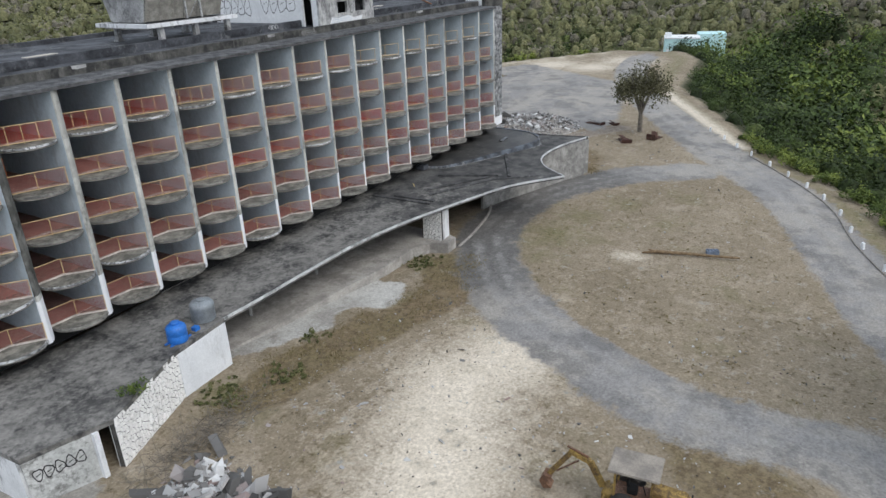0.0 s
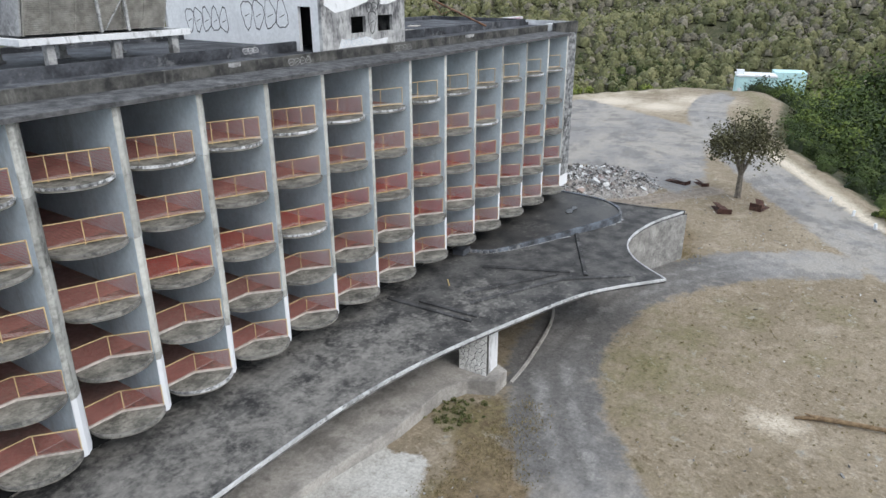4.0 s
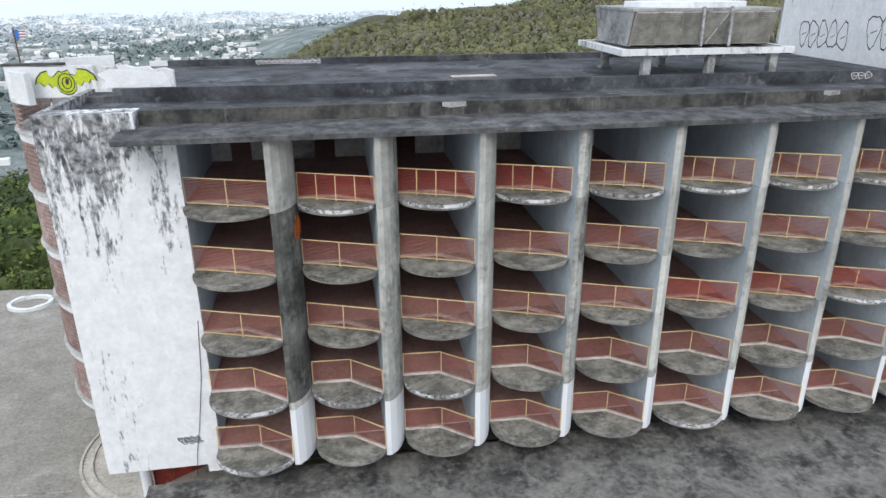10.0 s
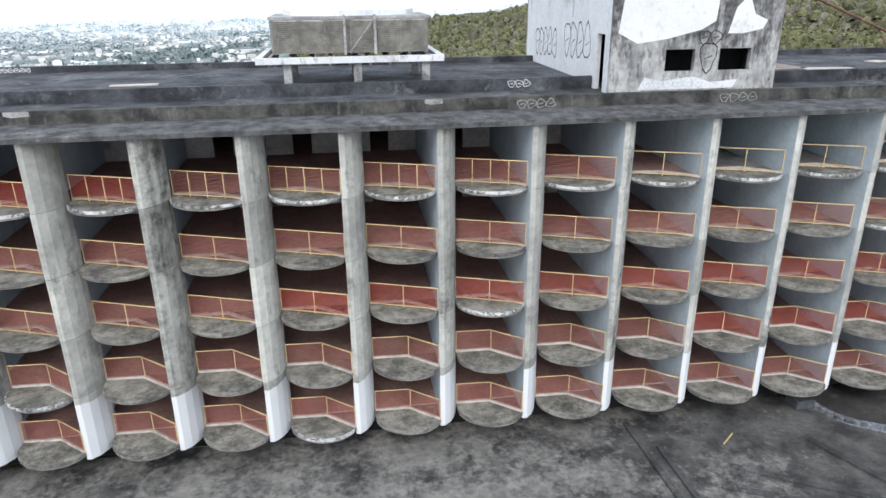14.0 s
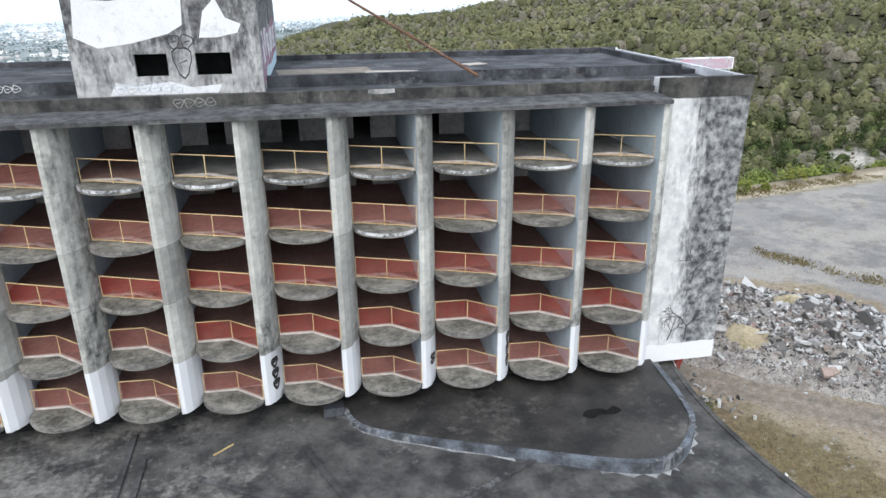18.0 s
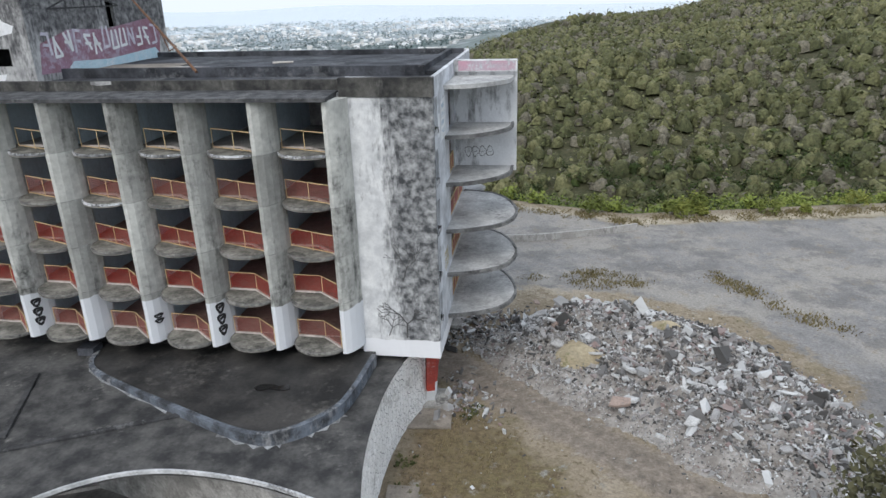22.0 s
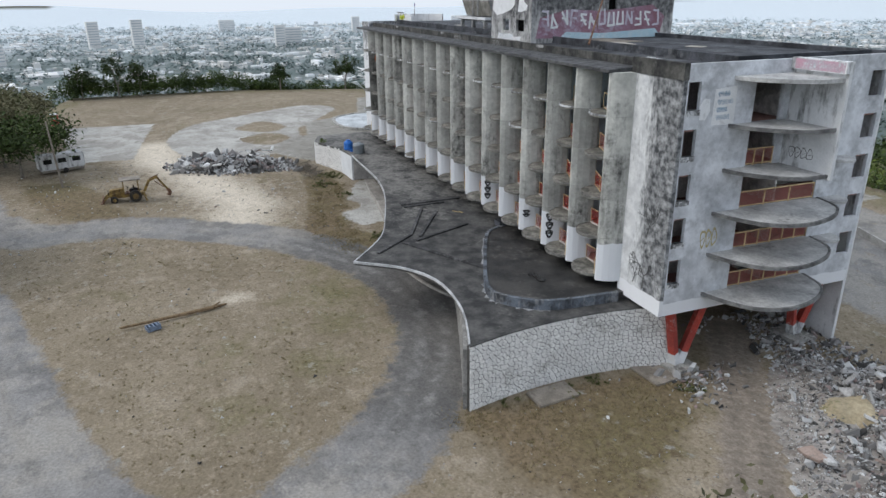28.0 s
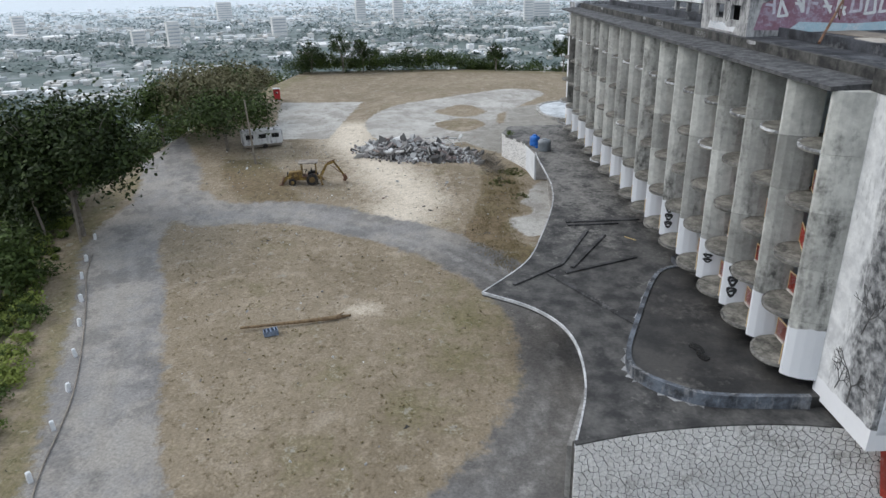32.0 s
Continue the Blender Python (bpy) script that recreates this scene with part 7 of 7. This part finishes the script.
part("bonnet", Geo().prism([(-2.3, 0.95), (-0.5, 0.95), (-0.5, 1.75), (-2.1, 1.6)], -0.45, 0.45, Matrix(((0, 0, 1, 0), (1, 0, 0, 0), (0, 1, 0, 0), (0, 0, 0, 1)))), RUSTY_YELLOW, digger, bevel=0.05)
part("grille", Geo().box(-0.38, -2.36, 0.95, 0.38, -2.28, 1.55), BLACK, digger)
part("cab_floor", Geo().box(-0.6, -0.5, 0.95, 0.6, 1.3, 1.1), RUST, digger)
part("seat", Geo().box(-0.25, 0.2, 1.1, 0.25, 0.7, 1.5).box(-0.25, 0.62, 1.5, 0.25, 0.74, 2.0), BLACK, digger, bevel=0.05)
part("steering_wheel", Geo().tube((0, -0.2, 1.1), (0, 0.0, 1.75), 0.03).tube((0, 0.0, 1.75), (0, 0.02, 1.79), 0.2, n=14), BLACK, digger)
for x in (-0.65, 0.65):
    for y in (-0.5, 1.25):
        part("cab_post", Geo().box(x - 0.05, y - 0.05, 1.0, x + 0.05, y + 0.05, 2.75), RUSTY_YELLOW, digger)
part("cab_roof", Geo().box(-0.95, -0.85, 2.75, 0.95, 1.6, 2.88), SHEET, digger, "sun-bleached tan roof", bevel=0.04)
for x in (-0.85, 0.85):
    w = part("rear_wheel", Geo().tube((x - 0.22, 0.75, 0.72), (x + 0.22, 0.75, 0.72), 0.72, n=22), TYRE, digger)
    part("rim", Geo().tube((x - 0.24, 0.75, 0.72), (x + 0.24, 0.75, 0.72), 0.36, n=16), RUSTY_YELLOW, w)
    w = part("front_wheel", Geo().tube((x - 0.15, -1.75, 0.45), (x + 0.15, -1.75, 0.45), 0.45, n=18), TYRE, digger)
    part("rim", Geo().tube((x - 0.17, -1.75, 0.45), (x + 0.17, -1.75, 0.45), 0.22, n=14), RUSTY_YELLOW, w)
    part("loader_arm", Geo().beam((x * 0.75, -0.6, 1.35), (x * 0.75, -2.3, 1.0), 0.12, 0.2).beam((x * 0.75, -2.3, 1.0), (x * 0.75, -3.0, 0.4), 0.12, 0.2), RUSTY_YELLOW, digger)
    part("stabiliser", Geo().beam((x * 0.6, 1.7, 0.9), (x * 1.35, 2.0, 0.12), 0.12, 0.16).box(x * 1.35 - 0.2, 1.85, 0.05, x * 1.35 + 0.2, 2.15, 0.12), RUSTY_YELLOW, digger)
part("loader_bucket", Geo().prism([(-2.9, 0.1), (-3.75, 0.08), (-3.8, 0.14), (-3.1, 0.3), (-3.0, 0.85), (-2.9, 0.85)], -1.1, 1.1, Matrix(((0, 0, 1, 0), (1, 0, 0, 0), (0, 1, 0, 0), (0, 0, 0, 1)))), RUST, digger)
part("boom", Geo().beam((0, 1.9, 1.0), (0, 2.6, 2.3), 0.22, 0.3).beam((0, 2.6, 2.3), (0, 3.7, 2.7), 0.2, 0.26), RUSTY_YELLOW, digger)
part("dipper", Geo().beam((0, 3.5, 2.75), (0, 4.7, 0.9), 0.18, 0.24), RUSTY_YELLOW, digger)
part("ram", Geo().tube((0, 2.7, 2.55), (0, 3.8, 2.95), 0.06).tube((0, 3.2, 2.2), (0, 4.3, 1.2), 0.05), RUST, digger)
part("digging_bucket", Geo().prism([(4.5, 0.9), (4.95, 0.95), (5.15, 0.5), (4.9, 0.08), (4.5, 0.2), (4.75, 0.45)], -0.3, 0.3, Matrix(((0, 0, 1, 0), (1, 0, 0, 0), (0, 1, 0, 0), (0, 0, 0, 1)))), RUST, digger)

# caravan, toilet cabin, poles
van = thing("white_trailer", "old white site trailer under the trees", "trailer", at=pose(7.0, -2.4, ground_at(7, -2.4), 0, 0, 18))
part("body", Geo().box(-1.2, -3.0, 0.6, 1.2, 3.0, 2.7), WHITE_DIRTY, van, bevel=0.15)
for y in (-1.9, 0.0, 1.9):
    part("window", Geo().box(1.19, y - 0.55, 1.55, 1.215, y + 0.55, 2.2), BLACK, van)
part("skirt", Geo().box(-1.1, -2.8, 0.3, 1.1, 2.8, 0.6), SHEET, van)
for x in (-1.05, 1.05):
    part("wheel", Geo().tube((x - 0.1, 0.3, 0.36), (x + 0.1, 0.3, 0.36), 0.36, n=16), TYRE, van)
REDP = surf("red_plastic", (0.55, 0.03, 0.04), (0.45, 0.03, 0.04), 2.0, (0.35, 0.1, 0.1), 0.3, 0.3, False, 8.0, rough=0.5)
loo = thing("toilet_cabin", "red and white portable toilet cabin at the lot edge", "portable toilet", at=pose(-31.0, -6.6, ground_at(-31, -6.6), 0, 0, 10))
part("cabin", Geo().box(-0.65, -0.65, 0.1, 0.65, 0.65, 2.3), REDP, loo, bevel=0.06)
part("roof", Geo().box(-0.7, -0.7, 2.3, 0.7, 0.7, 2.45), WHITE, loo, bevel=0.05)
part("door", Geo().box(0.65, -0.4, 0.2, 0.68, 0.4, 2.1), REDP, loo)
part("window", Geo().box(0.68, -0.25, 1.5, 0.69, 0.25, 1.8), WHITE, loo)
part("skid", Geo().box(-0.75, -0.75, 0.0, 0.75, 0.75, 0.1), WHITE, loo)
WOODPOLE = surf("grey_utility_pole", (0.27, 0.24, 0.2), (0.2, 0.175, 0.15), 2.0, (0.12, 0.1, 0.09), 0.5, 0.4, True, 14.0)
for x, y, h, tilt in ((16.6, -1.6, 9.0, 3), (42.0, -15.0, 9.5, -2), (39.2, -19.9, 8.0, 6), (-6.0, -14.0, 10.0, 2)):
    tagged(part("utility_pole", Geo().tube((0, 0, -0.3), (0.05, 0, h), 0.15, 0.1, 10), WOODPOLE), "leaning grey timber utility pole", "pole", "timber poles").matrix_basis = pose(x, y, ground_at(x, y), tilt, 0, 40)

# scrap under the lot tree, brush by the west wall, slab by the stone wall
DARKRUST = surf("dark_rust_scrap", (0.07, 0.035, 0.028), (0.045, 0.025, 0.02), 2.0, (0.2, 0.12, 0.09), 0.5, 0.4)
for x, y, w, d, h, r in ((102.0, 27.1, 3.0, 1.6, 0.6, 25), (104.9, 23.3, 2.6, 1.4, 0.9, -15), (111.6, 34.6, 3.2, 1.2, 0.5, 70), (112.2, 31.6, 2.2, 1.0, 0.45, 40)):
    sc = thing("scrap_metal", "dark rusty scrap metal lying on the ground", "scrap", "scrap by the tree", at=pose(x, y, ground_at(x, y), 0, 0, r))
    part("panel", Geo().box(-w / 2, -d / 2, 0.02, w / 2, d / 2, 0.1).box(-w / 2, -d / 2, 0.1, -w / 2 + 0.08, d / 2, h), DARKRUST, sc)
    part("sheet", Geo().box(-w * 0.3, -d * 0.3, 0, w * 0.35, d * 0.4, 0.04, pose(0.1, 0, h * 0.6, 14, -18, 30)), DARKRUST if w > 1.8 else WHITE, sc)
BROWNSLAB = surf("earth_stained_concrete", (0.3, 0.265, 0.225), (0.21, 0.185, 0.155), 1.0, (0.12, 0.1, 0.08), 0.6, 0.42)
tagged(part("loose_concrete_plate", Geo().box(-0.9, -1.6, 0, 0.9, 1.6, 0.22, pose(84.95, 33.7, 0.0, 0, 3, 4)), BROWNSLAB, bevel=0.04), "loose concrete slab at the foot of the stone wall", "concrete plate")
tagged(part("loose_concrete_plate", Geo().box(-1.4, -1.8, 0, 1.4, 1.8, 0.16, pose(85.4, 42.6, 0.0, 0, 0, 4)), BROWNSLAB, bevel=0.03), "flat concrete slab beside the red support", "concrete plate")
twigs = Geo()
for j in range(420):
    x, y = 20.6 + rng.normal(0, 2.7), 31.2 + rng.normal(0, 0.7)
    y = y + (x - 20.6) * 0.02
    z = ground_at(x, y)
    a, e, ln = rng.uniform(0, 6.28), rng.uniform(0.05, 0.8), rng.uniform(0.6, 1.7)
    twigs.tube((x, y, z + 0.02), (x + ln * math.cos(a) * math.cos(e), y + ln * math.sin(a) * math.cos(e), z + ln * math.sin(e)), 0.018, 0.006, 4)
tagged(part("brushwood_heap", twigs, BARK), "heap of dry grey brushwood by the stone wall", "brushwood", kind="stuff")
sprig, tone = crown_points((0, 0, 0.35), (0.9, 0.5, 0.5), 12, 24, 0.12)
plant = thing("roof_plant", "green weed growing on the canopy edge", "plant", at=pose(18.7, 34.0, CZ))
part("leaves", quads_mesh("leaves", leaf_quads(sprig, 0.09), np.clip(0.5 + tone, 0, 1), GREEN), None, plant)
part("stem", Geo().tube((0, 0, 0), (0.05, 0, 0.4), 0.02, 0.01, 5), BARK, plant)

# grass
GRASS = leaf_mat("dry_grass", (0.1, 0.09, 0.035), (0.18, 0.15, 0.075), (0.28, 0.23, 0.13))


def grass(name, spots, size, tone, label):
    n = len(spots)
    z = terrain(spots[:, 0], spots[:, 1])
    b = np.concatenate([spots, z[:, None]], 1)
    a = rng.uniform(0, 6.283, n)
    s = size * rng.uniform(0.5, 1.4, n)
    side = np.stack([np.cos(a), np.sin(a), np.zeros(n)], -1) * (s * 0.35)[:, None]
    up = np.stack([rng.normal(0, 0.4, n), rng.normal(0, 0.4, n), np.ones(n)], -1) * s[:, None]
    q = np.stack([b - side, b + side, b + side * 0.3 + up, b - side * 0.3 + up], 1)
    tagged(new(name, quads_mesh(name, q, np.clip(tone + rng.normal(0, 0.15, n), 0, 1), GRASS)), label, "grass", kind="stuff")


clump = scatter(130, 36, 86, -6, 30, lambda x, y: (poly_dist(x, y, ISLAND) < -0.5) & (rng.uniform(size=x.shape) < np.exp(poly_dist(x, y, ISLAND) / 5) * 1.2 + 0.08))
grass("island_grass", (clump[:, None] + rng.normal(0, 1.0, (130, 40, 2))).reshape(-1, 2), 0.06, 0.9, "sparse dry grass on the round island")
clump = scatter(70, 84, 100, 24, 46, lambda x, y: (poly_dist(x, y, [(85, 27), (94, 30), (90, 40), (86, 45)]) < 1) & (line_dist(x, y, DIRT) > 2.5))
grass("wall_grass", (clump[:, None] + rng.normal(0, 0.6, (70, 60, 2))).reshape(-1, 2), 0.09, 0.75, "weedy grass beside the stone wall")
clump = scatter(90, 18, 56, 24, 36, lambda x, y: (poly_dist(x, y, [(22, 32.4), (28, 34), (33, 32.6), (44, 30.4), (53, 29.5), (46, 26), (38, 28.5), (28, 30.2)]) < 0.6))
grass("drive_grass", (clump[:, None] + rng.normal(0, 0.5, (90, 60, 2))).reshape(-1, 2), 0.09, 0.6, "green-brown grass tufts by the driveway")
LOT_STRIPS = ([(109.5, 66.5), (112.5, 61.5), (116.5, 56)], [(92.5, 66), (96, 65.2), (100, 63.8)], [(97, 67.5), (101.5, 65)], [(126, 66), (130, 63)], [(141, 76), (152, 70)])
clump = scatter(260, 88, 155, 54, 90, lambda x, y: (np.min([line_dist(x, y, p) for p in LOT_STRIPS], 0) < 0.9) | (np.abs(poly_dist(x, y, PLATEAU) + 1.0) < 1.3))
grass("lot_grass", (clump[:, None] + rng.normal(0, 0.5, (260, 45, 2))).reshape(-1, 2), 0.16, 0.45, "grass strips at the edge of the asphalt lot")
TUFT = leaf_mat("green_weeds", (0.045, 0.055, 0.018), (0.1, 0.11, 0.042), (0.17, 0.165, 0.075))
weeds = scatter(210, 18, 92, 22, 46, lambda x, y: np.min([np.hypot(x - wx_, y - wy_) / wr_ for wx_, wy_, wr_ in ((28, 31.5, 1.6), (24.3, 33.6, 1.6), (50, 33.0, 1.8), (33.5, 33.2, 1.0), (88, 42.8, 0.9), (84.7, 30.5, 0.9), (85.1, 34.8, 0.8), (84.6, 37.5, 0.7))], 0) < rng.uniform(0.3, 1.3, x.shape))
wood_of("green_tufts", weeds, rng.uniform(0.08, 0.26, 210), rng.uniform(0.1, 0.9, 210), "low green weed tufts by the drive and the walls", TUFT, 6, 9, 0.07, 0.7)
clods = scatter(300, 36, 92, -6, 40, lambda x, y: ((poly_dist(x, y, ISLAND) < -0.6) | (poly_dist(x, y, [(85.5, 27), (96, 30), (92, 40), (87, 43)]) < 0)) & (rng.uniform(size=x.shape) < 0.25 + 0.5 * (np.sin(x * 0.4 + 1) * np.cos(y * 0.5) > 0.2)))
wood_of("dry_tufts", clods, rng.uniform(0.05, 0.15, 300), rng.uniform(0.4, 1.0, 300), "small dry brown grass tufts on bare earth", GRASS, 4, 6, 0.05, 0.5)

# trees
tree("lot_tree", 108.4, 26.4, 11.2, 4.6, "spreading grey-green tree standing at the road fork", 0.12, DRY, 100, 60, 0.2, 0.42, 6, 0.6)
tree("road_tree", 40.2, -15.6, 15.0, 7.6, "tall dark broad-crowned tree at the road edge", 0.1, GREEN, 230, 80, 0.3, 0.42, 4, 0.58)
for x, y, h, r, t in ((8.8, -7.3, 9.2, 7.8, 0.22), (1, -10.5, 9.5, 6.4, 0.4), (-4, -15, 11, 6.5, 0.42), (-9, -11.5, 10, 6.0, 0.4), (-1, -20, 11, 5.5, 0.3), (-26, -11, 8, 5.0, 0.4), (30, -23, 8, 5.0, 0.3), (-20, -14, 9, 5.5, 0.25), (54, -17, 7, 4.0, 0.3), (36, -24, 9, 4.5, 0.2)):
    tree("hill_tree", x, y, h, r, "leafy tree in the group beside the entrance road", t, GREEN if t < 0.38 else DRY, 120, 56, 0.26, 0.24, 4, 0.58)
for x, y, h, r in ((-66, 4, 11, 3.6), (-66, 9, 9, 3.4), (-67, -4, 8, 3.5), (-58, 58, 9, 3.5), (-62, 42, 7, 2.6)):
    tree("hedge_tree", x, y, h, r, "dark tree rising above the hedge row", 0.15, GREEN, 36, 40, 0.28, 0.2, 3)
hedge = np.array([(-68.5 + 14 * (s - 0.45) ** 2 * (s > 0.45) * 2, -8 + 74 * s) for s in np.linspace(0, 1, 46)]) + rng.normal(0, 0.5, (46, 2))
wood_of("hedge_row", hedge, rng.uniform(2.2, 3.6, 46), rng.uniform(0.1, 0.5, 46), "row of dark green bushes along the lot edge", GREEN, 34, 26, 0.22, 1.0)
LIMELEAF = leaf_mat("yellow_green_leaves", (0.06, 0.08, 0.02), (0.15, 0.175, 0.04), (0.27, 0.28, 0.07))
bush = scatter(15, 88, 176, 66, 98, lambda x, y: np.abs(off_top(x, y) - 0.5) < 1.5)
wood_of("rim_bushes", bush, rng.uniform(0.6, 1.6, 15), rng.uniform(0.0, 0.8, 15), "bright yellow-green bushes at the lot edge", LIMELEAF, 30, 26, 0.15, 1.0)

# far house across the valley
TURQ = surf("turquoise_wall", (0.5, 0.72, 0.72), (0.44, 0.64, 0.66), 0.5, (0.6, 0.62, 0.6), 0.4, 0.3)
house = thing("far_house", "white and turquoise flat-roofed house on the far slope", "house", at=pose(238, 44.0, ground_at(238, 44) + 3.5, 0, 0, 13))
part("wall", Geo().box(-4, -5.5, -1, 4, 5.0, 5.2), TURQ, house)
part("annex", Geo().box(2, -14, -1, 10, -5.5, 6.0), TURQ, house)
part("roof", Geo().box(-4.2, -5.7, 5.2, 4.2, 5.2, 5.6), WHITE, house)
part("tank", Geo().box(-2, 3, 5.6, 0, 5, 6.8), WHITE, house)
part("door", Geo().box(-4.05, 3.4, -0.2, -4.0, 4.4, 2.0), WHITE, house)

# empty pool basin behind the hotel's west end
POOLBLUE = surf("faded_pool_paint", (0.58, 0.61, 0.63), (0.42, 0.45, 0.47), 0.4, (0.16, 0.18, 0.2), 0.7, 0.46, False, 5.0)
plan = curve_through([(-17.5, 44.8), (-20.8, 50), (-19.5, 55), (-13, 56.5), (-6.5, 52), (-4, 46.5), (-9, 43.6)], 5, True)
pool = thing("empty_pool", "shallow empty pool with faded pale blue paint", "pool")
pz = max(ground_at(x, y) for x, y in plan)
part("basin", Geo().prism(plan, pz - 0.3, pz + 0.06), POOLBLUE, pool)
part("coping", ribbon(plan + plan[:1], -0.3, 0.3, pz - 0.3, pz + 0.2), CONC, pool)

# low parapet along the far edge of the lot
EDGEWALL = surf("stained_parapet", (0.42, 0.41, 0.39), (0.3, 0.29, 0.27), 0.6, (0.1, 0.095, 0.09), 0.7, 0.48, True, 7.0)
wall_run = curve_through([(70, 82.5), (76, 80), (82, 77), (90, 75.5), (98, 77.5), (104, 80)], 5)
tagged(part("lot_parapet", ribbon(wall_run, -0.12, 0.12, -0.2, 0.75), EDGEWALL), "low stained concrete parapet along the lot edge", "parapet")

# larger slabs that stick out of the heaps, each a thing of its own
SLABS = [surf("broken_slab_" + tag, c, tuple(v * 0.75 for v in c), 1.5, (0.2, 0.19, 0.18), 0.5, 0.4, False, 9.0, bump=0.5) for tag, c in (("pale", (0.58, 0.58, 0.57)), ("grey", (0.42, 0.41, 0.4)), ("brown", (0.36, 0.28, 0.24)))]
for count, box_, label in ((34, (9.5, 17.5, 14, 28), "broken pale concrete slab tilted on the small heap"), (46, (89, 109, 38, 59), "broken concrete slab tilted on the demolition heap")):
    for j in range(count):
        x, y = rng.uniform(box_[0], box_[1]), rng.uniform(box_[2], box_[3])
        if box_[0] > 50:
            x, y = 100 + (x - 99) * 0.55 + (48 - y) * 0.42, y
        w, d, hgt = rng.uniform(0.6, 1.5), rng.uniform(0.4, 0.9), rng.uniform(0.1, 0.22)
        plan_ = [(-w / 2, -d / 2 * rng.uniform(0.6, 1)), (w / 2 * rng.uniform(0.5, 1), -d / 2), (w / 2, d / 2 * rng.uniform(0.3, 1)), (0.1 * w, d / 2), (-w / 2 * rng.uniform(0.6, 1), d / 2 * rng.uniform(0.5, 1))]
        ob = part("rubble_block", Geo().prism(plan_, -hgt / 2, hgt / 2), SLABS[int(rng.choice(3, p=(0.55, 0.35, 0.1)))], bevel=0.02)
        ob.matrix_basis = pose(x, y, ground_at(x, y) + (1.25 if box_[0] < 50 else 1.2), rng.uniform(-28, 28), rng.uniform(-28, 28), rng.uniform(0, 360))
        tagged(ob, label, "concrete block", "blocks in the rubble")

# low bushes and weeds on the verge below the road
verge = scatter(210, 30, 112, -24, 14, lambda x, y: (off_top(x, y) > 0.4) & (off_top(x, y) < 5.5))
wood_of("verge_bushes", verge, rng.uniform(0.3, 1.3, 210), np.clip(rng.normal(0.6, 0.25, 210), 0, 1), "low green bushes and weeds on the road verge", GREEN, 16, 18, 0.15, 0.8)
